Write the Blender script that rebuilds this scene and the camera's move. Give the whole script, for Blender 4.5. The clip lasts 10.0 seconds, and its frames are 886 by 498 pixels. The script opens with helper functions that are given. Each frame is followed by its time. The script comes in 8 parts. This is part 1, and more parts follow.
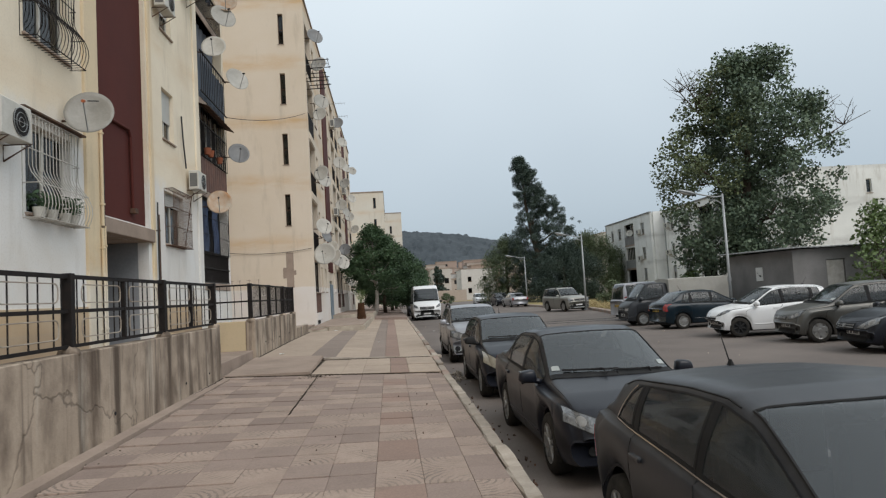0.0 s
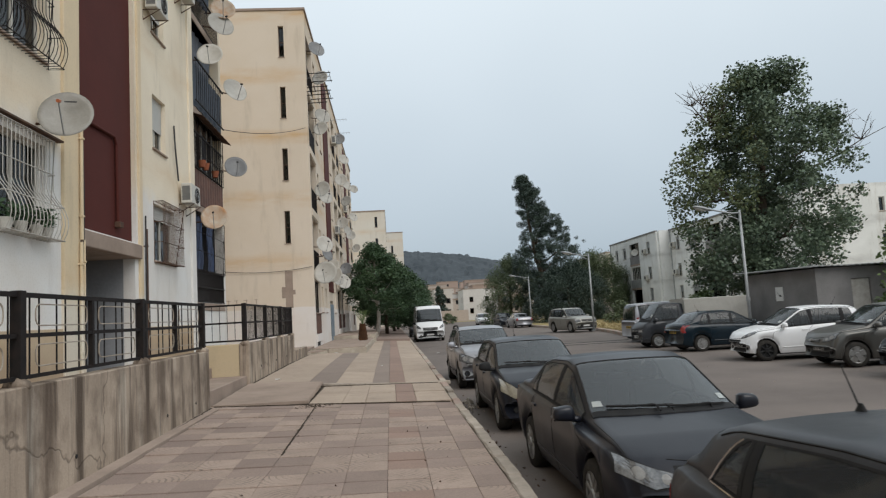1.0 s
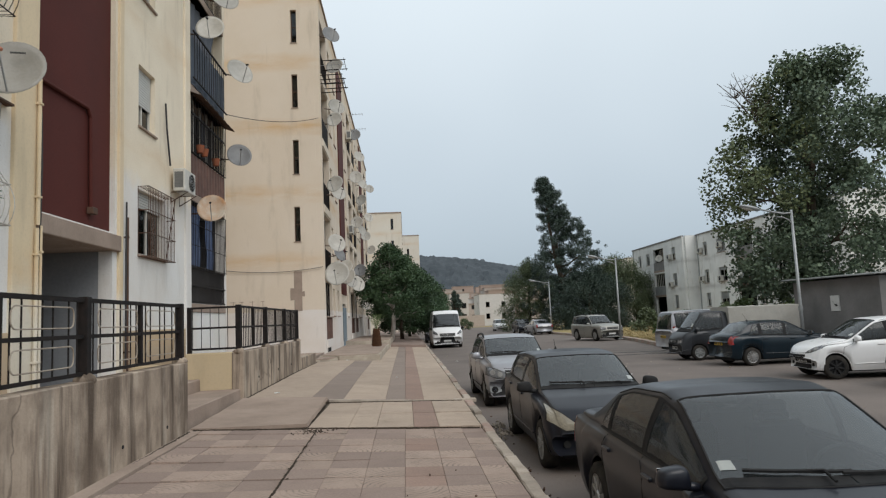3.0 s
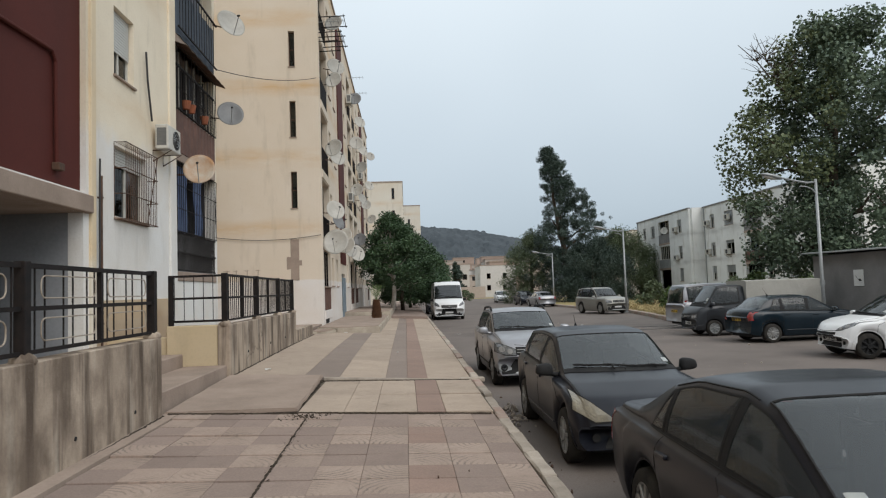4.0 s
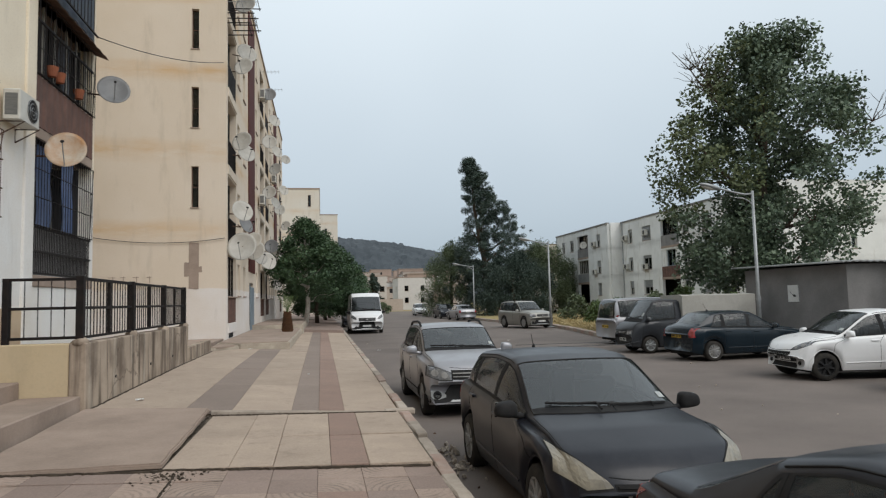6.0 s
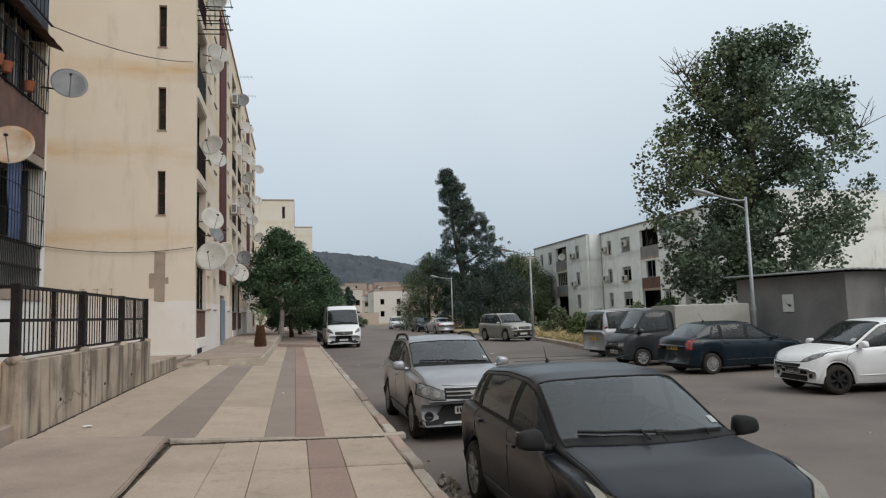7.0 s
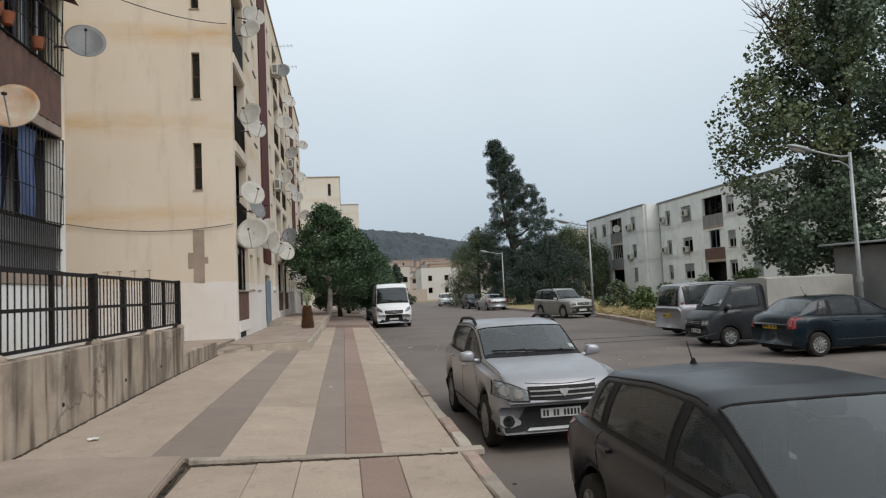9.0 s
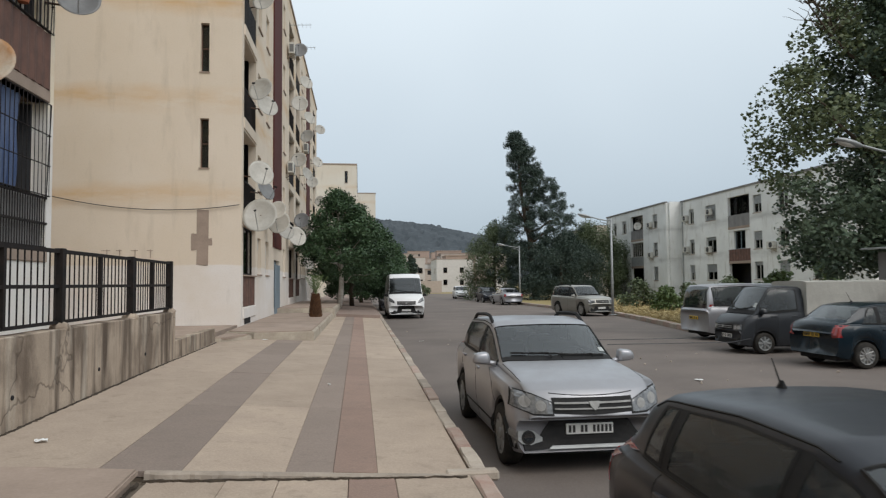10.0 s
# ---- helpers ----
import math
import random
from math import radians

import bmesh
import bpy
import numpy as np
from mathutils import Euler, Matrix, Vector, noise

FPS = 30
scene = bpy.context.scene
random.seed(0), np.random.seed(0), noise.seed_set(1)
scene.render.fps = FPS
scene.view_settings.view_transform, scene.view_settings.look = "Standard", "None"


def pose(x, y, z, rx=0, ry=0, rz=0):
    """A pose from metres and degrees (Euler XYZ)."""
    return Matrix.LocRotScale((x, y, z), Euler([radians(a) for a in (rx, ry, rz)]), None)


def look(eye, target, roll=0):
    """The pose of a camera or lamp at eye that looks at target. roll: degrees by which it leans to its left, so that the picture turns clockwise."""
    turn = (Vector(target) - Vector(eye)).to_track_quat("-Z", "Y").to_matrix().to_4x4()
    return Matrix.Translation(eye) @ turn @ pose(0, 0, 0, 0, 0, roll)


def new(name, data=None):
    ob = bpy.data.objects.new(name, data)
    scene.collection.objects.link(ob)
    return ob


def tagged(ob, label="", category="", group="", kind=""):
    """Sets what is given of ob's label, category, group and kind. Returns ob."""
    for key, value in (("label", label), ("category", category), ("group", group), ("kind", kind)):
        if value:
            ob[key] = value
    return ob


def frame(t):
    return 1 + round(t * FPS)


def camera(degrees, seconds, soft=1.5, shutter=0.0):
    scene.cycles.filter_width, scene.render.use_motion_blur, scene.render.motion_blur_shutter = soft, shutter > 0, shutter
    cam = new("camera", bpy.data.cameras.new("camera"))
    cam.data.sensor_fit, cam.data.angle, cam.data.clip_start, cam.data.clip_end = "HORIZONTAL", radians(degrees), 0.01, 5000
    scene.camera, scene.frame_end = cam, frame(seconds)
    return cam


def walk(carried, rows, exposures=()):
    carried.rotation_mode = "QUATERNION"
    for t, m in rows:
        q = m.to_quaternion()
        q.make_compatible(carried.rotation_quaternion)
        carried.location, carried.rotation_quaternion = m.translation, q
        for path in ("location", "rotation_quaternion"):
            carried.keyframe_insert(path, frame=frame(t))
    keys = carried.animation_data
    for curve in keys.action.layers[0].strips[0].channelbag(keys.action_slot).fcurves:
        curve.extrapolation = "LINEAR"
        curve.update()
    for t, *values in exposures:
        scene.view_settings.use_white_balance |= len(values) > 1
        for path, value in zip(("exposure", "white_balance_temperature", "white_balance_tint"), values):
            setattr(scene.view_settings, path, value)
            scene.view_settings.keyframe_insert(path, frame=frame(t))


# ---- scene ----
cam = camera(66.8, 10.0, soft=1.2, shutter=0.3)
METRES, EYE, TILT, LEAN, TURN = 11.2, 1.6464, 0.0, 0.0, -4.6
ROWS = [
    (0.0, 0.0038, -0.0005, -0.0018, 0.12, 3.73, 3.35),
    (0.5, -0.0051, 0.0519, -0.0017, -0.79, 4.74, 1.79),
    (1.0, -0.0133, 0.103, -0.0, 0.19, 5.45, 3.32),
    (1.5, -0.0153, 0.1477, -0.0023, 2.71, 5.6, 4.91),
    (2.0, -0.0263, 0.1963, 0.0037, 4.45, 6.55, 3.31),
    (2.5, -0.0284, 0.2446, 0.0029, 1.56, 6.73, 2.8),
    (4.0, -0.0457, 0.4073, 0.0052, 1.45, 3.46, 1.97),
    (4.5, -0.0548, 0.4571, 0.0049, -1.59, 3.42, 2.34),
    (5.0, -0.0664, 0.5058, 0.0064, 0.64, 4.04, 4.0),
    (5.5, -0.0553, 0.5539, 0.0057, -2.74, 3.89, 2.41),
    (7.0, -0.0717, 0.7092, -0.0005, -7.75, 5.41, 1.69),
    (7.5, -0.0828, 0.7535, -0.0015, -8.63, 3.67, 1.59),
    (8.0, -0.0818, 0.8013, 0.003, -6.49, 3.06, 1.93),
    (8.5, -0.0863, 0.846, 0.0016, -2.27, 3.34, 2.14),
    (9.0, -0.0833, 0.889, 0.0062, -3.77, 3.5, 2.56),
    (9.5, -0.0759, 0.9383, 0.0046, -4.3, 2.71, 1.79),
    (10.0, -0.0753, 0.9921, 0.0047, -2.5, 2.88, 0.52),
]
walk(cam, [(t, pose(0, 0, EYE, TILT, LEAN, TURN) @ pose(METRES * x, METRES * y, METRES * z, 90 + pitch, roll, yaw)) for t, x, y, z, yaw, pitch, roll in ROWS],
     exposures=((0.0, 0.0, 6450, 11.4), (2.5, -0.03, 6450, 11.4), (4.0, 0.06, 6450, 11.4), (7.0, 0.02, 6450, 11.4), (8.5, 0.06, 6450, 11.4), (10.0, 0.07, 6450, 11.4)))

# ---- world and light: a bright overcast sky ----
world = bpy.data.worlds.new("overcast_sky")
scene.world = world
world.use_nodes = True
wt = world.node_tree
sky = wt.nodes.new("ShaderNodeTexSky")
sky.sky_type, sky.sun_disc = "NISHITA", False
sky.sun_elevation, sky.sun_rotation = radians(45), radians(150)
sky.dust_density = 3.0
grey_sky = wt.nodes.new("ShaderNodeHueSaturation")
grey_sky.inputs["Saturation"].default_value = 0.4
wt.links.new(sky.outputs[0], grey_sky.inputs["Color"])
cloud = wt.nodes.new("ShaderNodeMix")
cloud.data_type = "RGBA"
cloud.inputs[0].default_value = 0.8
wt.links.new(grey_sky.outputs[0], cloud.inputs[6])
# the cloud deck: brighter overhead than at the horizon
coord = wt.nodes.new("ShaderNodeTexCoord")
split = wt.nodes.new("ShaderNodeSeparateXYZ")
wt.links.new(coord.outputs["Generated"], split.inputs[0])
deck = wt.nodes.new("ShaderNodeValToRGB")
deck.color_ramp.elements[0].position, deck.color_ramp.elements[0].color = 0.0, (3.35, 4.25, 4.95, 1)
deck.color_ramp.elements[1].position, deck.color_ramp.elements[1].color = 0.55, (8.3, 9.3, 9.75, 1)
wisp = wt.nodes.new("ShaderNodeTexNoise")
wisp.inputs["Scale"].default_value, wisp.inputs["Detail"].default_value = 1.6, 3
wt.links.new(coord.outputs["Generated"], wisp.inputs["Vector"])
soft = wt.nodes.new("ShaderNodeMath")
soft.operation = "MULTIPLY_ADD"
soft.inputs[1].default_value, soft.inputs[2].default_value = 0.22, -0.11
wt.links.new(wisp.outputs["Fac"], soft.inputs[0])
lift = wt.nodes.new("ShaderNodeMath")
lift.operation = "ADD"
wt.links.new(split.outputs["Z"], lift.inputs[0])
wt.links.new(soft.outputs[0], lift.inputs[1])
wt.links.new(lift.outputs[0], deck.inputs[0])
wt.links.new(deck.outputs[0], cloud.inputs[7])
wt.links.new(cloud.outputs[2], wt.nodes["Background"].inputs[0])
wt.nodes["Background"].inputs[1].default_value = 0.115
sun = new("sun", bpy.data.lights.new("sun", "SUN"))
sun.data.energy, sun.data.angle, sun.data.color = 1.3, radians(40), (1, 0.96, 0.9)
sun.matrix_basis = look((10, -17, 20), (0, 0, 0))


# ---- materials ----
def blend(t, fac, a, b, mode="MIX"):
    n = t.nodes.new("ShaderNodeMix")
    n.data_type, n.blend_type = "RGBA", mode
    for sock, v in ((n.inputs[0], fac), (n.inputs[6], a), (n.inputs[7], b)):
        if isinstance(v, (int, float)):
            sock.default_value = v
        elif isinstance(v, tuple):
            sock.default_value = (*v, 1)
        else:
            t.links.new(v, sock)
    return n.outputs[2]


def sums(t, op, a, b=0.0, c=0.0):
    n = t.nodes.new("ShaderNodeMath")
    n.operation = op
    for sock, v in zip(n.inputs, (a, b, c)):
        if isinstance(v, (int, float)):
            sock.default_value = v
        else:
            t.links.new(v, sock)
    return n.outputs[0]


def ramp(t, fac, lo, hi):
    n = t.nodes.new("ShaderNodeMapRange")
    n.inputs[1].default_value, n.inputs[2].default_value = lo, hi
    t.links.new(fac, n.inputs[0])
    return n.outputs[0]


def grain(t, vec, scale, detail=4, stretch=None, rough=0.6):
    if stretch:
        m = t.nodes.new("ShaderNodeMapping")
        m.inputs["Scale"].default_value = stretch
        t.links.new(vec, m.inputs[0])
        vec = m.outputs[0]
    n = t.nodes.new("ShaderNodeTexNoise")
    n.inputs["Scale"].default_value, n.inputs["Detail"].default_value = scale, detail
    n.inputs["Roughness"].default_value = rough
    t.links.new(vec, n.inputs["Vector"])
    return n.outputs["Fac"]


def bumped(t, bsdf, height, strength, dist=0.01):
    n = t.nodes.new("ShaderNodeBump")
    n.inputs["Strength"].default_value, n.inputs["Distance"].default_value = strength, dist
    t.links.new(height, n.inputs["Height"])
    t.links.new(n.outputs[0], bsdf.inputs["Normal"])


def start(name, rough=0.85, metal=0.0):
    m = bpy.data.materials.new(name)
    m.use_nodes = True
    t = m.node_tree
    b = t.nodes["Principled BSDF"]
    b.inputs["Roughness"].default_value, b.inputs["Metallic"].default_value = rough, metal
    if rough >= 0.7:
        b.inputs["Specular IOR Level"].default_value = 0.2
    g = t.nodes.new("ShaderNodeNewGeometry")
    return m, t, b, g.outputs["Position"]


def surface(name, a, b, scale=1.2, fine=35, rough=0.85, bump=0.25, metal=0.0, stretch=None, vary=0.0, coat=0.0, speckle=0.16):
    """A weathered surface: two colours in large patches, fine grain and relief."""
    m, t, bs, pos = start(name, rough, metal)
    big = ramp(t, grain(t, pos, scale, 6, stretch), 0.32, 0.68)
    small = grain(t, pos, fine, 4)
    col = blend(t, big, a, b)
    tone = ramp(t, small, 0.0, 1.0)
    tone = sums(t, "MULTIPLY_ADD", tone, 2 * speckle, 1 - speckle)
    if vary:
        info = t.nodes.new("ShaderNodeObjectInfo")
        tone = sums(t, "MULTIPLY", tone, sums(t, "MULTIPLY_ADD", info.outputs["Random"], 2 * vary, 1 - vary))
    rgb = t.nodes.new("ShaderNodeCombineXYZ")
    for i in range(3):
        t.links.new(tone, rgb.inputs[i])
    t.links.new(blend(t, 1.0, col, rgb.outputs[0], "MULTIPLY"), bs.inputs["Base Color"])
    if coat:
        bs.inputs["Coat Weight"].default_value = coat
        bs.inputs["Coat Roughness"].default_value = 0.12
    if bump:
        bumped(t, bs, small, bump)
    return m


def plaster(name, top, low, split_z, band0, floor_h=2.87, stain=(0.58, 0.36, 0.16), stain_amount=0.6, soft=0.25, dirt=0.4, patch_col=(0.60, 0.495, 0.375)):
    """Painted render: one colour over another with an uneven brushed border, ochre seepage along the floor slabs, runs of dirt."""
    m, t, bs, pos = start(name, 0.9)
    sep = t.nodes.new("ShaderNodeSeparateXYZ")
    t.links.new(pos, sep.inputs[0])
    z = sep.outputs["Z"]
    wob = grain(t, pos, 0.7, 4)
    edge = sums(t, "ADD", z, sums(t, "MULTIPLY_ADD", wob, 2.4 * soft, -1.2 * soft))
    col = blend(t, ramp(t, edge, split_z - 0.35 * soft, split_z + 0.35 * soft), low, top)
    patch = ramp(t, grain(t, pos, 0.45, 5), 0.35, 0.7)
    col = blend(t, sums(t, "MULTIPLY", patch, 0.5), col, patch_col)
    zz = sums(t, "ADD", z, sums(t, "MULTIPLY_ADD", grain(t, pos, 1.1, 3, (0.6, 0.6, 1)), 0.5, -0.25))
    f = sums(t, "FRACT", sums(t, "DIVIDE", sums(t, "SUBTRACT", zz, band0), floor_h))
    band = ramp(t, sums(t, "ABSOLUTE", sums(t, "SUBTRACT", f, 0.5)), 0.16, 0.0)
    band = sums(t, "MULTIPLY", band, ramp(t, grain(t, pos, 0.8, 5, (0.5, 0.5, 2.0)), 0.34, 0.64))
    band = sums(t, "MULTIPLY", band, sums(t, "GREATER_THAN", z, split_z))
    col = blend(t, sums(t, "MULTIPLY", band, stain_amount), col, stain)
    runs = ramp(t, grain(t, pos, 2.2, 5, (1, 1, 0.2)), 0.56, 0.85)
    col = blend(t, sums(t, "MULTIPLY", runs, dirt), col, (0.27, 0.22, 0.16))
    fine = grain(t, pos, 28, 5)
    col = blend(t, sums(t, "MULTIPLY", ramp(t, fine, 0.5, 0.75), 0.18), col, (0.3, 0.26, 0.2))
    t.links.new(col, bs.inputs["Base Color"])
    bumped(t, bs, fine, 0.25)
    return m


def streaked_concrete(name):
    m, t, bs, pos = start(name, 0.9)
    col = blend(t, ramp(t, grain(t, pos, 1.2, 5), 0.35, 0.65), (0.46, 0.372, 0.29), (0.36, 0.288, 0.222))
    runs = ramp(t, grain(t, pos, 3.0, 5, (1, 1, 0.09)), 0.49, 0.62)
    col = blend(t, sums(t, "MULTIPLY", runs, 0.9), col, (0.07, 0.050, 0.037))
    pale = ramp(t, grain(t, pos, 2.6, 4, (1.3, 1.3, 0.13)), 0.56, 0.68)
    col = blend(t, sums(t, "MULTIPLY", pale, 0.5), col, (0.54, 0.485, 0.405))
    blotch = ramp(t, grain(t, pos, 1.5, 8, (1, 1, 0.6)), 0.45, 0.62)
    col = blend(t, sums(t, "MULTIPLY", blotch, 0.8), col, (0.125, 0.093, 0.07))
    fine = grain(t, pos, 30, 5)
    col = blend(t, sums(t, "MULTIPLY", ramp(t, fine, 0.5, 0.8), 0.35), col, (0.2, 0.17, 0.14))
    vor = t.nodes.new("ShaderNodeTexVoronoi")
    vor.feature = "DISTANCE_TO_EDGE"
    vor.inputs["Scale"].default_value = 0.26
    wob = t.nodes.new("ShaderNodeVectorMath")
    wob.operation = "MULTIPLY_ADD"
    nz = t.nodes.new("ShaderNodeTexNoise")
    nz.inputs["Scale"].default_value = 4
    t.links.new(pos, nz.inputs["Vector"])
    wob.inputs[1].default_value = (0.35, 0.35, 0.35)
    t.links.new(nz.outputs["Color"], wob.inputs[0])
    t.links.new(pos, wob.inputs[2])
    t.links.new(wob.outputs[0], vor.inputs["Vector"])
    crack = ramp(t, vor.outputs["Distance"], 0.005, 0.0)
    col = blend(t, sums(t, "MULTIPLY", crack, 0.55), col, (0.06, 0.045, 0.035))
    t.links.new(col, bs.inputs["Base Color"])
    bumped(t, bs, sums(t, "SUBTRACT", fine, crack), 0.45)
    return m


def paving(name, a, b, rings=False):
    """Cast paving tile: tone varies tile by tile; some have raised rings."""
    m, t, bs, pos = start(name, 0.88)
    info = t.nodes.new("ShaderNodeObjectInfo")
    big = ramp(t, grain(t, pos, 1.6, 6), 0.3, 0.7)
    col = blend(t, big, a, b)
    tone = sums(t, "MULTIPLY_ADD", info.outputs["Random"], 0.16, 0.92)
    fine = grain(t, pos, 45, 4)
    tone = sums(t, "MULTIPLY", tone, sums(t, "MULTIPLY_ADD", fine, 0.5, 0.75))
    rgb = t.nodes.new("ShaderNodeCombineXYZ")
    for i in range(3):
        t.links.new(tone, rgb.inputs[i])
    col = blend(t, 1.0, col, rgb.outputs[0], "MULTIPLY")
    dirt = ramp(t, grain(t, pos, 5.5, 5), 0.56, 0.74)
    col = blend(t, sums(t, "MULTIPLY", dirt, 0.35), col, (0.17, 0.14, 0.11))
    height = fine
    if rings:
        tc = t.nodes.new("ShaderNodeTexCoord")
        w = t.nodes.new("ShaderNodeTexWave")
        w.wave_type, w.rings_direction = "RINGS", "Z"
        w.inputs["Scale"].default_value, w.inputs["Distortion"].default_value = 5.0, 2.5
        w.inputs["Detail Scale"].default_value = 3
        t.links.new(tc.outputs["Object"], w.inputs["Vector"])
        worn = ramp(t, grain(t, pos, 2.3, 4), 0.4, 0.62)
        groove = sums(t, "MULTIPLY", ramp(t, w.outputs["Fac"], 0.35, 0.1), worn)
        height = sums(t, "SUBTRACT", fine, sums(t, "MULTIPLY", groove, 1.6))
        col = blend(t, sums(t, "MULTIPLY", groove, 0.6), col, (0.14, 0.12, 0.10))
    t.links.new(col, bs.inputs["Base Color"])
    bumped(t, bs, height, 0.45)
    return m


def car_paint(name, col, dust, amount=0.5, rough=0.3, metal=0.0):
    m, t, bs, pos = start(name, rough, metal)
    sep = t.nodes.new("ShaderNodeSeparateXYZ")
    g = t.nodes.new("ShaderNodeNewGeometry")
    t.links.new(g.outputs["Normal"], sep.inputs[0])
    lie = ramp(t, sep.outputs["Z"], 0.2, 1.0)
    d = sums(t, "MULTIPLY", ramp(t, grain(t, pos, 3.0, 6), 0.25, 0.75), sums(t, "MULTIPLY_ADD", lie, 0.75 * amount, 0.45 * amount))
    d = sums(t, "ADD", d, sums(t, "MULTIPLY", ramp(t, grain(t, pos, 60, 3), 0.5, 0.8), 0.12 * amount))
    t.links.new(blend(t, d, col, dust), bs.inputs["Base Color"])
    t.links.new(sums(t, "MULTIPLY_ADD", d, 0.5, rough), bs.inputs["Roughness"])
    bs.inputs["Coat Weight"].default_value = 0.32
    bs.inputs["Specular IOR Level"].default_value = 0.2
    bs.inputs["Coat Roughness"].default_value = 0.12 + 0.25 * amount
    return m


def glass(name, tint, dust=0.0, rough=0.03, ior=1.5):
    m = bpy.data.materials.new(name)
    m.use_nodes = True
    t = m.node_tree
    t.nodes.remove(t.nodes["Principled BSDF"])
    tr = t.nodes.new("ShaderNodeBsdfTransparent")
    tr.inputs[0].default_value = (*tint, 1)
    gl = t.nodes.new("ShaderNodeBsdfGlossy")
    gl.inputs["Roughness"].default_value = rough
    fr = t.nodes.new("ShaderNodeFresnel")
    fr.inputs[0].default_value = ior
    mx = t.nodes.new("ShaderNodeMixShader")
    t.links.new(fr.outputs[0], mx.inputs[0])
    t.links.new(tr.outputs[0], mx.inputs[1])
    t.links.new(gl.outputs[0], mx.inputs[2])
    out = mx.outputs[0]
    if dust:
        df = t.nodes.new("ShaderNodeBsdfDiffuse")
        # bluish film: dust, with some of the sky's reflection put into its colour
        df.inputs[0].default_value = (0.31, 0.34, 0.355, 1)
        g = t.nodes.new("ShaderNodeNewGeometry")
        fac = sums(t, "MULTIPLY_ADD", ramp(t, grain(t, g.outputs["Position"], 4, 5), 0.2, 0.8), 0.12 * dust, 0.7 * dust)
        m2 = t.nodes.new("ShaderNodeMixShader")
        t.links.new(fac, m2.inputs[0])
        t.links.new(out, m2.inputs[1])
        t.links.new(df.outputs[0], m2.inputs[2])
        out = m2.outputs[0]
    t.links.new(out, t.nodes["Material Output"].inputs[0])
    return m


def leafy(name, a, b):
    m, t, bs, pos = start(name, 0.6)
    g = t.nodes.new("ShaderNodeNewGeometry")
    f = sums(t, "ADD", sums(t, "MULTIPLY", g.outputs["Random Per Island"], 0.6), sums(t, "MULTIPLY", ramp(t, grain(t, pos, 0.5, 3), 0.35, 0.65), 0.5))
    t.links.new(blend(t, f, a, b), bs.inputs["Base Color"])
    return m


PLASTER_A = plaster("cream_and_white_render", (0.81, 0.72, 0.575), (0.77, 0.76, 0.74), 4.7, 6.9, soft=0.7, stain_amount=0.3)
PLASTER_B = plaster("stained_cream_render", (0.685, 0.592, 0.488), (0.74, 0.70, 0.67), 2.28, 5.75, soft=0.06, stain_amount=0.75)
PLASTER_R = plaster("weathered_grey_render", (0.76, 0.76, 0.74), (0.70, 0.69, 0.67), 1.0, 5.2, stain=(0.34, 0.33, 0.32), soft=0.4, dirt=0.75, patch_col=(0.50, 0.50, 0.48))
PILASTER = plaster("yellow_render", (0.72, 0.59, 0.40), (0.70, 0.65, 0.55), 2.4, 6.9, soft=0.8, stain_amount=0.3)
PLINTH = plaster("stained_plinth_paint", (0.50, 0.39, 0.27), (0.40, 0.29, 0.19), 1.35, 3.0, soft=0.5, stain_amount=0.3, dirt=0.7)
YELLOW = plaster("ochre_wall_paint", (0.54, 0.43, 0.27), (0.50, 0.39, 0.24), 0.4, 3.0, soft=0.1, stain_amount=0.1)
MAROON = surface("maroon_paint", (0.088, 0.020, 0.015), (0.072, 0.017, 0.013), 0.8, 25, 0.75, 0.12)
CONCRETE = streaked_concrete("streaked_concrete")
CEMENT = surface("pale_cement", (0.365, 0.285, 0.232), (0.27, 0.21, 0.17), 1.4, 30, 0.9, 0.35)
RECESS = surface("blue_grey_gloss_paint", (0.29, 0.295, 0.305), (0.22, 0.225, 0.235), 0.7, 18, 0.7, 0.15)
GREYWALL = surface("grey_cement_render", (0.25, 0.24, 0.235), (0.17, 0.165, 0.16), 0.9, 20, 0.9, 0.4)
ASPHALT = surface("worn_asphalt", (0.195, 0.164, 0.145), (0.136, 0.115, 0.103), 0.35, 60, 0.9, 0.4, speckle=0.3)
SOIL = surface("dry_soil", (0.26, 0.20, 0.13), (0.17, 0.13, 0.085), 0.8, 18, 0.95, 0.6)
JOINT = surface("dirt_in_joints", (0.10, 0.08, 0.06), (0.16, 0.13, 0.10), 3, 40, 0.95, 0.5)
TILE_BEIGE = paving("beige_paving", (0.375, 0.290, 0.238), (0.31, 0.236, 0.194), rings=True)
TILE_GREY = paving("grey_paving", (0.252, 0.192, 0.163), (0.285, 0.218, 0.184))
STRIP_GREY = paving("grey_strip_paving", (0.238, 0.192, 0.163), (0.265, 0.212, 0.18))
EDGE_PALE = surface("limewashed_cement_edge", (0.50, 0.44, 0.36), (0.33, 0.28, 0.225), 2.2, 25, 0.9, 0.5)
TILE_PINK = paving("pink_paving", (0.30, 0.208, 0.168), (0.255, 0.183, 0.15))
SLAB_BEIGE = paving("beige_slab", (0.43, 0.345, 0.272), (0.355, 0.283, 0.225))
KERB = surface("kerb_concrete", (0.42, 0.36, 0.30), (0.30, 0.255, 0.21), 3.0, 30, 0.9, 0.5, vary=0.15)
KERB_RED = surface("faded_red_kerb", (0.33, 0.22, 0.18), (0.38, 0.31, 0.26), 4.0, 30, 0.9, 0.4, vary=0.1)
BLACK_METAL = surface("black_painted_steel", (0.009, 0.0085, 0.009), (0.022, 0.016, 0.014), 8, 60, 0.7, 0.15)
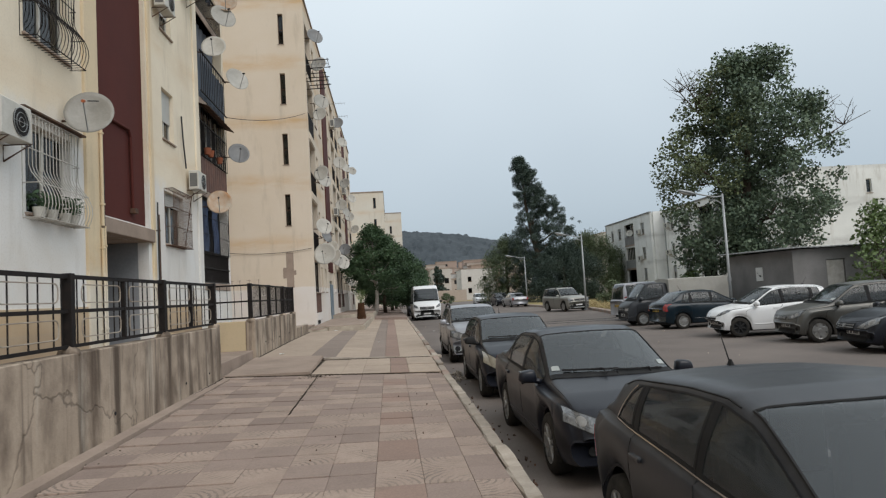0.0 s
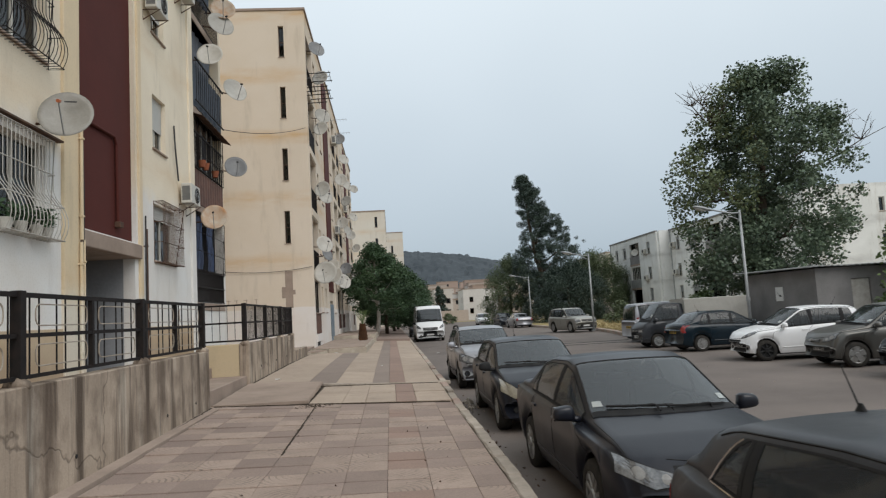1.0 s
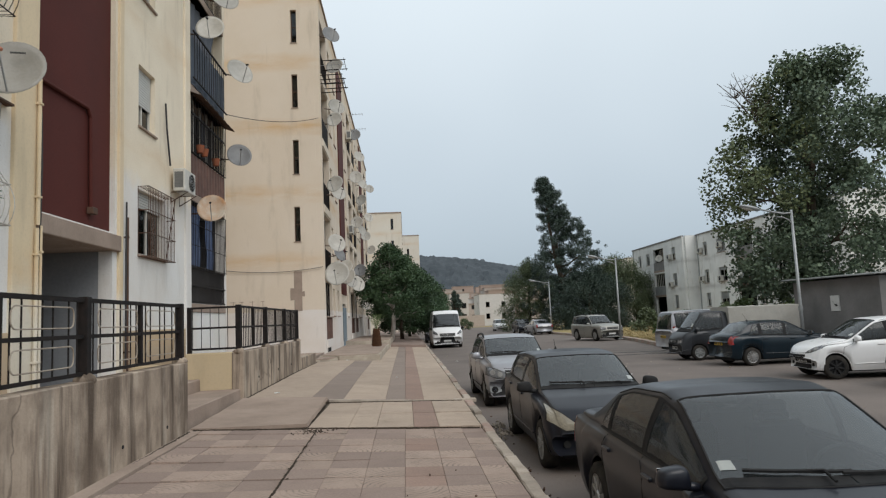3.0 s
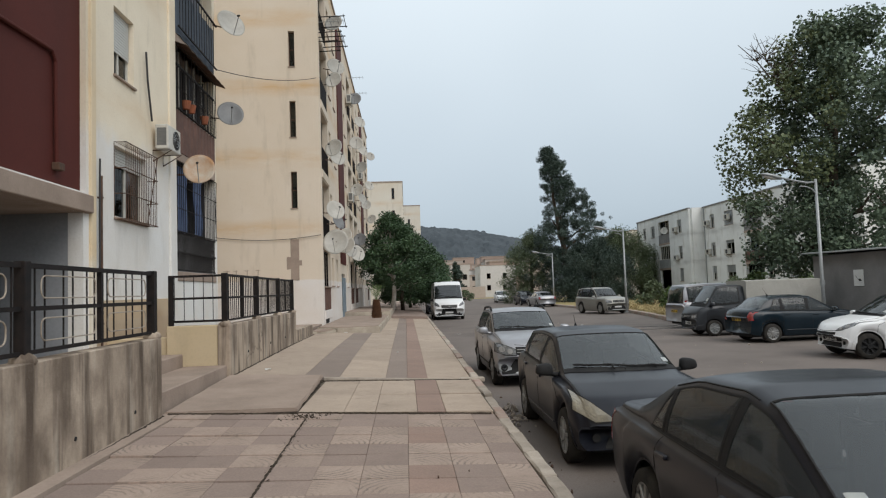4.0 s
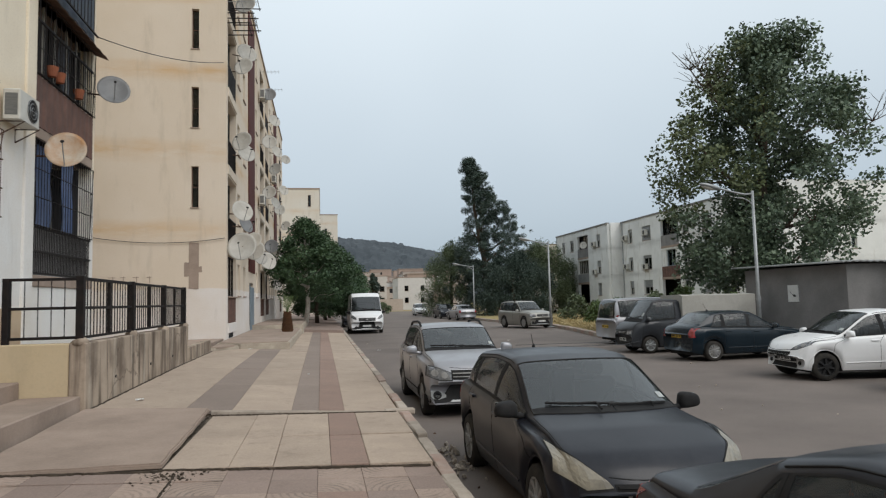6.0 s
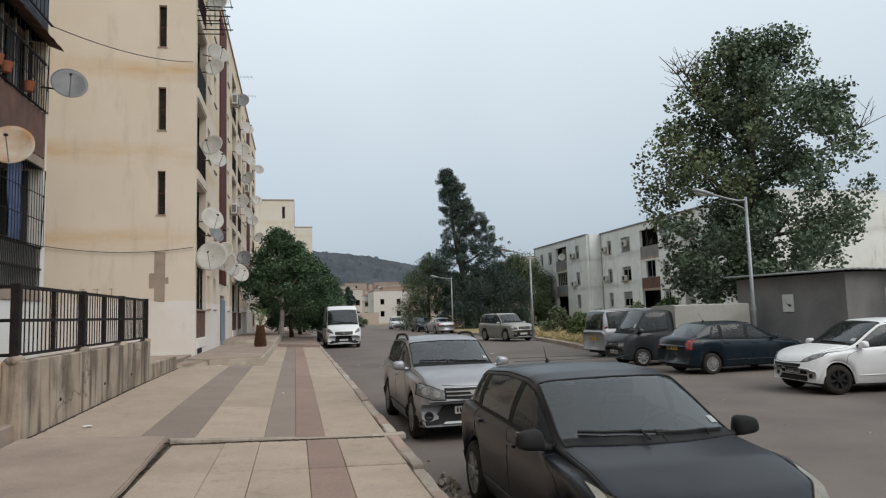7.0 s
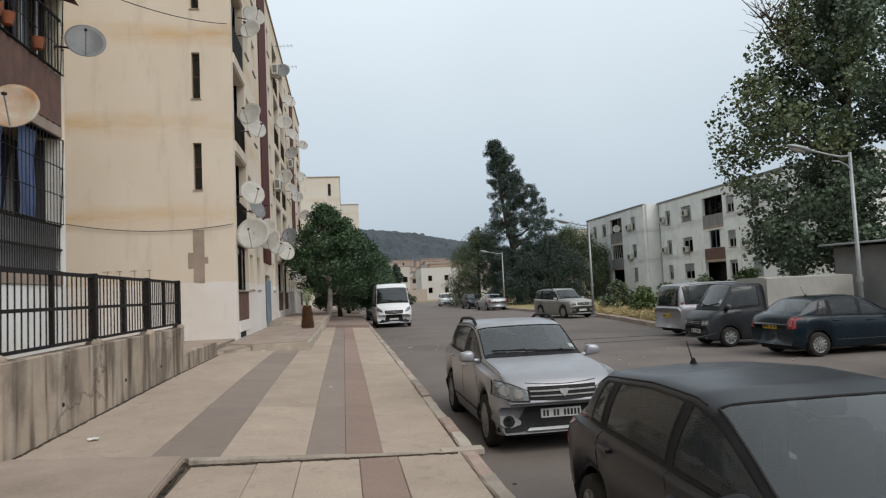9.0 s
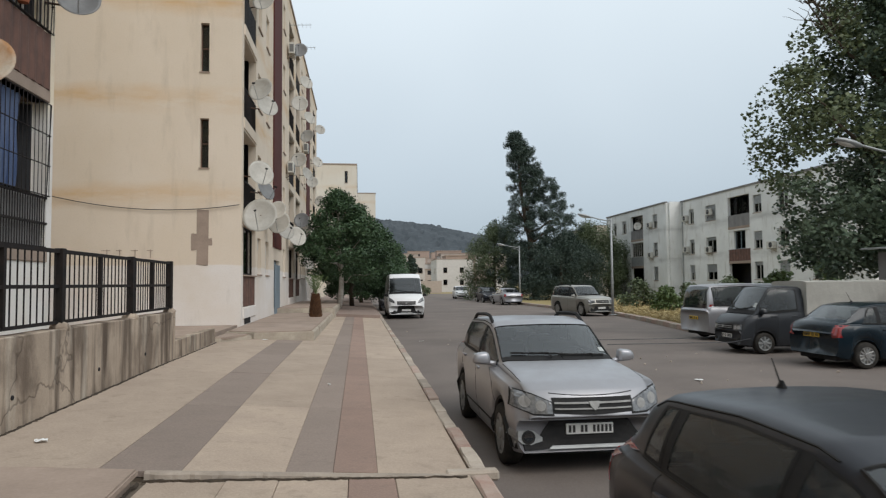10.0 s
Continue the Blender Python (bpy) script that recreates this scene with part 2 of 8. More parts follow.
WHITE_METAL = surface("white_painted_steel", (0.50, 0.48, 0.44), (0.36, 0.33, 0.29), 6, 50, 0.5, 0.1)
LOOP_METAL = surface("tan_painted_steel", (0.40, 0.35, 0.285), (0.26, 0.21, 0.16), 6, 50, 0.6, 0.1)
RUST = surface("rusty_steel", (0.13, 0.07, 0.045), (0.07, 0.05, 0.04), 5, 45, 0.85, 0.4)
GREY_METAL = surface("galvanised_steel", (0.36, 0.37, 0.37), (0.27, 0.28, 0.28), 5, 40, 0.45, 0.1, metal=0.4)
DISH = surface("dish_enamel", (0.44, 0.42, 0.38), (0.35, 0.33, 0.29), 4, 30, 0.5, 0.05, vary=0.18)
DISH_OLD = surface("greyed_dish_enamel", (0.31, 0.295, 0.265), (0.25, 0.235, 0.205), 4, 30, 0.6, 0.05)
ORANGE = surface("orange_plastic", (0.48, 0.13, 0.04), (0.36, 0.10, 0.04), 6, 40, 0.5, 0.0)
DISH_RUST = surface("rusting_dish_enamel", (0.45, 0.40, 0.33), (0.36, 0.18, 0.07), 2.6, 30, 0.6, 0.1)
DISH_DARK = surface("grey_dish_enamel", (0.20, 0.20, 0.20), (0.15, 0.15, 0.15), 4, 30, 0.5, 0.05)
PLASTIC_WHITE = surface("yellowed_white_plastic", (0.58, 0.56, 0.51), (0.48, 0.46, 0.41), 4, 40, 0.5, 0.05)
# near-black stands in for unlit rooms and openings; also plain dark fittings
DARK = surface("near_black_shade_and_fittings", (0.018, 0.018, 0.02), (0.03, 0.028, 0.027), 1.0, 10, 0.9, 0.0)
# darkened wall tone: the loggias' shade is put into this colour
INNER = surface("loggia_wall_shade_in_colour", (0.36, 0.33, 0.28), (0.28, 0.26, 0.22), 1.0, 20, 0.9, 0.1)
BLIND = surface("roller_blind_slats", (0.55, 0.55, 0.52), (0.48, 0.48, 0.46), 2, 30, 0.6, 0.1)
PANE = glass("window_glass", (0.45, 0.5, 0.52))
BLUE_CLOTH = surface("blue_striped_cloth", (0.06, 0.095, 0.20), (0.16, 0.20, 0.30), 13, 40, 0.9, 0.2, stretch=(1, 1, 0.05))
TEAL_CLOTH = surface("teal_cloth", (0.05, 0.25, 0.28), (0.08, 0.33, 0.36), 3, 30, 0.9, 0.2)
GREY_CLOTH = surface("grey_cloth", (0.16, 0.17, 0.195), (0.06, 0.065, 0.075), 3, 30, 0.9, 0.2, stretch=(1, 1, 0.1))
BLUE_SHEET = surface("blue_grey_sheet_metal", (0.045, 0.06, 0.085), (0.028, 0.038, 0.055), 2.5, 30, 0.6, 0.2, stretch=(1, 1, 0.2))
BROWN_SHEET = surface("brown_corrugated_sheet", (0.165, 0.09, 0.07), (0.098, 0.060, 0.050), 3, 30, 0.7, 0.2)
BLUE_DOOR = surface("blue_grey_door_paint", (0.20, 0.25, 0.29), (0.15, 0.19, 0.22), 2, 25, 0.6, 0.15)
CABLE = surface("black_cable", (0.02, 0.02, 0.02), (0.035, 0.03, 0.03), 5, 40, 0.6, 0.0)
BARK = surface("bark", (0.10, 0.075, 0.055), (0.06, 0.048, 0.036), 4, 25, 0.95, 0.8, stretch=(1, 1, 0.25))
LIMEWASH = surface("limewashed_bark", (0.52, 0.50, 0.46), (0.36, 0.32, 0.27), 5, 25, 0.95, 0.6)
TERRACOTTA = surface("terracotta", (0.30, 0.10, 0.05), (0.22, 0.08, 0.045), 6, 30, 0.9, 0.2)


# ---- helpers for building ----
def mesh(name, verts, faces, material, parent=None, label="", smooth=False):
    me = bpy.data.meshes.new(name)
    me.from_pydata([tuple(v) for v in verts], [], faces)
    me.materials.append(material)
    if smooth:
        me.shade_smooth()
    ob = new(name, me)
    if parent:
        ob.parent = parent
    if label:
        ob["label"] = label
    return ob


def part(name, bm, material, parent=None, label="", smooth=False):
    """Links a bmesh as one mesh object under a thing or under a part."""
    me = bpy.data.meshes.new(name)
    bm.to_mesh(me)
    bm.free()
    me.materials.append(material)
    if smooth:
        me.shade_smooth()
    ob = new(name, me)
    if parent:
        ob.parent = parent
    if label:
        ob["label"] = label
    return ob


def thing(name, m, label, category, group="", kind=""):
    ob = new(name)
    ob.matrix_basis = m
    ob.empty_display_size = 0.1
    return tagged(ob, label, category, group, kind)


def block(bm, x0, x1, y0, y1, z0, z1, bevel=0.0, m=None):
    """A box added to a bmesh, its edges rounded off by bevel."""
    made = bmesh.ops.create_cube(bm, size=1, matrix=Matrix.Translation(((x0 + x1) / 2, (y0 + y1) / 2, (z0 + z1) / 2)) @ Matrix.Diagonal((x1 - x0, y1 - y0, z1 - z0, 1)))
    vs = made["verts"]
    if bevel:
        es = list({e for v in vs for e in v.link_edges})
        out = bmesh.ops.bevel(bm, geom=es, offset=bevel, segments=1, affect="EDGES")
        vs = list({v for f in out["faces"] for v in f.verts} | {v for v in vs if v.is_valid})
    if m is not None:
        bmesh.ops.transform(bm, matrix=m, verts=vs)
    return bm


def boxed(x0, x1, y0, y1, z0, z1, bevel=0.0):
    return block(bmesh.new(), x0, x1, y0, y1, z0, z1, bevel)


def tube(bm, pts, r, sides=6, r_end=None):
    """A round bar along points, tapering from r to r_end."""
    pts = [Vector(p) for p in pts]
    rings = []
    for i, p in enumerate(pts):
        d = (pts[min(i + 1, len(pts) - 1)] - pts[max(i - 1, 0)]).normalized()
        side = d.cross(Vector((0.31, 0.17, 0.93)) if abs(d.z) < 0.9 else Vector((1, 0.2, 0))).normalized()
        up = side.cross(d)
        rr = r if r_end is None else r + (r_end - r) * i / (len(pts) - 1)
        rings.append([bm.verts.new(p + rr * (math.cos(a) * side + math.sin(a) * up)) for a in (2 * math.pi * k / sides for k in range(sides))])
    for a, b in zip(rings, rings[1:]):
        for k in range(sides):
            bm.faces.new((a[k], a[(k + 1) % sides], b[(k + 1) % sides], b[k]))
    bm.faces.new(rings[0][::-1])
    bm.faces.new(rings[-1])
    return bm


def bar(pts, r, sides=6, r_end=None):
    return tube(bmesh.new(), pts, r, sides, r_end)


def wall(name, origin, u, n, length, height, holes, thick, material, label="", parent=None):
    """A wall with real openings. origin: foot of its outer face; u: along it; n: outward. holes: (u0, u1, v0, v1)."""
    origin, u, n = Vector(origin), Vector(u), Vector(n)
    us = sorted({0, length, *[a for h in holes for a in h[:2]]})
    vs = sorted({0, height, *[a for h in holes for a in h[2:]]})
    solid = [[not any(h[0] <= (a + b) / 2 <= h[1] and h[2] <= (c + d) / 2 <= h[3] for h in holes) for c, d in zip(vs, vs[1:])] for a, b in zip(us, us[1:])]
    bm, cache = bmesh.new(), {}

    def v(i, j, k):
        if (i, j, k) not in cache:
            cache[i, j, k] = bm.verts.new(origin + u * us[i] + Vector((0, 0, vs[j])) - n * (thick * k))
        return cache[i, j, k]

    def ok(i, j):
        return 0 <= i < len(us) - 1 and 0 <= j < len(vs) - 1 and solid[i][j]
    for i in range(len(us) - 1):
        for j in range(len(vs) - 1):
            if not solid[i][j]:
                continue
            for k in (0, 1):
                bm.faces.new((v(i, j, k), v(i + 1, j, k), v(i + 1, j + 1, k), v(i, j + 1, k)))
            for (di, dj), (p, q) in (((-1, 0), ((i, j), (i, j + 1))), ((1, 0), ((i + 1, j), (i + 1, j + 1))), ((0, -1), ((i, j), (i + 1, j))), ((0, 1), ((i, j + 1), (i + 1, j + 1)))):
                if not ok(i + di, j + dj):
                    bm.faces.new((v(*p, 0), v(*q, 0), v(*q, 1), v(*p, 1)))
    bmesh.ops.recalc_face_normals(bm, faces=bm.faces)
    ob = part(name, bm, material, parent, label)
    return ob


def world_of(ob):
    m = ob.matrix_parent_inverse @ ob.matrix_basis
    return world_of(ob.parent) @ m if ob.parent else m


def fixed(ob, m=None):
    """Places a part by world coordinates, whatever its parent's pose."""
    ob.matrix_basis = m if m is not None else Matrix()
    ob.matrix_parent_inverse = world_of(ob.parent).inverted()
    return ob


def setting(ob, label, category=""):
    return tagged(ob, label, category, kind="structure")


def facing(origin, u, n):
    """Local x along the wall, y outward, z up."""
    u, n = Vector(u), Vector(n)
    return Matrix(((u.x, n.x, 0, origin[0]), (u.y, n.y, 0, origin[1]), (u.z, n.z, 1, origin[2]), (0, 0, 0, 1)))


# ---- ground, road, pavement ----
def lean(y):
    return min(max(0.016 + (y - 6.8) * 0.0045, 0.01), 0.047)


def level(x, y):
    """Height of the footway: it falls towards the kerb and climbs in low terraces."""
    if y < 13.72:
        return 0.02 + lean(y) * (1.0 - x)
    if y < 16.9:
        return 0.065 + 0.03 * (1.0 - x)
    return 0.06 + 0.05 * min(1, (y - 16.9) / 5.6) + 0.055 * (1.0 - x)


def sheet(name, xs, ys, height, material, label, depth=0.0):
    verts = [(x, y, height(x, y)) for y in ys for x in xs]
    n = len(xs)
    faces = [(j * n + i, j * n + i + 1, (j + 1) * n + i + 1, (j + 1) * n + i) for j in range(len(ys) - 1) for i in range(n - 1)]
    if depth:
        k = len(verts)
        verts += [(x, y, z - depth) for x, y, z in verts]
        m = len(ys)
        rim = [i for i in range(n)] + [j * n + n - 1 for j in range(1, m)] + [(m - 1) * n + i for i in range(n - 2, -1, -1)] + [j * n for j in range(m - 2, 0, -1)]
        faces += [(rim[(i + 1) % len(rim)], rim[i], rim[i] + k, rim[(i + 1) % len(rim)] + k) for i in range(len(rim))]
    return setting(mesh(name, verts, faces, material), label)


GRASS_DRY = surface("dry_grass_ground", (0.33, 0.25, 0.12), (0.22, 0.19, 0.09), 0.5, 12, 0.95, 0.8)
sheet("ground", [-3000, -60, -16, 60, 3000], [-400, -20, 130, 400, 3000], lambda x, y: -0.42, GRASS_DRY, "dry open ground reaching to the horizon")


def road_z(x, y):
    return -0.25 + float(np.interp(y, (4, 8, 13, 20, 30), (-0.14, -0.10, -0.02, -0.02, 0))) * min(1, max(0, (9 - x) / 4)) + 0.010 * noise.noise((x * 0.35, y * 0.35, 0))


road = sheet("road", list(np.linspace(1.0, 30, 40)), list(np.linspace(-8, 130, 140)), road_z, ASPHALT, "worn brown-grey asphalt road and parking strip", 0.12)
sheet("terrace_ground", [-5.6, -4.6, -3.45], [-6, 2, 8, 13.3], lambda x, y: 0.86, SOIL, "bare earth behind the low concrete wall", 0.9)
sheet("terrace_ground", [-5.6, -4.4, -3.45], [17.0, 20, 22, 24.0], lambda x, y: 0.86, SOIL, "bare earth between the flats and the railing", 0.9)
sheet("terrace_ground", [-16.0, -5.5, -3.5], [24.02, 31.6], lambda x, y: 0.52, CEMENT, "worn cement yard in the gap between the two blocks", 0.9)
sheet("terrace_ground", [-5.6, -4.4, -3.3], [27.0, 29, 31.6], lambda x, y: 0.36, CEMENT, "worn cement apron at the foot of the stained gable", 0.6)
sheet("footway_bed", list(np.linspace(-3.34, 1.0, 12)), list(np.linspace(-6, 13.72, 40)), lambda x, y: level(x, min(y, 13.71)) - 0.022, JOINT, "earth under the paving, showing dark in the joints", 0.4)
sheet("footway_bed", [-3.34, 1.0], [13.72, 16.89], lambda x, y: level(x, min(y, 16.8)) - 0.02, JOINT, "earth under the second terrace of the footway", 0.4)
sheet("footway_bed", [-3.45, 1.0], [16.9, 22, 130], lambda x, y: (0.0 if y < 20 else 0.05) + 0.055 * (1.0 - x), JOINT, "earth under the upper footway", 0.4)


def kerb_stones():
    """Chipped kerb stones between footway and road."""
    random.seed(5)
    root = setting(thing("kerb", pose(1.07, 3, -0.25), "row of chipped concrete kerb stones along the road", "kerb"), "row of chipped concrete kerb stones along the road", "kerb")
    y = 2.5
    shapes = []
    for k in range(4):
        bm = boxed(-0.072, 0.072, 0.006, 0.894, -0.12, 0.0, 0.016)
        bmesh.ops.subdivide_edges(bm, edges=[e for e in bm.edges if e.calc_length() > 0.5], cuts=3)
        for v in bm.verts:
            v.co += Vector((random.uniform(-1, 1), random.uniform(-0.6, 0.6), random.uniform(-1.2, 0.4))) * 0.008
        me = bpy.data.meshes.new("kerb_stone")
        bm.to_mesh(me)
        bm.free()
        me.materials.append(KERB if k < 3 else KERB_RED)
        shapes.append(me)
    while y < 60:
        gone = 13.9 < y < 14.6
        ob = new("kerb_stone", random.choice(shapes))
        ob.parent = root
        z = (0.03 if y < 13.4 else 0.07 if y < 16.3 else 0.085 if y < 20 else 0.115) - (0.05 if gone else 0)
        fixed(ob, pose(1.075 + random.uniform(-0.012, 0.012), y, z, random.uniform(-0.4, 0.4), random.uniform(-1.2, 1.2), random.uniform(-0.4, 0.4)))
        y += 0.9
    # footing below the stones
    bm = boxed(1.0, 1.145, 2.0, 60, -0.34, -0.09)
    fixed(part("kerb_footing", bm, CEMENT, root))
    bm = boxed(0.78, 1.24, 16.88, 17.0, 0.0, 0.092, 0.02)
    fixed(part("end_stone", bm, KERB, root))


kerb_stones()


def steps_and_slabs():
    """Raised cement slab, the second terrace's panels and the striped upper footway."""
    # slab before the entrance
    bm = bmesh.new()
    c = [(-3.32, 13.58, 0.245), (-1.62, 13.66, 0.215), (-1.66, 16.72, 0.275), (-3.32, 16.9, 0.325)]
    mx, my = -2.5, 15.2
    rings = [[bm.verts.new((mx + (x - mx) * s, my + (y - my) * s, 0.0 if d is None else z - d)) for x, y, z in c] for s, d in ((1, 0), (1, 0.05), (0.955, 0.055), (0.955, None))]
    top = rings[0]
    bm.faces.new(top)
    for a, b in zip(rings, rings[1:]):
        for i in range(4):
            bm.faces.new((a[i], b[i], b[(i + 1) % 4], a[(i + 1) % 4]))
    bmesh.ops.recalc_face_normals(bm, faces=bm.faces)
    bmesh.ops.bevel(bm, geom=[e for e in bm.edges if all(v in top for v in e.verts)], offset=0.015, segments=2, affect="EDGES")
    bmesh.ops.subdivide_edges(bm, edges=[e for e in bm.edges if e.calc_length() > 1], cuts=10)
    for v in bm.verts:
        if v.co.z > 0.1:
            v.co += Vector((noise.noise(v.co * 3.1), noise.noise(v.co * 2.7 + Vector((5, 0, 0))), 0.4 * noise.noise(v.co * 4))) * 0.018
    setting(part("entrance_slab", bm, CEMENT), "raised pale cement slab with a broken near edge", "slab")
    # panels of the second terrace
    root = setting(thing("footway_terrace", pose(0, 13.7, 0.0), "pale cast slabs of a low footway terrace with a cracked edge", "pavement"), "pale cast slabs of a low footway terrace with a cracked edge", "pavement")
    xs = [-1.63, -1.02, -0.6, -0.04, 0.34, 0.98]
    ys = [13.72, 15.2, 16.88]
    random.seed(8)
    for i in range(5):
        for j in range(2):
            if i < 1:
                m = SLAB_BEIGE
            else:
                m = TILE_PINK if i == 3 else SLAB_BEIGE
            x0, x1, y0, y1 = xs[i] + 0.002, xs[i + 1] - 0.002, ys[j] + 0.002 - (random.uniform(0, 0.05) if j == 0 else 0), ys[j + 1] - 0.002
            z = level((x0 + x1) / 2, 15)
            bm = boxed(-(x1 - x0) / 2, (x1 - x0) / 2, 0, y1 - y0, -0.06, 0, 0.006)
            ob = part("slab", bm, m, root)
            fixed(ob, pose((x0 + x1) / 2, y0, z + random.uniform(-0.006, 0.006), random.uniform(-0.2, 0.2), 1.7, 0))
    root = setting(thing("upper_footway", pose(0, 17, 0.1), "upper footway paved in long beige, grey and pink stripes", "pavement"), "upper footway paved in long beige, grey and pink stripes", "pavement")
    xs = [-3.33, -2.04, -1.39, -0.56, -0.17, 0.2, 0.99]
    mats = [SLAB_BEIGE, STRIP_GREY, SLAB_BEIGE, STRIP_GREY, TILE_PINK, SLAB_BEIGE]
    for i in range(6):
        y = 16.9
        while y < 42:
            x0, x1 = xs[i] + 0.001, xs[i + 1] - 0.001
            bm = boxed(-(x1 - x0) / 2, (x1 - x0) / 2, 0.001, 2.799, -0.05, 0, 0.002)
            ob = part("paving_strip", bm, mats[i], root)
            fixed(ob, pose((x0 + x1) / 2, y, level((x0 + x1) / 2, y) + (0.010 if i == 4 else random.uniform(-0.002, 0.003)), 0.51 if y < 22 else 0, 3.15, 0))
            y += 2.8
    # rough risers and the far terrace
    bm = bmesh.new()
    n = 60
    cols = []
    for k in range(n + 1):
        x = -1.66 + 2.64 * k / n
        jag = 0.03 * noise.noise((x * 5, 0, 1)) + 0.015 * noise.noise((x * 17, 0, 4))
        cols.append([bm.verts.new(p) for p in ((x, 16.83 + jag, level(x, 15) - 0.04), (x, 16.84 + jag, level(x, 16.9) - 0.012), (x, 16.86 + jag, level(x, 16.9) + 0.004), (x, 16.905, level(x, 16.9) + 0.004), (x, 16.905, level(x, 15) - 0.04))])
    for a, b in zip(cols, cols[1:]):
        for i in range(5):
            bm.faces.new((a[i], a[(i + 1) % 5], b[(i + 1) % 5], b[i]))
    bmesh.ops.recalc_face_normals(bm, faces=bm.faces)
    setting(part("terrace_edge", bm, KERB), "crumbling cement edge of the upper footway", "step")
    sheet("far_footway", [-3.4, -1.2, 1.0], [41.9, 60, 130], lambda x, y: 0.25 + 0.05 * (1 - x), TILE_GREY, "grey-pink far footway beyond the platforms", 0.3)
    # platforms before the second block
    def platform(corners, z):
        """A cement platform: a rough whitened edge under a worn top slab."""
        def prism(pts, z0, z1, bevel):
            bm = bmesh.new()
            lo, hi = [bm.verts.new((x, y, z0)) for x, y in pts], [bm.verts.new((x, y, z1)) for x, y in pts]
            k = len(pts)
            bm.faces.new(lo[::-1])
            top = bm.faces.new(hi)
            for i in range(k):
                bm.faces.new((lo[i], lo[(i + 1) % k], hi[(i + 1) % k], hi[i]))
            bmesh.ops.bevel(bm, geom=list(top.edges), offset=bevel, segments=2, affect="EDGES")
            bmesh.ops.subdivide_edges(bm, edges=[e for e in bm.edges if e.calc_length() > 0.8], cuts=9, use_grid_fill=True)
            for v in bm.verts:
                if v.co.z > z0 + 0.01:
                    v.co += Vector((noise.noise(v.co * 2.6), noise.noise(v.co * 2.9), 0.35 * noise.noise(v.co * 1.7))) * 0.022
            bmesh.ops.recalc_face_normals(bm, faces=bm.faces)
            return bm
        ob = setting(part("platform", prism(corners, 0.0, z, 0.025), EDGE_PALE), "worn cement platform with a whitish edge before the flats", "platform")
        cx, cy = sum(p[0] for p in corners) / len(corners), sum(p[1] for p in corners) / len(corners)
        inner = [(x + 0.07 * (1 if x < cx else -1), y + 0.07 * (1 if y < cy else -1)) for x, y in corners]
        part("top_slab", prism(inner, z - 0.03, z + 0.022, 0.008), CEMENT, ob, "grimy grey cement top")
    platform([(-3.45, 29.45), (-2.62, 28.82), (-1.12, 28.95), (-1.05, 39.9), (-3.45, 39.9)], 0.47)
    platform([(-3.45, 27.62), (-3.22, 27.62), (-2.66, 28.74), (-3.45, 29.38)], 0.43)
    platform([(-3.45, 39.95), (-1.0, 39.95), (-0.95, 52.0), (-3.45, 52.0)], 0.68)
    # steps up to the first block's entrance
    for k, (x0, x1) in enumerate(((-4.12, -3.36), (-5.6, -4.13))):
        bm = boxed(x0, x1, 13.46, 16.84, 0.0, 0.50 + 0.22 * k, 0.015)
        setting(part("entrance_step", bm, CEMENT), "worn cement step up to the entrance of the flats", "step")


steps_and_slabs()


# ---- low walls and railings ----
def low_walls():
    def slab_wall(x0, x1, y0, y1, z0, z1, m, label):
        bm = boxed(x0, x1, y0, y1, z0, z1, 0.012)
        bmesh.ops.subdivide_edges(bm, edges=[e for e in bm.edges if e.calc_length() > 2], cuts=30)
        for v in bm.verts:
            v.co += Vector((noise.noise(v.co * 1.3), 0, 0.6 * noise.noise(v.co * 2.1))) * 0.012
        return setting(part("low_wall", bm, m), label, "wall")
    slab_wall(-3.52, -3.3, -6, 13.46, -0.3, 1.215, CONCRETE, "low concrete retaining wall with dark rain streaks")
    slab_wall(-3.52, -3.3, 16.82, 24.05, -0.1, 1.215, CONCRETE, "low concrete retaining wall with dark rain streaks")
    slab_wall(-3.5, -3.32, 24.05, 27.6, 0.0, 0.68, CONCRETE, "lower end of the streaked concrete wall")
    slab_wall(-4.42, -3.522, 16.84, 17.04, 0.2, 1.215, YELLOW, "ochre-painted side wall of the entrance steps")
    slab_wall(-5.5, -4.422, 16.9, 17.06, 0.2, 1.02, YELLOW, "ochre-painted side wall by the entrance door")
    # weep holes: short near-black plugs, the hole's shade put into their colour
    for y in (5.2, 8.4, 11.2, 12.6):
        bm = bar([(-3.32, y, 0.42), (-3.29, y, 0.42)], 0.022, 10)
        setting(part("weep_hole", bm, DARK), "small dark drain hole in the concrete wall", "drain")
    for y in (18.2, 20.4, 22.3):
        bm = bar([(-3.32, y, 0.62), (-3.29, y, 0.62)], 0.025, 10)
        setting(part("weep_hole", bm, DARK), "small dark drain hole in the concrete wall", "drain")


low_walls()


def loop_points(w, h, r, n=5):
    pts = []
    for cx, cz, a0 in ((w / 2 - r, h / 2 - r, 0), (-w / 2 + r, h / 2 - r, 90), (-w / 2 + r, -h / 2 + r, 180), (w / 2 - r, -h / 2 + r, 270)):
        for k in range(n):
            a = radians(a0 + 90 * k / (n - 1))
            pts.append((cx + r * math.cos(a), cz + r * math.sin(a)))
    return pts + pts[:1]


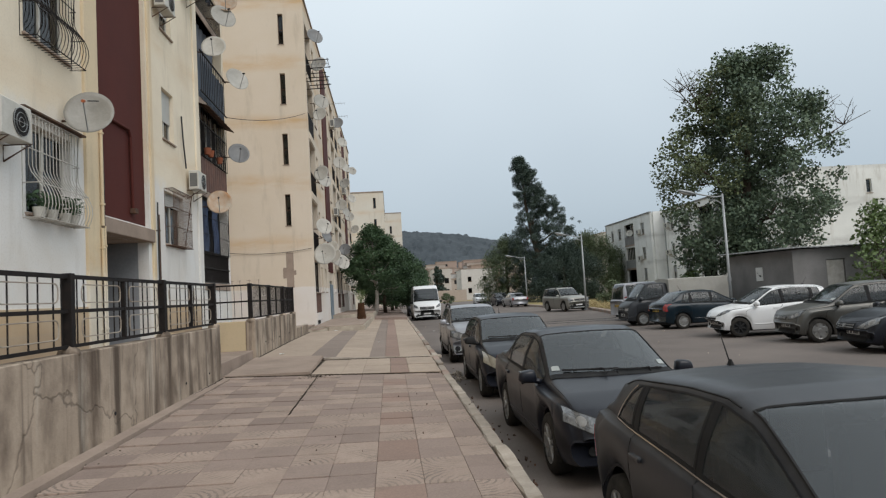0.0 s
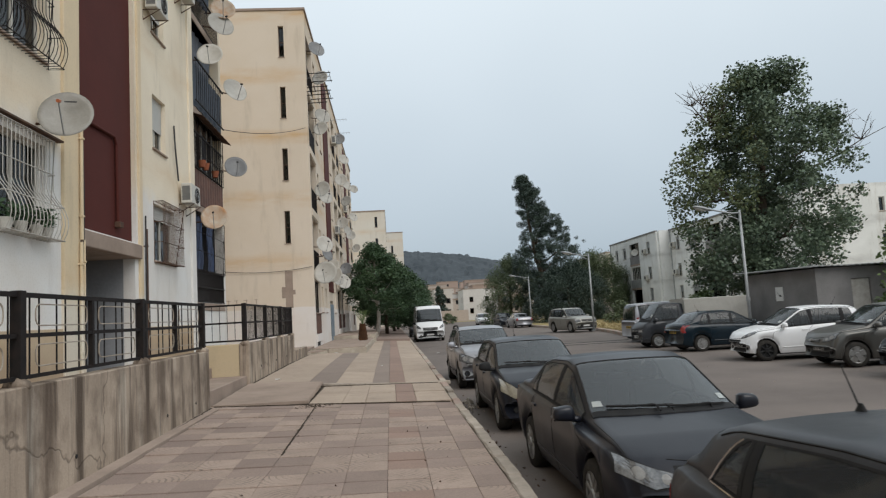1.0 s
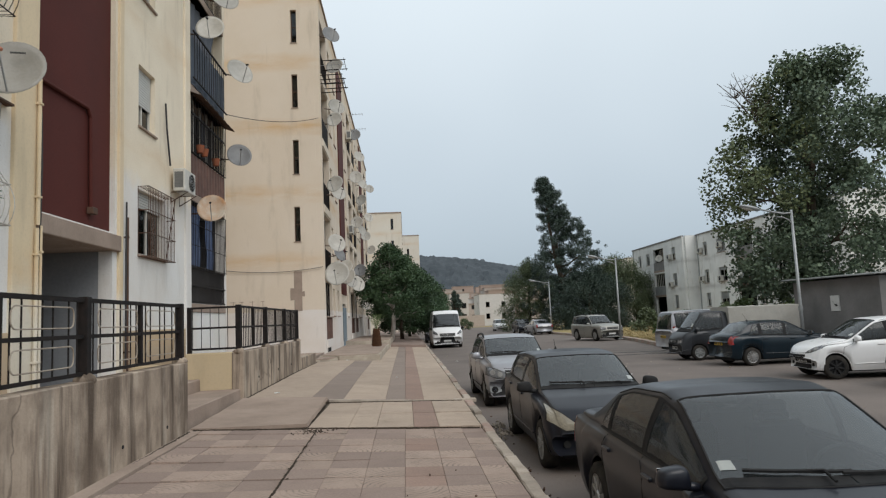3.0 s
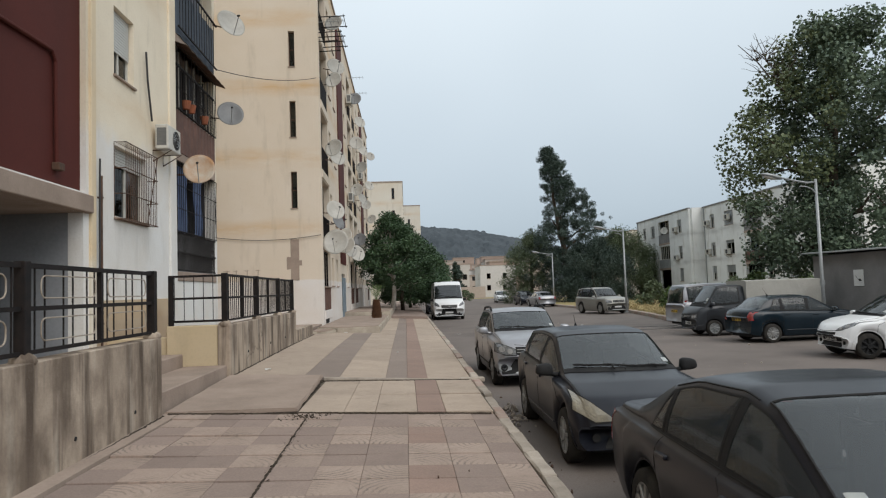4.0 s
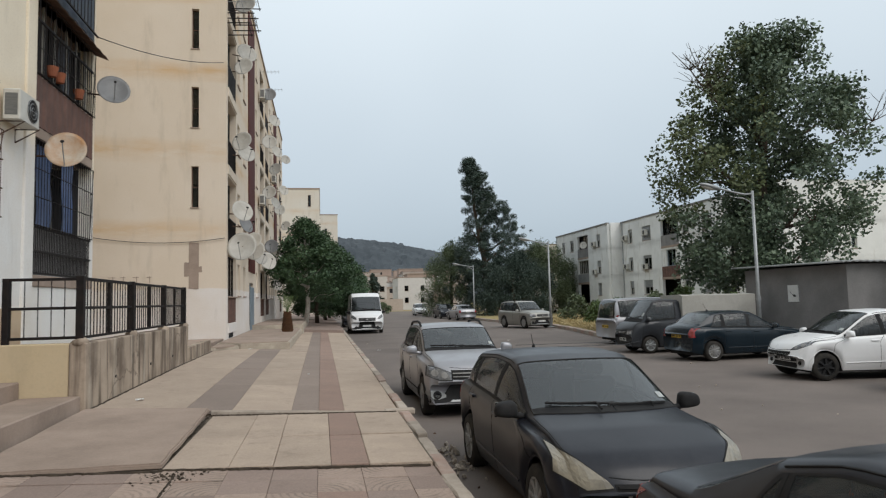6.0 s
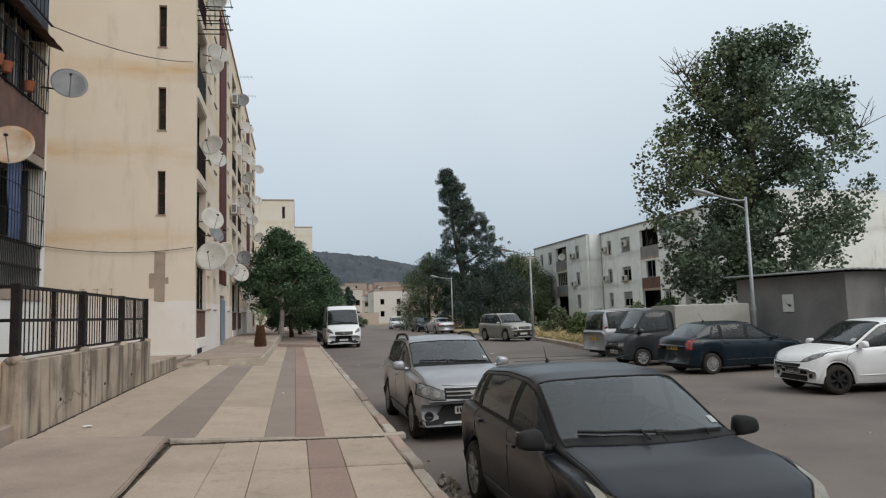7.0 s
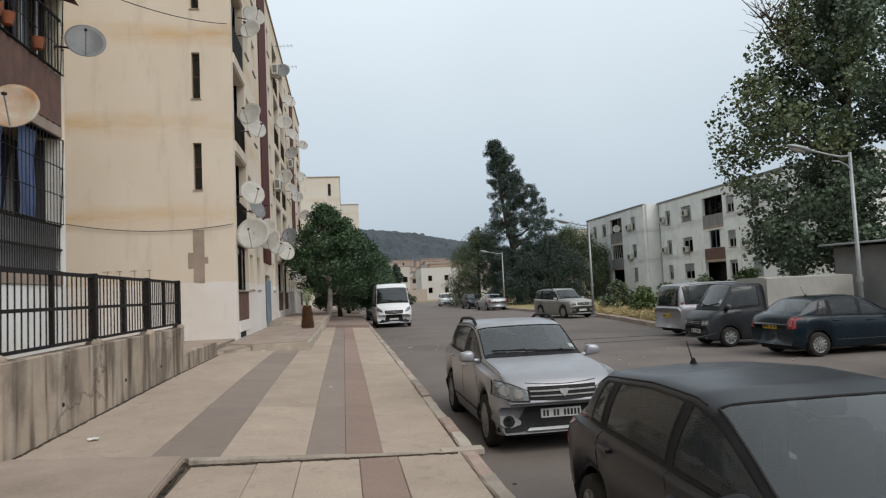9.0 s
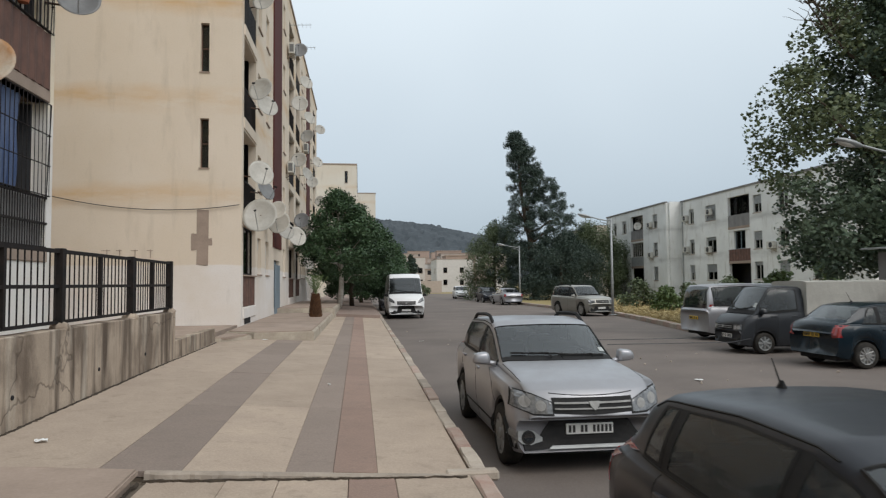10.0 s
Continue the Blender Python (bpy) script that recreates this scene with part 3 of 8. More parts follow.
def railing(name, x, ys, z0, z1, label, bars, loops):
    """Steel railing along y: posts, three rails, upright bars and pale rounded loops."""
    root = thing(name, pose(x, ys[0], z0), label, "railing")
    for y in ys:
        fixed(part("post", boxed(x - 0.05, x + 0.05, y - 0.05, y + 0.05, z0 - 0.02, z1 + 0.02, 0.006), BLACK_METAL, root))
        bm = bmesh.new()
        bmesh.ops.create_icosphere(bm, subdivisions=2, radius=1, matrix=pose(x, y, z0 + 0.005) @ Matrix.Diagonal((0.115, 0.12, 0.075, 1)))
        for v in bm.verts:
            v.co += Vector((noise.noise(v.co * 9), noise.noise(v.co * 9 + Vector((4, 0, 0))), noise.noise(v.co * 8))) * 0.02
        fixed(part("mortar_bed", bm, CONCRETE, root, "rough grey mortar round the post's foot", smooth=True))
    for a, b in zip(ys, ys[1:]):
        for z, r in ((z1 - 0.015, 0.022), ((z0 + z1) / 2 + 0.03, 0.02), (z0 + 0.07, 0.018)):
            fixed(part("rail", boxed(x - r, x + r, a + 0.05, b - 0.05, z - r, z + r), BLACK_METAL, root))
        mid = (a + b) / 2
        fixed(part("middle_post", boxed(x - 0.025, x + 0.025, mid - 0.025, mid + 0.025, z0 + 0.08, z1 - 0.03), BLACK_METAL, root))
        for k in range(bars):
            # uprights stand in pairs at the ends and the middle of each loop
            half = (b - a) / 2 - 0.075
            pairs = (0.10, 0.22, 0.46, 0.59, 0.80, 0.92)
            y = (a + 0.05 if k < 6 else mid + 0.025) + half * pairs[k % 6] if loops else a + 0.05 + (b - a - 0.1) * (k + 0.5) / bars
            if abs(y - mid) > 0.03:
                fixed(part("bar", bar([(x, y, z0 + 0.07), (x, y, z1 - 0.02)], 0.009, 5), BLACK_METAL, root))
        if loops:
            for c in (a + (b - a) * 0.27, a + (b - a) * 0.73):
                for zc in ((z0 + z1) / 2 + 0.22, (z0 + z1) / 2 - 0.16):
                    pts = [(x + 0.018, c + p, zc + q) for p, q in loop_points((b - a) * 0.36, 0.2, 0.07)]
                    fixed(part("loop", bar(pts, 0.0075, 5), LOOP_METAL, root, "pale bent-steel loop"))
    return root


railing("railing", -3.4, [-1.5, 1.5, 4.5, 7.52, 10.5, 13.42], 1.215, 2.05, "black steel railing with pale loops on a concrete wall", 12, True)
railing("railing", -3.4, [16.9, 19.45, 21.9, 24.0], 1.215, 2.12, "black steel railing with close upright bars on a concrete wall", 17, False)


def side_railing():
    root = thing("railing", pose(-3.9, 16.94, 1.215), "short black steel railing over an ochre side wall", "railing")
    fixed(part("post", boxed(-4.4, -4.32, 16.9, 16.98, 1.2, 2.12, 0.006), BLACK_METAL, root))
    for z in (1.29, 1.7, 2.1):
        fixed(part("rail", boxed(-4.32, -3.45, 16.92, 16.96, z - 0.02, z + 0.02), BLACK_METAL, root))
    for k in range(5):
        x = -4.3 + 0.17 * k
        fixed(part("bar", bar([(x, 16.94, 1.28), (x, 16.94, 2.1)], 0.007, 5), BLACK_METAL, root))


side_railing()


# ---- blocks of flats ----
def window(parent, f, w, h, blind=0.0, cols=2, shutter=BLIND, frame_m=PLASTIC_WHITE, set_back=0.14):
    """Window in an opening: frame with mullions, pane, roller blind drawn down by a share, sill."""
    y0, y1 = -set_back - 0.04, -set_back + 0.02
    lights = [(w * k / cols + (0.025 if k else 0.05), w * (k + 1) / cols - (0.025 if k < cols - 1 else 0.05), 0.05, h - 0.05) for k in range(cols)]
    ob = fixed(wall("window", (0, y1, 0), (1, 0, 0), (0, 1, 0), w, h, lights, y1 - y0, frame_m, "", parent), f)
    part("pane", boxed(0.05, w - 0.05, y0 + 0.02, y0 + 0.028, 0.05, h - 0.05), PANE, ob)
    part("sill", boxed(-0.04, w + 0.04, -set_back + 0.02, 0.05, -0.05, -0.003, 0.008), CEMENT, ob)
    if blind:
        bm = bmesh.new()
        n = max(2, int(h * blind / 0.055))
        edge = []
        for k in range(n):
            z = h - 0.01 - k * h * blind / n
            edge += [(-set_back + 0.03, z), (-set_back + 0.045, z - 0.01), (-set_back + 0.045, z - h * blind / n + 0.006)]
        edge.append((-set_back + 0.03, h - 0.01 - h * blind))
        va = [(bm.verts.new((0.02, y, z)), bm.verts.new((w - 0.02, y, z))) for y, z in edge]
        for p, q in zip(va, va[1:]):
            bm.faces.new((p[0], p[1], q[1], q[0]))
        bmesh.ops.recalc_face_normals(bm, faces=bm.faces)
        part("roller_blind", bm, shutter, ob)
    return ob


def cage(parent, f, w, h, material, belly=True, step=0.11, proud=0.1):
    """Window cage of bent bars, bulging out low down, closed at the sides."""
    bm = bmesh.new()

    def out(z):
        s = z / h
        return proud + (0.24 * math.sin(math.pi * min(1, max(0, 1 - abs(s - 0.16) / 0.3)) * 0.5) if belly and s < 0.46 else 0)
    zs = [h * k / 14 for k in range(15)] if belly else [0, h]
    o, q = out(0), out(h)
    tube(bm, [(0, 0, 0), (0, o, 0), (w, o, 0), (w, 0, 0), (w, q, h), (0, q, h), (0, 0, h), (0, 0, 0)], 0.011, 4)
    ob = fixed(part("window_cage", bm, material, parent), f)
    me = None
    for k in range(int(w / step) + 1):
        if me is None:
            b = part("cage_bar", bar([(0, 0.0, 0)] + [(0, out(z), z) for z in zs] + [(0, 0.0, h)], 0.008, 4), material, ob)
            me = b.data
        else:
            b = new("cage_bar", me)
            b.parent = ob
        b.matrix_basis = pose(min(w, k * step), 0, 0)
    for z in (h * 0.33, h * 0.66):
        o = out(z)
        part("cage_rail", bar([(0, 0, z), (0, o, z), (w, o, z), (w, 0, z)], 0.01, 4), material, ob)
    return ob


def slats(parent, name, f, w, h, material, n, depth=0.03):
    """Corrugated or slatted sheet across a loggia's front."""
    bm = bmesh.new()
    cols = []
    for k in range(2 * n + 1):
        x = w * k / (2 * n)
        y = 0.012 if (k // 2) % 2 else -0.012
        cols.append([bm.verts.new((x, y + d, z)) for d, z in ((0, 0), (0, h), (-depth, h), (-depth, 0))])
    for a, b in zip(cols, cols[1:]):
        for i in range(4):
            bm.faces.new((a[i], a[(i + 1) % 4], b[(i + 1) % 4], b[i]))
    bm.faces.new(cols[0])
    bm.faces.new(cols[-1][::-1])
    bmesh.ops.recalc_face_normals(bm, faces=bm.faces)
    return fixed(part(name, bm, material, parent), f)


def cloth(parent, f, w, h, material, folds=5, name="curtain", stripe=None):
    nx, nz = 4 * folds, 6
    verts, faces = [], []
    for j in range(nz + 1):
        for i in range(nx + 1):
            s, q = i / nx, j / nz
            verts.append((w * (s * (0.75 + 0.25 * q) + 0.06 * (1 - q)), 0.05 * math.sin(s * folds * 2 * math.pi) * (1.2 - q * 0.6) + 0.02 * math.sin(7 * q), h * q))
    for j in range(nz):
        for i in range(nx):
            a = j * (nx + 1) + i
            faces.append((a, a + 1, a + nx + 2, a + nx + 1))
    ob = fixed(mesh(name, verts, faces, material, parent, smooth=True), f)
    if stripe:
        ob.data.materials.append(stripe)
        for p in ob.data.polygons:
            p.material_index = 1 if (p.index % nx) % 4 in (1, 2) else 0
    return ob


def railing_bars(parent, f, w, h, material=BLACK_METAL, step=0.1):
    ob = fixed(part("loggia_railing", boxed(0, w, -0.02, 0.02, h - 0.02, h + 0.02), material, parent), f)
    part("lower_rail", boxed(0, w, -0.018, 0.018, 0.02, 0.055), material, ob)
    first = None
    for k in range(int(w / step)):
        if first is None:
            first = part("bar", bar([(0, 0, 0.04), (0, 0, h)], 0.011, 4), material, ob)
            b = first
        else:
            b = new("bar", first.data)
            b.parent = ob
        b.matrix_basis = pose(step * (k + 0.5), 0, 0)
    return ob


def awning(parent, f, w, d, drop, material):
    bm = bmesh.new()
    n = 16
    vs = []
    for k in range(n + 1):
        x = w * k / n
        r = 0.012 if k % 2 else -0.012
        vs.append((bm.verts.new((x, -0.05, r)), bm.verts.new((x, d, r - drop)), bm.verts.new((x, d, r - drop - 0.012)), bm.verts.new((x, -0.05, r - 0.012))))
    for a, b in zip(vs, vs[1:]):
        bm.faces.new((a[0], a[1], b[1], b[0]))
        bm.faces.new((a[3], b[3], b[2], a[2]))
        bm.faces.new((a[1], a[2], b[2], b[1]))
    return fixed(part("awning", bm, material, parent), f)


PALE_CLOTH = surface("pale_curtain_cloth", (0.40, 0.44, 0.50), (0.28, 0.32, 0.40), 5, 40, 0.9, 0.2)
# near-black tone for the loggias' shaded inside
LOGGIA_DARK = surface("near_black_loggia_shade", (0.035, 0.036, 0.04), (0.075, 0.075, 0.078), 2.5, 40, 0.95, 0.3, stretch=(1, 1, 0.2))


def first_block():
    """Near block: entrance under a maroon stair panel, caged windows, a stack of glazed-in loggias."""
    root = thing("apartment_building", pose(-10, 9, 0.3), "cream and white block of flats with a maroon stair panel", "building")
    X, y0, fl = -5.5, -6.0, 2.87
    holes, base = [], 0.3
    holes.append((13.6 - y0, 16.1 - y0, 0.5, 3.2 - base))
    holes.append((13.5 - y0, 16.2 - y0, 3.55 - base, 16.9 - base))
    for k in range(5):
        holes.append((17.32 - y0, (18.25 if k else 18.85) - y0, (5.97 if k else 3.27) + fl * max(0, k - 1) - base, (7.3 if k else 4.62) + fl * max(0, k - 1) - base))
        holes.append((10.8 - y0, 12.3 - y0, 3.25 + fl * k - base, 4.7 + fl * k - base))
        holes.append((20.62 - y0, 23.88 - y0, 2.35 + fl * k - base, 5.0 + fl * k - base))
    holes.append((4.5 - y0, 6.0 - y0, 3.25 - base, 4.7 - base))
    fixed(wall("wall", (X, y0, base), (0, 1, 0), (1, 0, 0), 30.1, 17.0, holes, 0.25, PLASTER_A, "", root))
    fixed(wall("end_wall", (X - 0.25, 24.1, base), (-1, 0, 0), (0, 1, 0), 11, 17.0, [], 0.25, PLASTER_A, "", root))
    fixed(part("roof", boxed(-17, X + 0.08, y0, 24.2, 17.3, 17.5), CEMENT, root))
    # added near-black box: the rooms' darkness behind the windows, as colour
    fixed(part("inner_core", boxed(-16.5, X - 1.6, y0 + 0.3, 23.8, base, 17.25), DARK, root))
    fixed(part("stair_panel", boxed(X - 0.3, X - 0.1, 13.5, 16.2, 3.55, 16.9), MAROON, root, "flat maroon-painted stair panel"))
    fixed(part("entrance_beam", boxed(X - 0.28, X + 0.1, 13.42, 16.28, 3.2, 3.5, 0.015), CEMENT, root, "peeling white concrete beam"))
    fixed(part("pilaster", boxed(X - 0.02, X + 0.06, 12.82, 13.4, base, 17.2, 0.01), PILASTER, root))
    fixed(part("pilaster", boxed(X - 0.02, X + 0.05, 16.3, 16.48, base, 17.2, 0.01), PILASTER, root))
    fixed(part("pilaster", boxed(X - 0.02, X + 0.05, 20.2, 20.6, base, 17.2, 0.01), PLASTER_A, root))
    fixed(part("plinth", boxed(X - 0.01, X + 0.03, 16.48, 20.2, base, 1.72, 0.006), PLINTH, root))
    fixed(part("plinth", boxed(X - 0.01, X + 0.03, y0, 12.82, base, 1.75, 0.006), PLINTH, root))
    # entrance recess
    fixed(part("recess_wall", boxed(X - 1.58, X - 1.5, 13.4, 16.3, base, 3.4), RECESS, root))
    for a in (13.45, 16.1):
        fixed(part("recess_wall", boxed(X - 1.5, X - 0.252, a, a + 0.14, base, 3.4), RECESS, root))
    fixed(part("recess_ceiling", boxed(X - 1.5, X - 0.252, 13.6, 16.09, 3.2, 3.3), CEMENT, root))
    fixed(part("entrance_door", boxed(X - 1.5, X - 1.44, 14.2, 15.3, 0.83, 2.9, 0.01), BLUE_DOOR, root, "grey-blue steel entrance door"))
    # pipe on the stair panel
    fixed(part("pipe", bar([(X - 0.06, 13.5, 5.62), (X - 0.06, 15.2, 5.66), (X - 0.06, 15.32, 5.5), (X - 0.06, 15.36, 3.9)], 0.035, 8), MAROON, root))
    fixed(part("valve_box", boxed(X - 0.1, X + 0.02, 15.28, 15.46, 3.78, 3.9, 0.01), RUST, root))
    for y, z0, z1, rr, mt in ((13.36, 3.3, 5.5, 0.03, PILASTER), (13.34, 0.9, 3.25, 0.03, PILASTER), (13.45, 0.9, 3.3, 0.022, PILASTER), (16.56, 0.9, 3.9, 0.02, RUST)):
        fixed(part("drain_pipe", bar([(X + 0.10, y, z0), (X + 0.10, y, (z0 + z1) / 2), (X + 0.10, y, z1)], rr, 8), mt, root))
        for z in (z0 + 0.4, z1 - 0.4):
            fixed(part("pipe_clamp", boxed(X + 0.03, X + 0.10 + rr * 1.3, y - rr * 1.3, y + rr * 1.3, z, z + 0.03), mt, root))
    # windows
    U, N = (0, 1, 0), (1, 0, 0)
    for k in range(5):
        z = 5.97 + fl * (k - 1) if k else 3.27
        w, h = (0.93, 1.33) if k else (1.53, 1.35)
        window(root, facing((X, 17.32, z), U, N), w, h, 0.6 if k else 0.25)
        window(root, facing((X, 10.8, 3.25 + fl * k), U, N), 1.5, 1.45, 0.0)
        cloth(root, facing((X - 0.24, 10.9, 3.3 + fl * k), U, N), 1.3, 1.35, GREY_CLOTH, 6)
        cage(root, facing((X, 10.7, 3.15 + fl * k), U, N), 1.7, 1.65, WHITE_METAL if k == 0 else BLACK_METAL)
    window(root, facing((X, 4.5, 3.25), U, N), 1.5, 1.45, 0.5)
    cage(root, facing((X, 17.3, 3.22), U, N), 1.6, 1.45, RUST, belly=False, step=0.09, proud=0.22)
    # cornice over the caged windows
    fixed(part("window_hood", boxed(X, X + 0.11, 10.6, 12.7, 4.86, 4.89), RUST, root))
    # loggias
    W = 3.26
    for k in range(5):
        z = 2.35 + fl * k
        at = lambda y, zz, d=0.0: facing((X + d, 20.62 + y, zz), U, N)
        fixed(part("loggia_floor", boxed(X - 1.6, X + 0.03, 20.6, 23.9, z - 0.22, z - 0.004, 0.01), CEMENT, root))
        # near-black back: the loggia's deep shade is put into its colour
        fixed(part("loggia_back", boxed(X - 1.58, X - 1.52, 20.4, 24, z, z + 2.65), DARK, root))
        if k == 0:
            fixed(part("parapet", boxed(X - 0.16, X - 0.08, 20.63, 23.87, z, z + 0.92, 0.01), GREYWALL, root, "grimy grey cement parapet"))
            railing_bars(root, at(0, z), W, 0.92, BLACK_METAL, 0.085)
            fixed(part("mid_rail", boxed(X - 0.015, X + 0.03, 20.63, 23.87, z + 0.44, z + 0.48), BLACK_METAL, root))
            # added sheet and side panel darken the loggia; its shade as colour
            cloth(root, at(0.05, z + 0.9, -0.8), 3.15, 1.72, LOGGIA_DARK, 9, "dark_hanging")
            fixed(part("loggia_side", boxed(X - 0.78, X - 0.256, 23.80, 23.865, z, z + 2.6), LOGGIA_DARK, root))
            cloth(root, at(0.5, z + 1.0, -0.14), 0.85, 1.6, BLUE_CLOTH, 6, stripe=PALE_CLOTH)
            cloth(root, at(1.85, z + 1.0, -0.14), 0.7, 1.6, BLUE_CLOTH, 5, stripe=PALE_CLOTH)
            cage(root, at(0.0, z + 0.95), W, 1.65, BLACK_METAL, belly=False, step=0.14, proud=0.06)
        elif k == 1:
            slats(root, "corrugated_screen", at(0, z, 0.04), W, 1.0, BROWN_SHEET, 24, 0.06)
            railing_bars(root, at(0, z + 1.02, 0.02), W, 1.1, BLACK_METAL, 0.14)
            cage(root, at(0, z + 1.02, 0.02), W, 1.55, BLACK_METAL, belly=False, step=0.27, proud=0.06)
            # same added dark sheet and panel in place of interior shade
            cloth(root, at(0.05, z + 0.95, -0.5), 3.15, 1.65, LOGGIA_DARK, 9, "dark_hanging")
            fixed(part("loggia_side", boxed(X - 0.48, X - 0.256, 23.80, 23.865, z, z + 2.6), LOGGIA_DARK, root))
            for q in range(6):
                fixed(part("mullion", boxed(X - 0.14, X - 0.10, 20.66 + 0.62 * q, 20.70 + 0.62 * q, z + 1.0, z + 2.6), WHITE_METAL, root))
            cloth(root, at(2.0, z + 1.1, -0.3), 0.7, 1.4, GREY_CLOTH, 4)
            awning(root, at(-0.05, z + 2.66), W + 0.2, 0.32, 0.14, RUST)
        elif k == 2:
            slats(root, "sheet_screen", at(0, z, 0.05), W, 1.25, BLUE_SHEET, 12)
            cloth(root, at(0.1, z + 1.3, -0.2), 3.0, 1.3, GREY_CLOTH, 7, "dark_hanging")
            railing_bars(root, at(0, z + 0.1, 0.12), W, 1.3, BLACK_METAL, 0.22)
        else:
            railing_bars(root, at(0, z), W, 1.0, BLACK_METAL, 0.13)
            cloth(root, at(0.2, z + 1.0, -0.15), 2.9, 1.6, BLUE_SHEET, 7, "dark_hanging")
            awning(root, at(-0.05, z + 2.6), W + 0.2, 0.4, 0.2, BLUE_SHEET)
    return root


first_block()


def second_block():
    """Farther block: a stained gable with slot windows, a long front with loggias, stair panels."""
    root = thing("apartment_building", pose(-9, 48, 0.3), "stained cream block of flats with slot windows in its gable", "building")
    X, Y, fl, base, far = -3.4, 31.5, 2.87, 0.2, 66.7
    slots = [(-4.6, z, h) for z, h in ((13.78, 1.48), (10.9, 1.47), (8.02, 1.47), (5.15, 1.47))]
    holes = [(x + 16, x + 16 + 0.25, z - base, z + h - base) for x, z, h in slots]
    fixed(wall("gable_wall", (-16, Y, base), (1, 0, 0), (0, -1, 0), 12.349, 15.8, holes, 0.3, PLASTER_B, "", root))
    for x, z, h in slots:
        ob = fixed(wall("window", (x, Y + 0.16, z), (1, 0, 0), (0, -1, 0), 0.25, h, [(0.03, 0.22, 0.03, h / 2 - 0.02), (0.03, 0.22, h / 2 + 0.02, h - 0.03)], 0.04, RUST, "", root))
        part("pane", boxed(x + 0.03, x + 0.22, Y + 0.175, Y + 0.18, z, z + h), PANE, ob)
        part("sill", boxed(x - 0.03, x + 0.28, Y - 0.03, Y + 0.14, z - 0.04, z - 0.003), CEMENT, ob)
    # walled-up slot: a cross of grey cement
    bm = bmesh.new()
    block(bm, -4.66, -4.34, Y - 0.012, Y + 0.02, 2.28, 3.9)
    block(bm, -4.82, -4.662, Y - 0.011, Y + 0.02, 2.72, 3.2)
    block(bm, -4.338, -4.22, Y - 0.011, Y + 0.02, 2.86, 3.08)
    bmesh.ops.subdivide_edges(bm, edges=list(bm.edges), cuts=3)
    for v in bm.verts:
        v.co += Vector((noise.noise(v.co * 6), 0, noise.noise(v.co * 6 + Vector((3, 3, 3))))) * 0.035
    fixed(part("cement_patch", bm, CEMENT, root, "rough grey cement over a walled-up slot window"))
    fixed(part("roof", boxed(-16, X + 0.06, Y - 0.05, far, 16.0, 16.12, 0.01), CEMENT, root))
    # added near-black box standing in for unlit rooms
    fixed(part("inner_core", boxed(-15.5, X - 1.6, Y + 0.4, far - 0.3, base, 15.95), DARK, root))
    loggias = ((31.85, 2.4), (45.0, 2.5), (48.6, 2.5), (62.4, 2.5))
    wins = (34.7, 36.7, 42.4, 52.2, 53.9, 59.6)
    stairs = ((38.76, 41.5), (55.9, 58.6))
    holes = []
    for k in range(5):
        z = 1.0 + fl * k
        for y, w in loggias:
            holes.append((y - Y, y + w - Y, (z + 0.02) - base, z + 2.5 - base))
        for y in wins:
            holes.append((y - Y, y + 0.85 - Y, z + 1.05 - base, z + 2.3 - base))
    for a, b in stairs:
        holes.append((a - Y, b - Y, 3.2 - base, 15.6 - base))
        holes.append((a + 0.4 - Y, b - 0.4 - Y, 0.5, 2.7 - base))
    fixed(wall("front_wall", (X, Y, base), (0, 1, 0), (1, 0, 0), far - Y, 15.8, holes, 0.25, PLASTER_B, "", root))
    fixed(wall("end_wall", (X - 0.25, far, base), (-1, 0, 0), (0, 1, 0), 12, 15.8, [], 0.25, PLASTER_B, "", root))
    U, N = (0, 1, 0), (1, 0, 0)
    for a, b in stairs:
        fixed(part("stair_panel", boxed(X - 0.3, X + 0.05, a, b, 3.2, 15.6, 0.01), MAROON, root, "flat maroon-painted stair panel"))
        fixed(part("entrance_door", boxed(X - 0.2, X - 0.14, a + 0.4, b - 0.4, 0.45, 2.7, 0.01), BLUE_DOOR, root, "grey-blue steel entrance door"))
    fixed(part("door_screen", boxed(X, X + 0.05, 39.3, 40.9, 0.4, 2.5, 0.01), BLUE_DOOR, root, "grey-blue sheet beside the door"))
    random.seed(21)
    for k in range(5):
        z = 1.0 + fl * k
        for y in wins:
            window(root, facing((X, y, z + 1.05), U, N), 0.85, 1.25, random.choice((0, 0.3, 0.6, 0.9)), 1)
        for i, (y, w) in enumerate(loggias):
            fixed(part("loggia_floor", boxed(X - 1.55, X + 0.04, y - 0.03, y + w + 0.03, z - 0.32, z + 0.018, 0.01), PLASTER_B, root))
            # back wall in the darkened tone, shade included in its colour
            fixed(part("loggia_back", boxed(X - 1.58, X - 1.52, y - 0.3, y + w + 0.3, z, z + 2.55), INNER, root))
            f = facing((X - 0.02, y, z + 0.03), U, N)
            if k == 0:
                slats(root, "sheet_screen", f, w, 0.95, BROWN_SHEET, 14)
                window(root, facing((X, y, z + 1.0), U, N), w, 1.48, 0.0, 3, frame_m=BLACK_METAL)
            elif (i + k) % 3 == 0:
                slats(root, "sheet_screen", f, w, 1.0, BLACK_METAL, 18)
            else:
                railing_bars(root, f, w, 0.95, BLACK_METAL, 0.085)
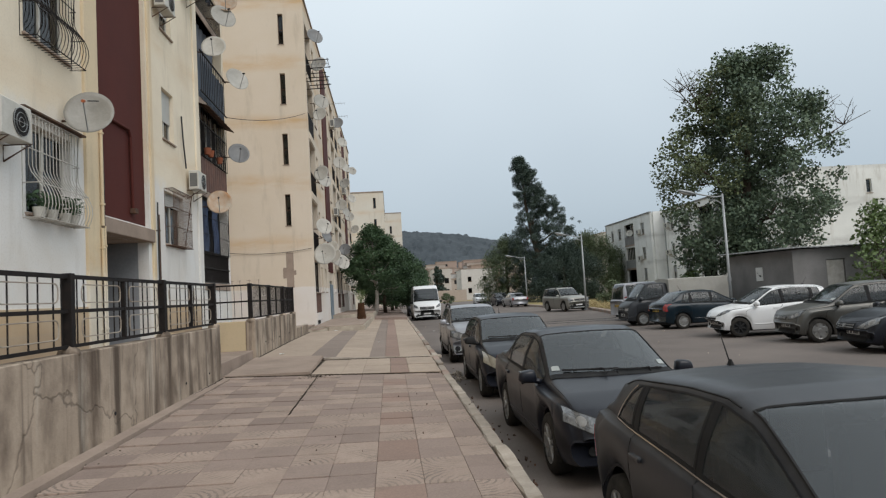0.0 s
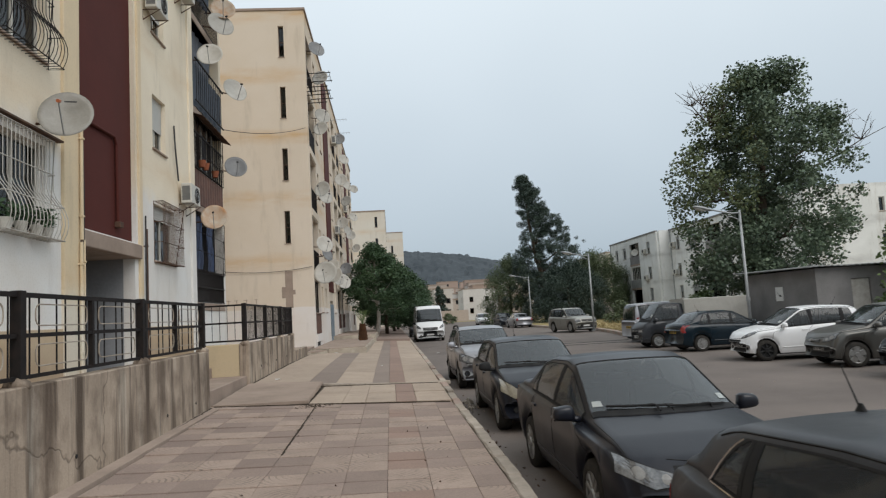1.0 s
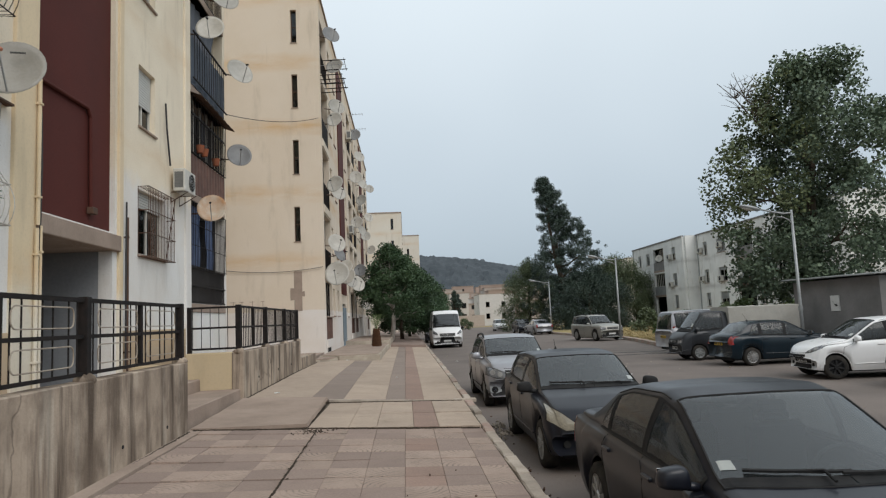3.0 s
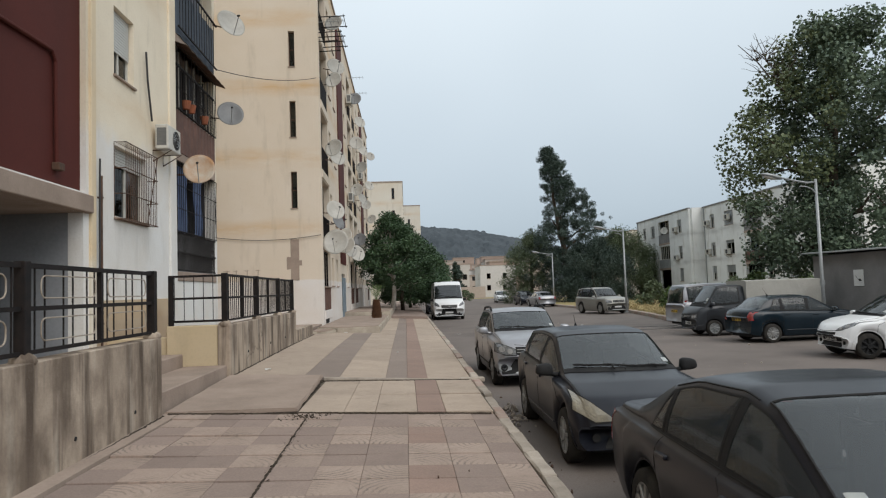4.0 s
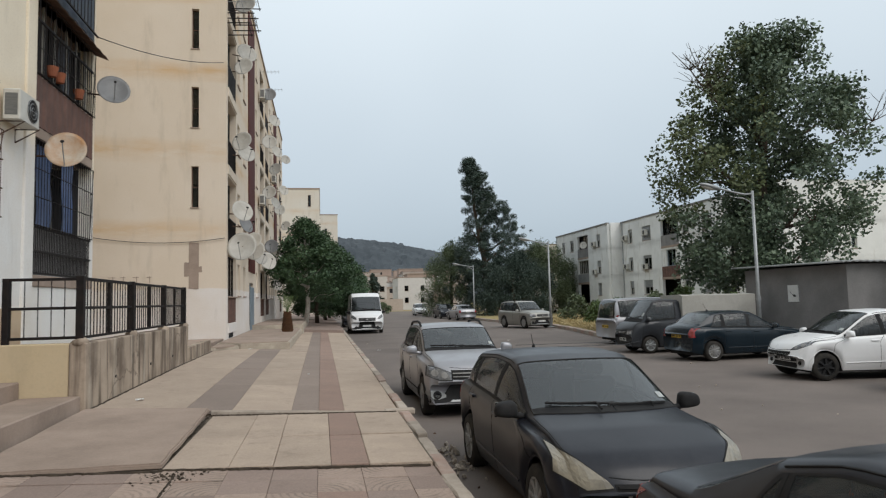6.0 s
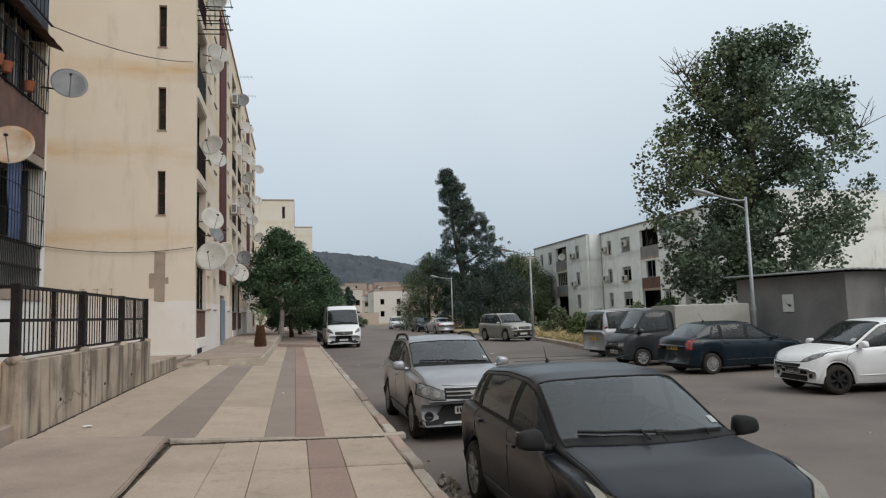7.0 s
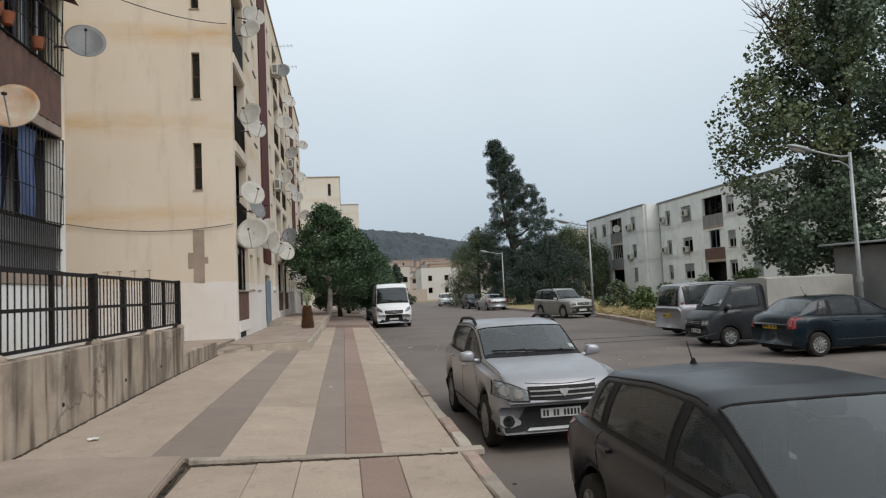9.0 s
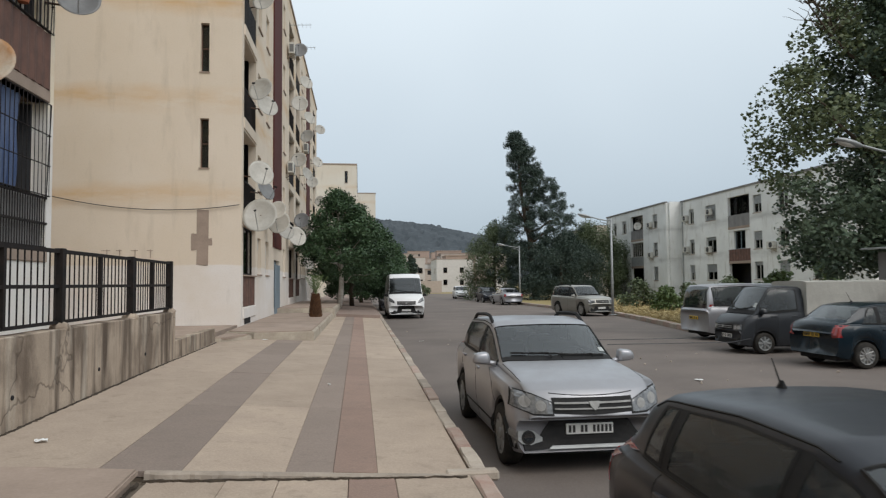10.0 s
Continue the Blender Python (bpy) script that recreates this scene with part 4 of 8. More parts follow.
            if i == 0 and k in (1, 2):
                cloth(root, facing((X - 0.2, y + 0.1, z + 0.6), U, N), 0.9, 1.7, TEAL_CLOTH if k == 1 else GREY_CLOTH, 3)
            elif k and random.random() < 0.6:
                cloth(root, facing((X - 0.25, y + 0.3, z + 0.5), U, N), w * 0.7, 1.8, random.choice((GREY_CLOTH, BLUE_CLOTH, GREY_CLOTH)), 4)
    # near-black block on the wall paints the vent's inner shade
    fixed(part("vent_opening", boxed(X - 0.02, X + 0.012, 32.1, 33.2, 0.5, 0.85), DARK, root))
    return root


second_block()


def plain_block(x0, x1, y0, y1, z1, label, material, rows, wins_x, wins_y, side):
    """A farther block of flats: walls with windows on the faces that show."""
    root = thing("apartment_building", pose((x0 + x1) / 2, (y0 + y1) / 2, -0.4), label, "building")
    base = -0.4
    hx = [(u, u + w, z - base, z + h - base) for u, w in wins_x for z, h in rows]
    hy = [(u, u + w, z - base, z + h - base) for u, w in wins_y for z, h in rows]
    fixed(wall("gable_wall", (x0, y0, base), (1, 0, 0), (0, -1, 0), x1 - x0, z1 - base, hx, 0.25, material, "", root))
    fx = x1 if side > 0 else x0
    fixed(wall("front_wall", (fx, y0 + 0.25, base), (0, 1, 0), (side, 0, 0), y1 - y0 - 0.25, z1 - base, hy, 0.25, material, "", root))
    fixed(part("inner_core", boxed(x0 + 0.9, x1 - 0.9, y0 + 0.9, y1 - 0.1, base, z1 - 0.1), DARK, root))
    fixed(part("back_wall", boxed(x0 if side > 0 else x1 - 0.25, x0 + 0.25 if side > 0 else x1, y0 + 0.25, y1, base, z1), material, root))
    fixed(part("roof", boxed(x0 - 0.05, x1 + 0.05, y0 - 0.05, y1, z1, z1 + 0.15), CEMENT, root))
    for a, b, c, d in hx:
        window(root, facing((x0 + a, y0, base + c), (1, 0, 0), (0, -1, 0)), b - a, d - c, 0, 1, frame_m=RUST)
    for a, b, c, d in hy:
        window(root, facing((fx, y0 + 0.25 + a, base + c), (0, 1, 0), (side, 0, 0)), b - a, d - c, random.choice((0, 0.4, 0.8)), 1 if b - a < 1 else 2)
    return root


ROWS5 = [(2.0 + 2.87 * k, 1.4) for k in range(5)]
random.seed(3)
PLASTER_FAR = plaster("pale_far_render", (0.66, 0.61, 0.53), (0.62, 0.58, 0.52), 1.5, 5.75, soft=0.3, stain_amount=0.4)
plain_block(-16, -0.2, 90, 113, 15.6, "pale five-storey block of flats beyond the trees", PLASTER_FAR, ROWS5, [(14.4, 0.35)], [(2, 1.2), (6, 2.4), (11, 1.2), (15, 2.4)], 1)
plain_block(-14, 2.9, 128, 150, 17.3, "pale block of flats at the end of the row", PLASTER_FAR, ROWS5, [(14.6, 0.4)], [(2, 1.2), (6, 2.4), (11, 1.2)], 1)


def right_block():
    """Three-storey grey block across the road, in two volumes."""
    root = thing("apartment_building", pose(35, 66, -0.4), "weathered grey-white three-storey block of flats across the road", "building")
    base, top = -0.4, 9.1
    spans = ((30.4, 47.5, 71.4, ((58.6, 1.1), (65.2, 1.7), (52.0, 1.0), (55.4, 1.2), (69.0, 0.9)), ((60.2, 3.1),)),
             (29.0, 71.65, 87.0, ((73.6, 1.0), (81.2, 1.2), (84.0, 1.0)), ((76.9, 3.1),)))
    floors = (0.9, 3.25, 6.05)
    random.seed(4)
    for x, y0, y1, wins, logs in spans:
        holes = [(y - y0, y + w - y0, z + 0.85 - base, z + 2.2 - base) for z in floors for y, w in wins]
        holes += [(y - y0, y + w - y0, z - base, z + 2.45 - base) for z in floors for y, w in logs]
        fixed(wall("front_wall", (x, y0, base), (0, 1, 0), (-1, 0, 0), y1 - y0, top - base, holes, 0.25, PLASTER_R, "", root))
        for z in floors:
            for y, w in wins:
                window(root, facing((x, y, z + 0.85), (0, 1, 0), (-1, 0, 0)), w, 1.35, random.choice((0.2, 0.5, 1.0)), 2, shutter=GREY_METAL)
            for y, w in logs:
                # ground-floor backs near-black, upper ones darkened: shade put into the colour
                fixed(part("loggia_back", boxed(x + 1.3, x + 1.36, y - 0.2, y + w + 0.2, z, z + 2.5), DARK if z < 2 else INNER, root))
                fixed(part("loggia_floor", boxed(x - 0.03, x + 1.3, y, y + w, z - 0.2, z - 0.003), CEMENT, root))
                f = facing((x - 0.02, y, z), (0, 1, 0), (-1, 0, 0))
                if z > 5:
                    slats(root, "parapet_screen", f, w, 0.95, GREYWALL, 10)
                    window(root, facing((x + 0.25, y, z + 0.96), (0, 1, 0), (-1, 0, 0)), w, 1.48, 0.0, 4, frame_m=BLACK_METAL)
                elif z > 2:
                    slats(root, "corrugated_screen", f, w, 0.95, BROWN_SHEET if y < 70 else GREY_METAL, 16)
                    if y < 70:
                        fixed(part("infill_wall", boxed(x + 0.06, x + 0.2, y, y + 0.75, z, z + 2.45), PLASTER_R, root))
                        fixed(part("infill_wall", boxed(x + 0.06, x + 0.2, y + w - 0.75, y + w, z, z + 2.45), PLASTER_R, root))
                        window(root, facing((x + 0.06, y + 0.75, z + 0.96), (0, 1, 0), (-1, 0, 0)), w - 1.5, 1.48, 0.0, 2, frame_m=BLUE_DOOR)
                    else:
                        window(root, facing((x + 0.06, y, z + 0.96), (0, 1, 0), (-1, 0, 0)), w, 1.48, 0.0, 6, frame_m=PLASTIC_WHITE)
        fixed(part("parapet", boxed(x - 0.08, x + 0.2, y0, y1, top, top + 0.14), GREYWALL, root))
        fixed(part("roof", boxed(x + 0.25, 41, y0 + 0.3, y1, top - 0.3, top - 0.1), CEMENT, root))
        fixed(part("end_wall", boxed(x + 0.25, 41, y1 - 0.25, y1, base, top), PLASTER_R, root))
        for y in (y1 - 0.3,):
            fixed(part("downpipe", bar([(x - 0.06, y, base), (x - 0.06, y, top)], 0.05, 6), GREY_METAL, root))
    fixed(part("return_wall", boxed(29.25, 31.0, 71.41, 71.64, base, top + 0.1), PLASTER_R, root))
    slots = [(5.5, 5.95, z - base, z + 1.05 - base) for z in (7.28, 4.6, 1.9)]
    fixed(wall("gable_wall", (30.66, 47.5, base), (1, 0, 0), (0, -1, 0), 10.4, top + 0.3 - base, slots, 0.25, PLASTER_R, "", root))
    for a, b, c, d in slots:
        window(root, facing((30.66 + a, 47.5, base + c), (1, 0, 0), (0, -1, 0)), b - a, d - c, 0, 1)
    fixed(part("inner_core", boxed(31.9, 40.7, 47.9, 86.5, base, top - 0.32), DARK, root))
    return root


right_block()
plain_block(34, 48, 104, 122, 9.6, "pale block of flats behind the tall trees", PLASTER_FAR, [(1.2 + 2.87 * k, 1.3) for k in range(3)], [(2, 1.2), (6, 1.2), (10, 1.2)], [(3, 1.2)], -1)


# ---- vehicles ----
from mathutils.bvhtree import BVHTree

PAINT_BLACK = car_paint("dusty_black_paint", (0.005, 0.0062, 0.0115), (0.072, 0.073, 0.081), 0.28, 0.36)
PAINT_CHARCOAL = car_paint("dusty_charcoal_paint", (0.012, 0.0135, 0.018), (0.105, 0.106, 0.112), 0.5, 0.42)
PAINT_SILVER = car_paint("silver_paint", (0.35, 0.35, 0.37), (0.27, 0.255, 0.24), 0.3, 0.35, 0.6)
PAINT_GREY = car_paint("grey_metallic_paint", (0.10, 0.098, 0.092), (0.2, 0.18, 0.15), 0.35, 0.3, 0.5)
PAINT_BEIGE = car_paint("champagne_paint", (0.34, 0.33, 0.30), (0.36, 0.33, 0.28), 0.3, 0.35, 0.5)
PAINT_WHITE = car_paint("white_paint", (0.78, 0.78, 0.78), (0.55, 0.52, 0.47), 0.2, 0.25)
PAINT_TEAL = car_paint("dark_teal_paint", (0.003, 0.011, 0.018), (0.07, 0.075, 0.08), 0.14, 0.22)
PAINT_TRUCK = car_paint("dark_grey_truck_paint", (0.026, 0.029, 0.034), (0.10, 0.095, 0.09), 0.25, 0.4)
TRIM = surface("black_plastic_trim", (0.014, 0.014, 0.015), (0.025, 0.0245, 0.024), 6, 60, 0.72, 0.1)
RUBBER = surface("tyre_rubber", (0.018, 0.017, 0.016), (0.045, 0.04, 0.034), 8, 60, 0.85, 0.2)
ALLOY = surface("wheel_alloy", (0.42, 0.42, 0.42), (0.28, 0.27, 0.25), 9, 50, 0.35, 0.05, metal=0.7)
HUBCAP = surface("grey_hub_cap", (0.30, 0.30, 0.29), (0.2, 0.19, 0.18), 9, 50, 0.5, 0.05)
CHROME = surface("chrome", (0.62, 0.62, 0.62), (0.5, 0.5, 0.5), 9, 50, 0.12, 0.0, metal=1.0)
LENS = surface("clear_lamp_lens", (0.20, 0.205, 0.21), (0.05, 0.05, 0.053), 16, 60, 0.12, 0.0, coat=1.0)
LENS_OLD = surface("yellowed_lamp_lens", (0.27, 0.24, 0.18), (0.17, 0.15, 0.115), 9, 50, 0.3, 0.0, coat=0.5)
LENS_RED = surface("red_lamp_lens", (0.30, 0.012, 0.01), (0.2, 0.01, 0.01), 9, 50, 0.15, 0.0, coat=1.0)
PLATE = surface("white_number_plate", (0.72, 0.72, 0.70), (0.62, 0.62, 0.6), 5, 40, 0.4, 0.0)
PLATE_YELLOW = surface("yellow_number_plate", (0.70, 0.46, 0.04), (0.62, 0.40, 0.04), 5, 40, 0.4, 0.0)
STICKER = surface("faded_paper_sticker", (0.40, 0.42, 0.40), (0.32, 0.34, 0.33), 9, 40, 0.6, 0.0)
INK = surface("black_lettering", (0.02, 0.02, 0.02), (0.03, 0.03, 0.03), 5, 40, 0.6, 0.0)
CABIN = surface("dark_cabin_cloth", (0.035, 0.034, 0.034), (0.05, 0.048, 0.046), 3, 30, 0.9, 0.1)
CAR_GLASS = glass("dusty_sky_tinted_windscreen", (0.42, 0.50, 0.53), 0.055, 0.02, 1.9)
SIDE_GLASS = glass("tinted_side_glass", (0.30, 0.32, 0.32), 0.15, 0.06, 1.38)
CANVAS = surface("grey_canvas", (0.45, 0.43, 0.39), (0.36, 0.345, 0.31), 1.5, 30, 0.95, 0.3)


def profile(points, ys, soften=0.05):
    fine = np.linspace(points[0][0], points[-1][0], 800)
    z = np.interp(fine, [p[0] for p in points], [p[1] for p in points])
    step = fine[1] - fine[0]
    k = max(1, int(soften / step))
    kernel = np.hanning(2 * k + 3)
    kernel /= kernel.sum()
    z = np.convolve(np.pad(z, k + 1, mode="edge"), kernel, mode="valid")
    return np.interp(ys, fine, z)


def wheel_meshes(r, width, spokes, hub):
    """Tyre with rounded shoulders, and a spoked rim."""
    prof = [(r * 0.66, -width / 2), (r * 0.9, -width / 2), (r * 0.98, -width * 0.4), (r, -width * 0.2), (r, width * 0.2), (r * 0.98, width * 0.4), (r * 0.9, width / 2), (r * 0.66, width / 2)]
    n = 28
    verts = [(x, rr * math.cos(a), rr * math.sin(a)) for a in (2 * math.pi * k / n for k in range(n)) for rr, x in prof]
    q = len(prof)
    faces = [(k * q + j, k * q + j + 1, ((k + 1) % n) * q + j + 1, ((k + 1) % n) * q + j) for k in range(n) for j in range(q - 1)]
    me = bpy.data.meshes.new("tyre")
    me.from_pydata(verts, [], faces)
    me.shade_smooth()
    me.materials.append(RUBBER)
    bm = bmesh.new()
    ro, wi = r * 0.68, width / 2
    bmesh.ops.create_cone(bm, cap_ends=True, segments=24, radius1=ro, radius2=ro * 0.97, depth=0.03, matrix=pose(wi - 0.06, 0, 0, 0, 90, 0))
    for k in range(spokes):
        block(bm, wi - 0.05, wi - 0.005, -0.022 - 0.05 * (spokes < 7), 0.022 + 0.05 * (spokes < 7), 0.05, ro * 0.97, 0.008, pose(0, 0, 0, 360 * k / spokes, 0, 0))
    tube(bm, [(wi - 0.02, ro * 0.96 * math.cos(a), ro * 0.96 * math.sin(a)) for a in (2 * math.pi * k / 24 for k in range(25))], 0.018, 5)
    bmesh.ops.create_cone(bm, cap_ends=True, segments=12, radius1=0.07, radius2=0.055, depth=0.03, matrix=pose(wi - 0.005, 0, 0, 0, 90, 0))
    ri = bpy.data.meshes.new("rim")
    bm.to_mesh(ri)
    bm.free()
    ri.materials.append(hub)
    return me, ri


# top: side outline (y, z) from the tail to the nose; y forward. sw: side windows, each its foot's and head's ends
CARS = {
    "hatch": dict(L=3.96, W=1.68, belt=((-2, 0.99), (0.9, 0.89), (2, 0.80)), top=((-1.98, 0.80), (-1.95, 0.99), (-1.88, 1.06), (-1.60, 1.28), (-1.35, 1.365), (-0.6, 1.41), (0.0, 1.395), (0.24, 1.345), (1.05, 0.97), (1.4, 0.90), (1.75, 0.78), (1.92, 0.66), (1.98, 0.5)), ws=(0.22, 1.08), rw=(-1.86, -1.56), sw=((-1.45, -1.12, -1.30, -1.10), (-1.07, -0.10, -1.05, -0.10), (-0.02, 0.98)), lamp=(((0.42, 0.57), (0.60, 0.55), (0.79, 0.66)), ((0.45, 0.61), (0.62, 0.74), (0.77, 0.83))), wheels=(-1.31, 1.24), r=0.31, tumble=0.40),
    "round_hatch": dict(L=4.0, W=1.74, belt=((-2, 1.03), (-1.2, 1.0), (0.9, 0.86), (2, 0.80)), top=((-2.0, 0.85), (-1.95, 1.06), (-1.85, 1.12), (-1.55, 1.29), (-1.2, 1.37), (-0.4, 1.42), (0.1, 1.42), (0.42, 1.36), (1.25, 0.97), (1.6, 0.90), (1.85, 0.78), (1.96, 0.66), (2.0, 0.5)), ws=(0.36, 1.28), rw=(-1.82, -1.48), sw=((-1.42, -0.98, -1.05, -0.96), (-0.92, -0.02), (0.06, 1.1)), wheels=(-1.3, 1.25), r=0.32, tumble=0.36),
    "saloon": dict(L=4.50, W=1.74, belt=((-2.25, 0.98), (0.9, 0.88), (2.25, 0.76)), top=((-2.25, 0.72), (-2.22, 0.94), (-2.12, 1.03), (-1.75, 1.06), (-1.05, 1.34), (-0.65, 1.42), (0.0, 1.44), (0.32, 1.385), (1.22, 0.97), (1.7, 0.88), (2.05, 0.76), (2.2, 0.64), (2.25, 0.5)), ws=(0.27, 1.25), rw=(-1.74, -1.06), sw=((-1.32, -0.98, -1.0, -0.95), (-0.94, 0.0), (0.07, 1.08)), lamp=(((0.36, 0.60), (0.58, 0.555), (0.82, 0.66)), ((0.36, 0.64), (0.58, 0.70), (0.80, 0.78))), wheels=(-1.28, 1.30), r=0.32, tumble=0.40),
    "crossover": dict(L=4.02, W=1.68, belt=((-2.01, 1.06), (0.9, 0.98), (2.01, 0.88)), G=(0.925, 0.84), top=((-2.01, 0.85), (-1.98, 1.08), (-1.9, 1.17), (-1.66, 1.40), (-1.45, 1.47), (-0.5, 1.51), (0.02, 1.485), (0.25, 1.42), (0.98, 1.07), (1.4, 1.02), (1.75, 0.94), (1.93, 0.84), (2.01, 0.60)), ws=(0.22, 1.0), rw=(-1.88, -1.62), sw=((-1.52, -1.14, -1.42, -1.12), (-1.07, -0.10), (-0.03, 0.9)), lamp=(((0.42, 0.65), (0.60, 0.65), (0.80, 0.72)), ((0.42, 0.76), (0.60, 0.83), (0.78, 0.87))), wheels=(-1.31, 1.24), r=0.33, tumble=0.34, bow_nose=0.26),
    "city": dict(L=3.77, W=1.66, belt=((-1.88, 1.0), (0.9, 0.90), (1.88, 0.80)), top=((-1.88, 0.8), (-1.85, 1.0), (-1.77, 1.10), (-1.55, 1.38), (-1.3, 1.46), (-0.5, 1.50), (0.0, 1.48), (0.25, 1.43), (1.02, 1.0), (1.4, 0.92), (1.7, 0.80), (1.83, 0.68), (1.88, 0.5)), ws=(0.2, 1.06), rw=(-1.75, -1.52), sw=((-1.42, -1.02, -1.25, -1.0), (-0.97, -0.05), (0.02, 0.96)), lamp=(((0.45, 0.66), (0.6, 0.68), (0.77, 0.77)), ((0.48, 0.71), (0.6, 0.79), (0.75, 0.86))), wheels=(-1.2, 1.2), r=0.30, tumble=0.26),
    "estate": dict(L=4.0, W=1.7, belt=((-2.0, 1.0), (0.9, 0.92), (2.0, 0.82)), top=((-2.0, 0.8), (-1.97, 1.0), (-1.92, 1.1), (-1.72, 1.42), (-1.5, 1.50), (-0.5, 1.54), (0.1, 1.51), (0.38, 1.45), (1.12, 1.02), (1.55, 0.93), (1.83, 0.82), (1.95, 0.68), (2.0, 0.5)), ws=(0.33, 1.16), rw=(-1.9, -1.70), sw=((-1.6, -1.08, -1.5, -1.06), (-1.02, -0.02), (0.05, 1.05)), wheels=(-1.22, 1.28), r=0.31, tumble=0.26),
    "fastback": dict(L=4.1, W=1.68, belt=((-2.05, 0.96), (0.9, 0.88), (2.05, 0.78)), top=((-2.05, 0.72), (-2.02, 0.92), (-1.95, 1.0), (-1.80, 1.06), (-1.25, 1.36), (-0.85, 1.415), (-0.1, 1.42), (0.25, 1.36), (1.1, 0.96), (1.6, 0.88), (1.93, 0.76), (2.02, 0.64), (2.05, 0.5)), ws=(0.22, 1.14), rw=(-1.78, -1.28), sw=((-1.42, -0.95, -1.12, -0.9), (-0.88, 0.0), (0.07, 1.02)), wheels=(-1.25, 1.26), r=0.29, tumble=0.33),
    "off_roader": dict(L=4.5, W=1.8, belt=((-2.25, 1.12), (2.25, 1.0)), top=((-2.25, 0.9), (-2.22, 1.15), (-2.15, 1.5), (-2.0, 1.68), (-1.2, 1.74), (0.1, 1.72), (0.35, 1.65), (0.95, 1.15), (1.5, 1.10), (2.05, 1.02), (2.2, 0.9), (2.25, 0.65)), ws=(0.3, 1.0), rw=(-2.236, -2.04), sw=((-1.95, -1.2), (-1.12, -0.12), (-0.04, 0.86)), lamp=(((0.48, 0.74), (0.62, 0.74), (0.83, 0.76)), ((0.48, 0.90), (0.62, 0.92), (0.82, 0.94))), wheels=(-1.3, 1.32), r=0.37, tumble=0.22, bow=0.2, bow_nose=0.2, bow_back=0.08),
    "people_carrier": dict(L=4.6, W=1.82, belt=((-2.3, 1.08), (2.3, 0.95)), top=((-2.3, 0.9), (-2.28, 1.1), (-2.2, 1.6), (-2.05, 1.80), (-1.0, 1.84), (0.6, 1.82), (0.95, 1.72), (1.75, 1.1), (2.1, 0.98), (2.25, 0.82), (2.3, 0.6)), ws=(0.88, 1.77), rw=(-2.286, -2.09), sw=((-2.05, -0.9), (-0.82, 0.25), (0.33, 1.5)), wheels=(-1.35, 1.45), r=0.32, tumble=0.2, bow=0.2, bow_back=0.06, bow_tail=0.1),
    "panel_van": dict(L=5.5, W=2.06, belt=((-2.75, 1.35), (2.75, 1.15)), G=(0.965, 0.92), top=((-2.75, 1.6), (-2.73, 2.2), (-2.65, 2.4), (0.8, 2.47), (1.15, 2.40), (1.4, 2.2), (2.05, 1.36), (2.45, 1.18), (2.65, 1.0), (2.75, 0.7)), ws=(1.36, 2.07), rw=(-2.7, -2.69), sw=((0.95, 1.85),), lamp=(((0.62, 0.86), (0.76, 0.88), (0.95, 0.98)), ((0.66, 0.98), (0.78, 1.08), (0.92, 1.16))), wheels=(-1.7, 1.75), r=0.35, tumble=0.09, bow=0.2, bow_back=0.0, bow_tail=0.05),
    "truck_cab": dict(L=1.9, W=1.56, belt=((-0.95, 1.1), (0.95, 0.98)), G=(0.96, 0.93), top=((-0.95, 1.7), (-0.93, 1.76), (-0.2, 1.80), (0.05, 1.75), (0.62, 1.06), (0.78, 0.95), (0.92, 0.8), (0.95, 0.55)), ws=(0.02, 0.64), rw=(-2.0, -1.99), sw=((-0.75, 0.42),), lamp=(((0.44, 0.62), (0.56, 0.62), (0.70, 0.64)), ((0.44, 0.76), (0.56, 0.77), (0.69, 0.78))), wheels=(0.2, 5.0), r=0.28, tumble=0.2, bow=0.15, bow_nose=0.16, bow_back=0.0, bow_tail=0.0),
}


def eased(v, lo, hi):
    s = np.clip((v - lo) / (hi - lo), 0, 1)
    return s * s * (3 - 2 * s)


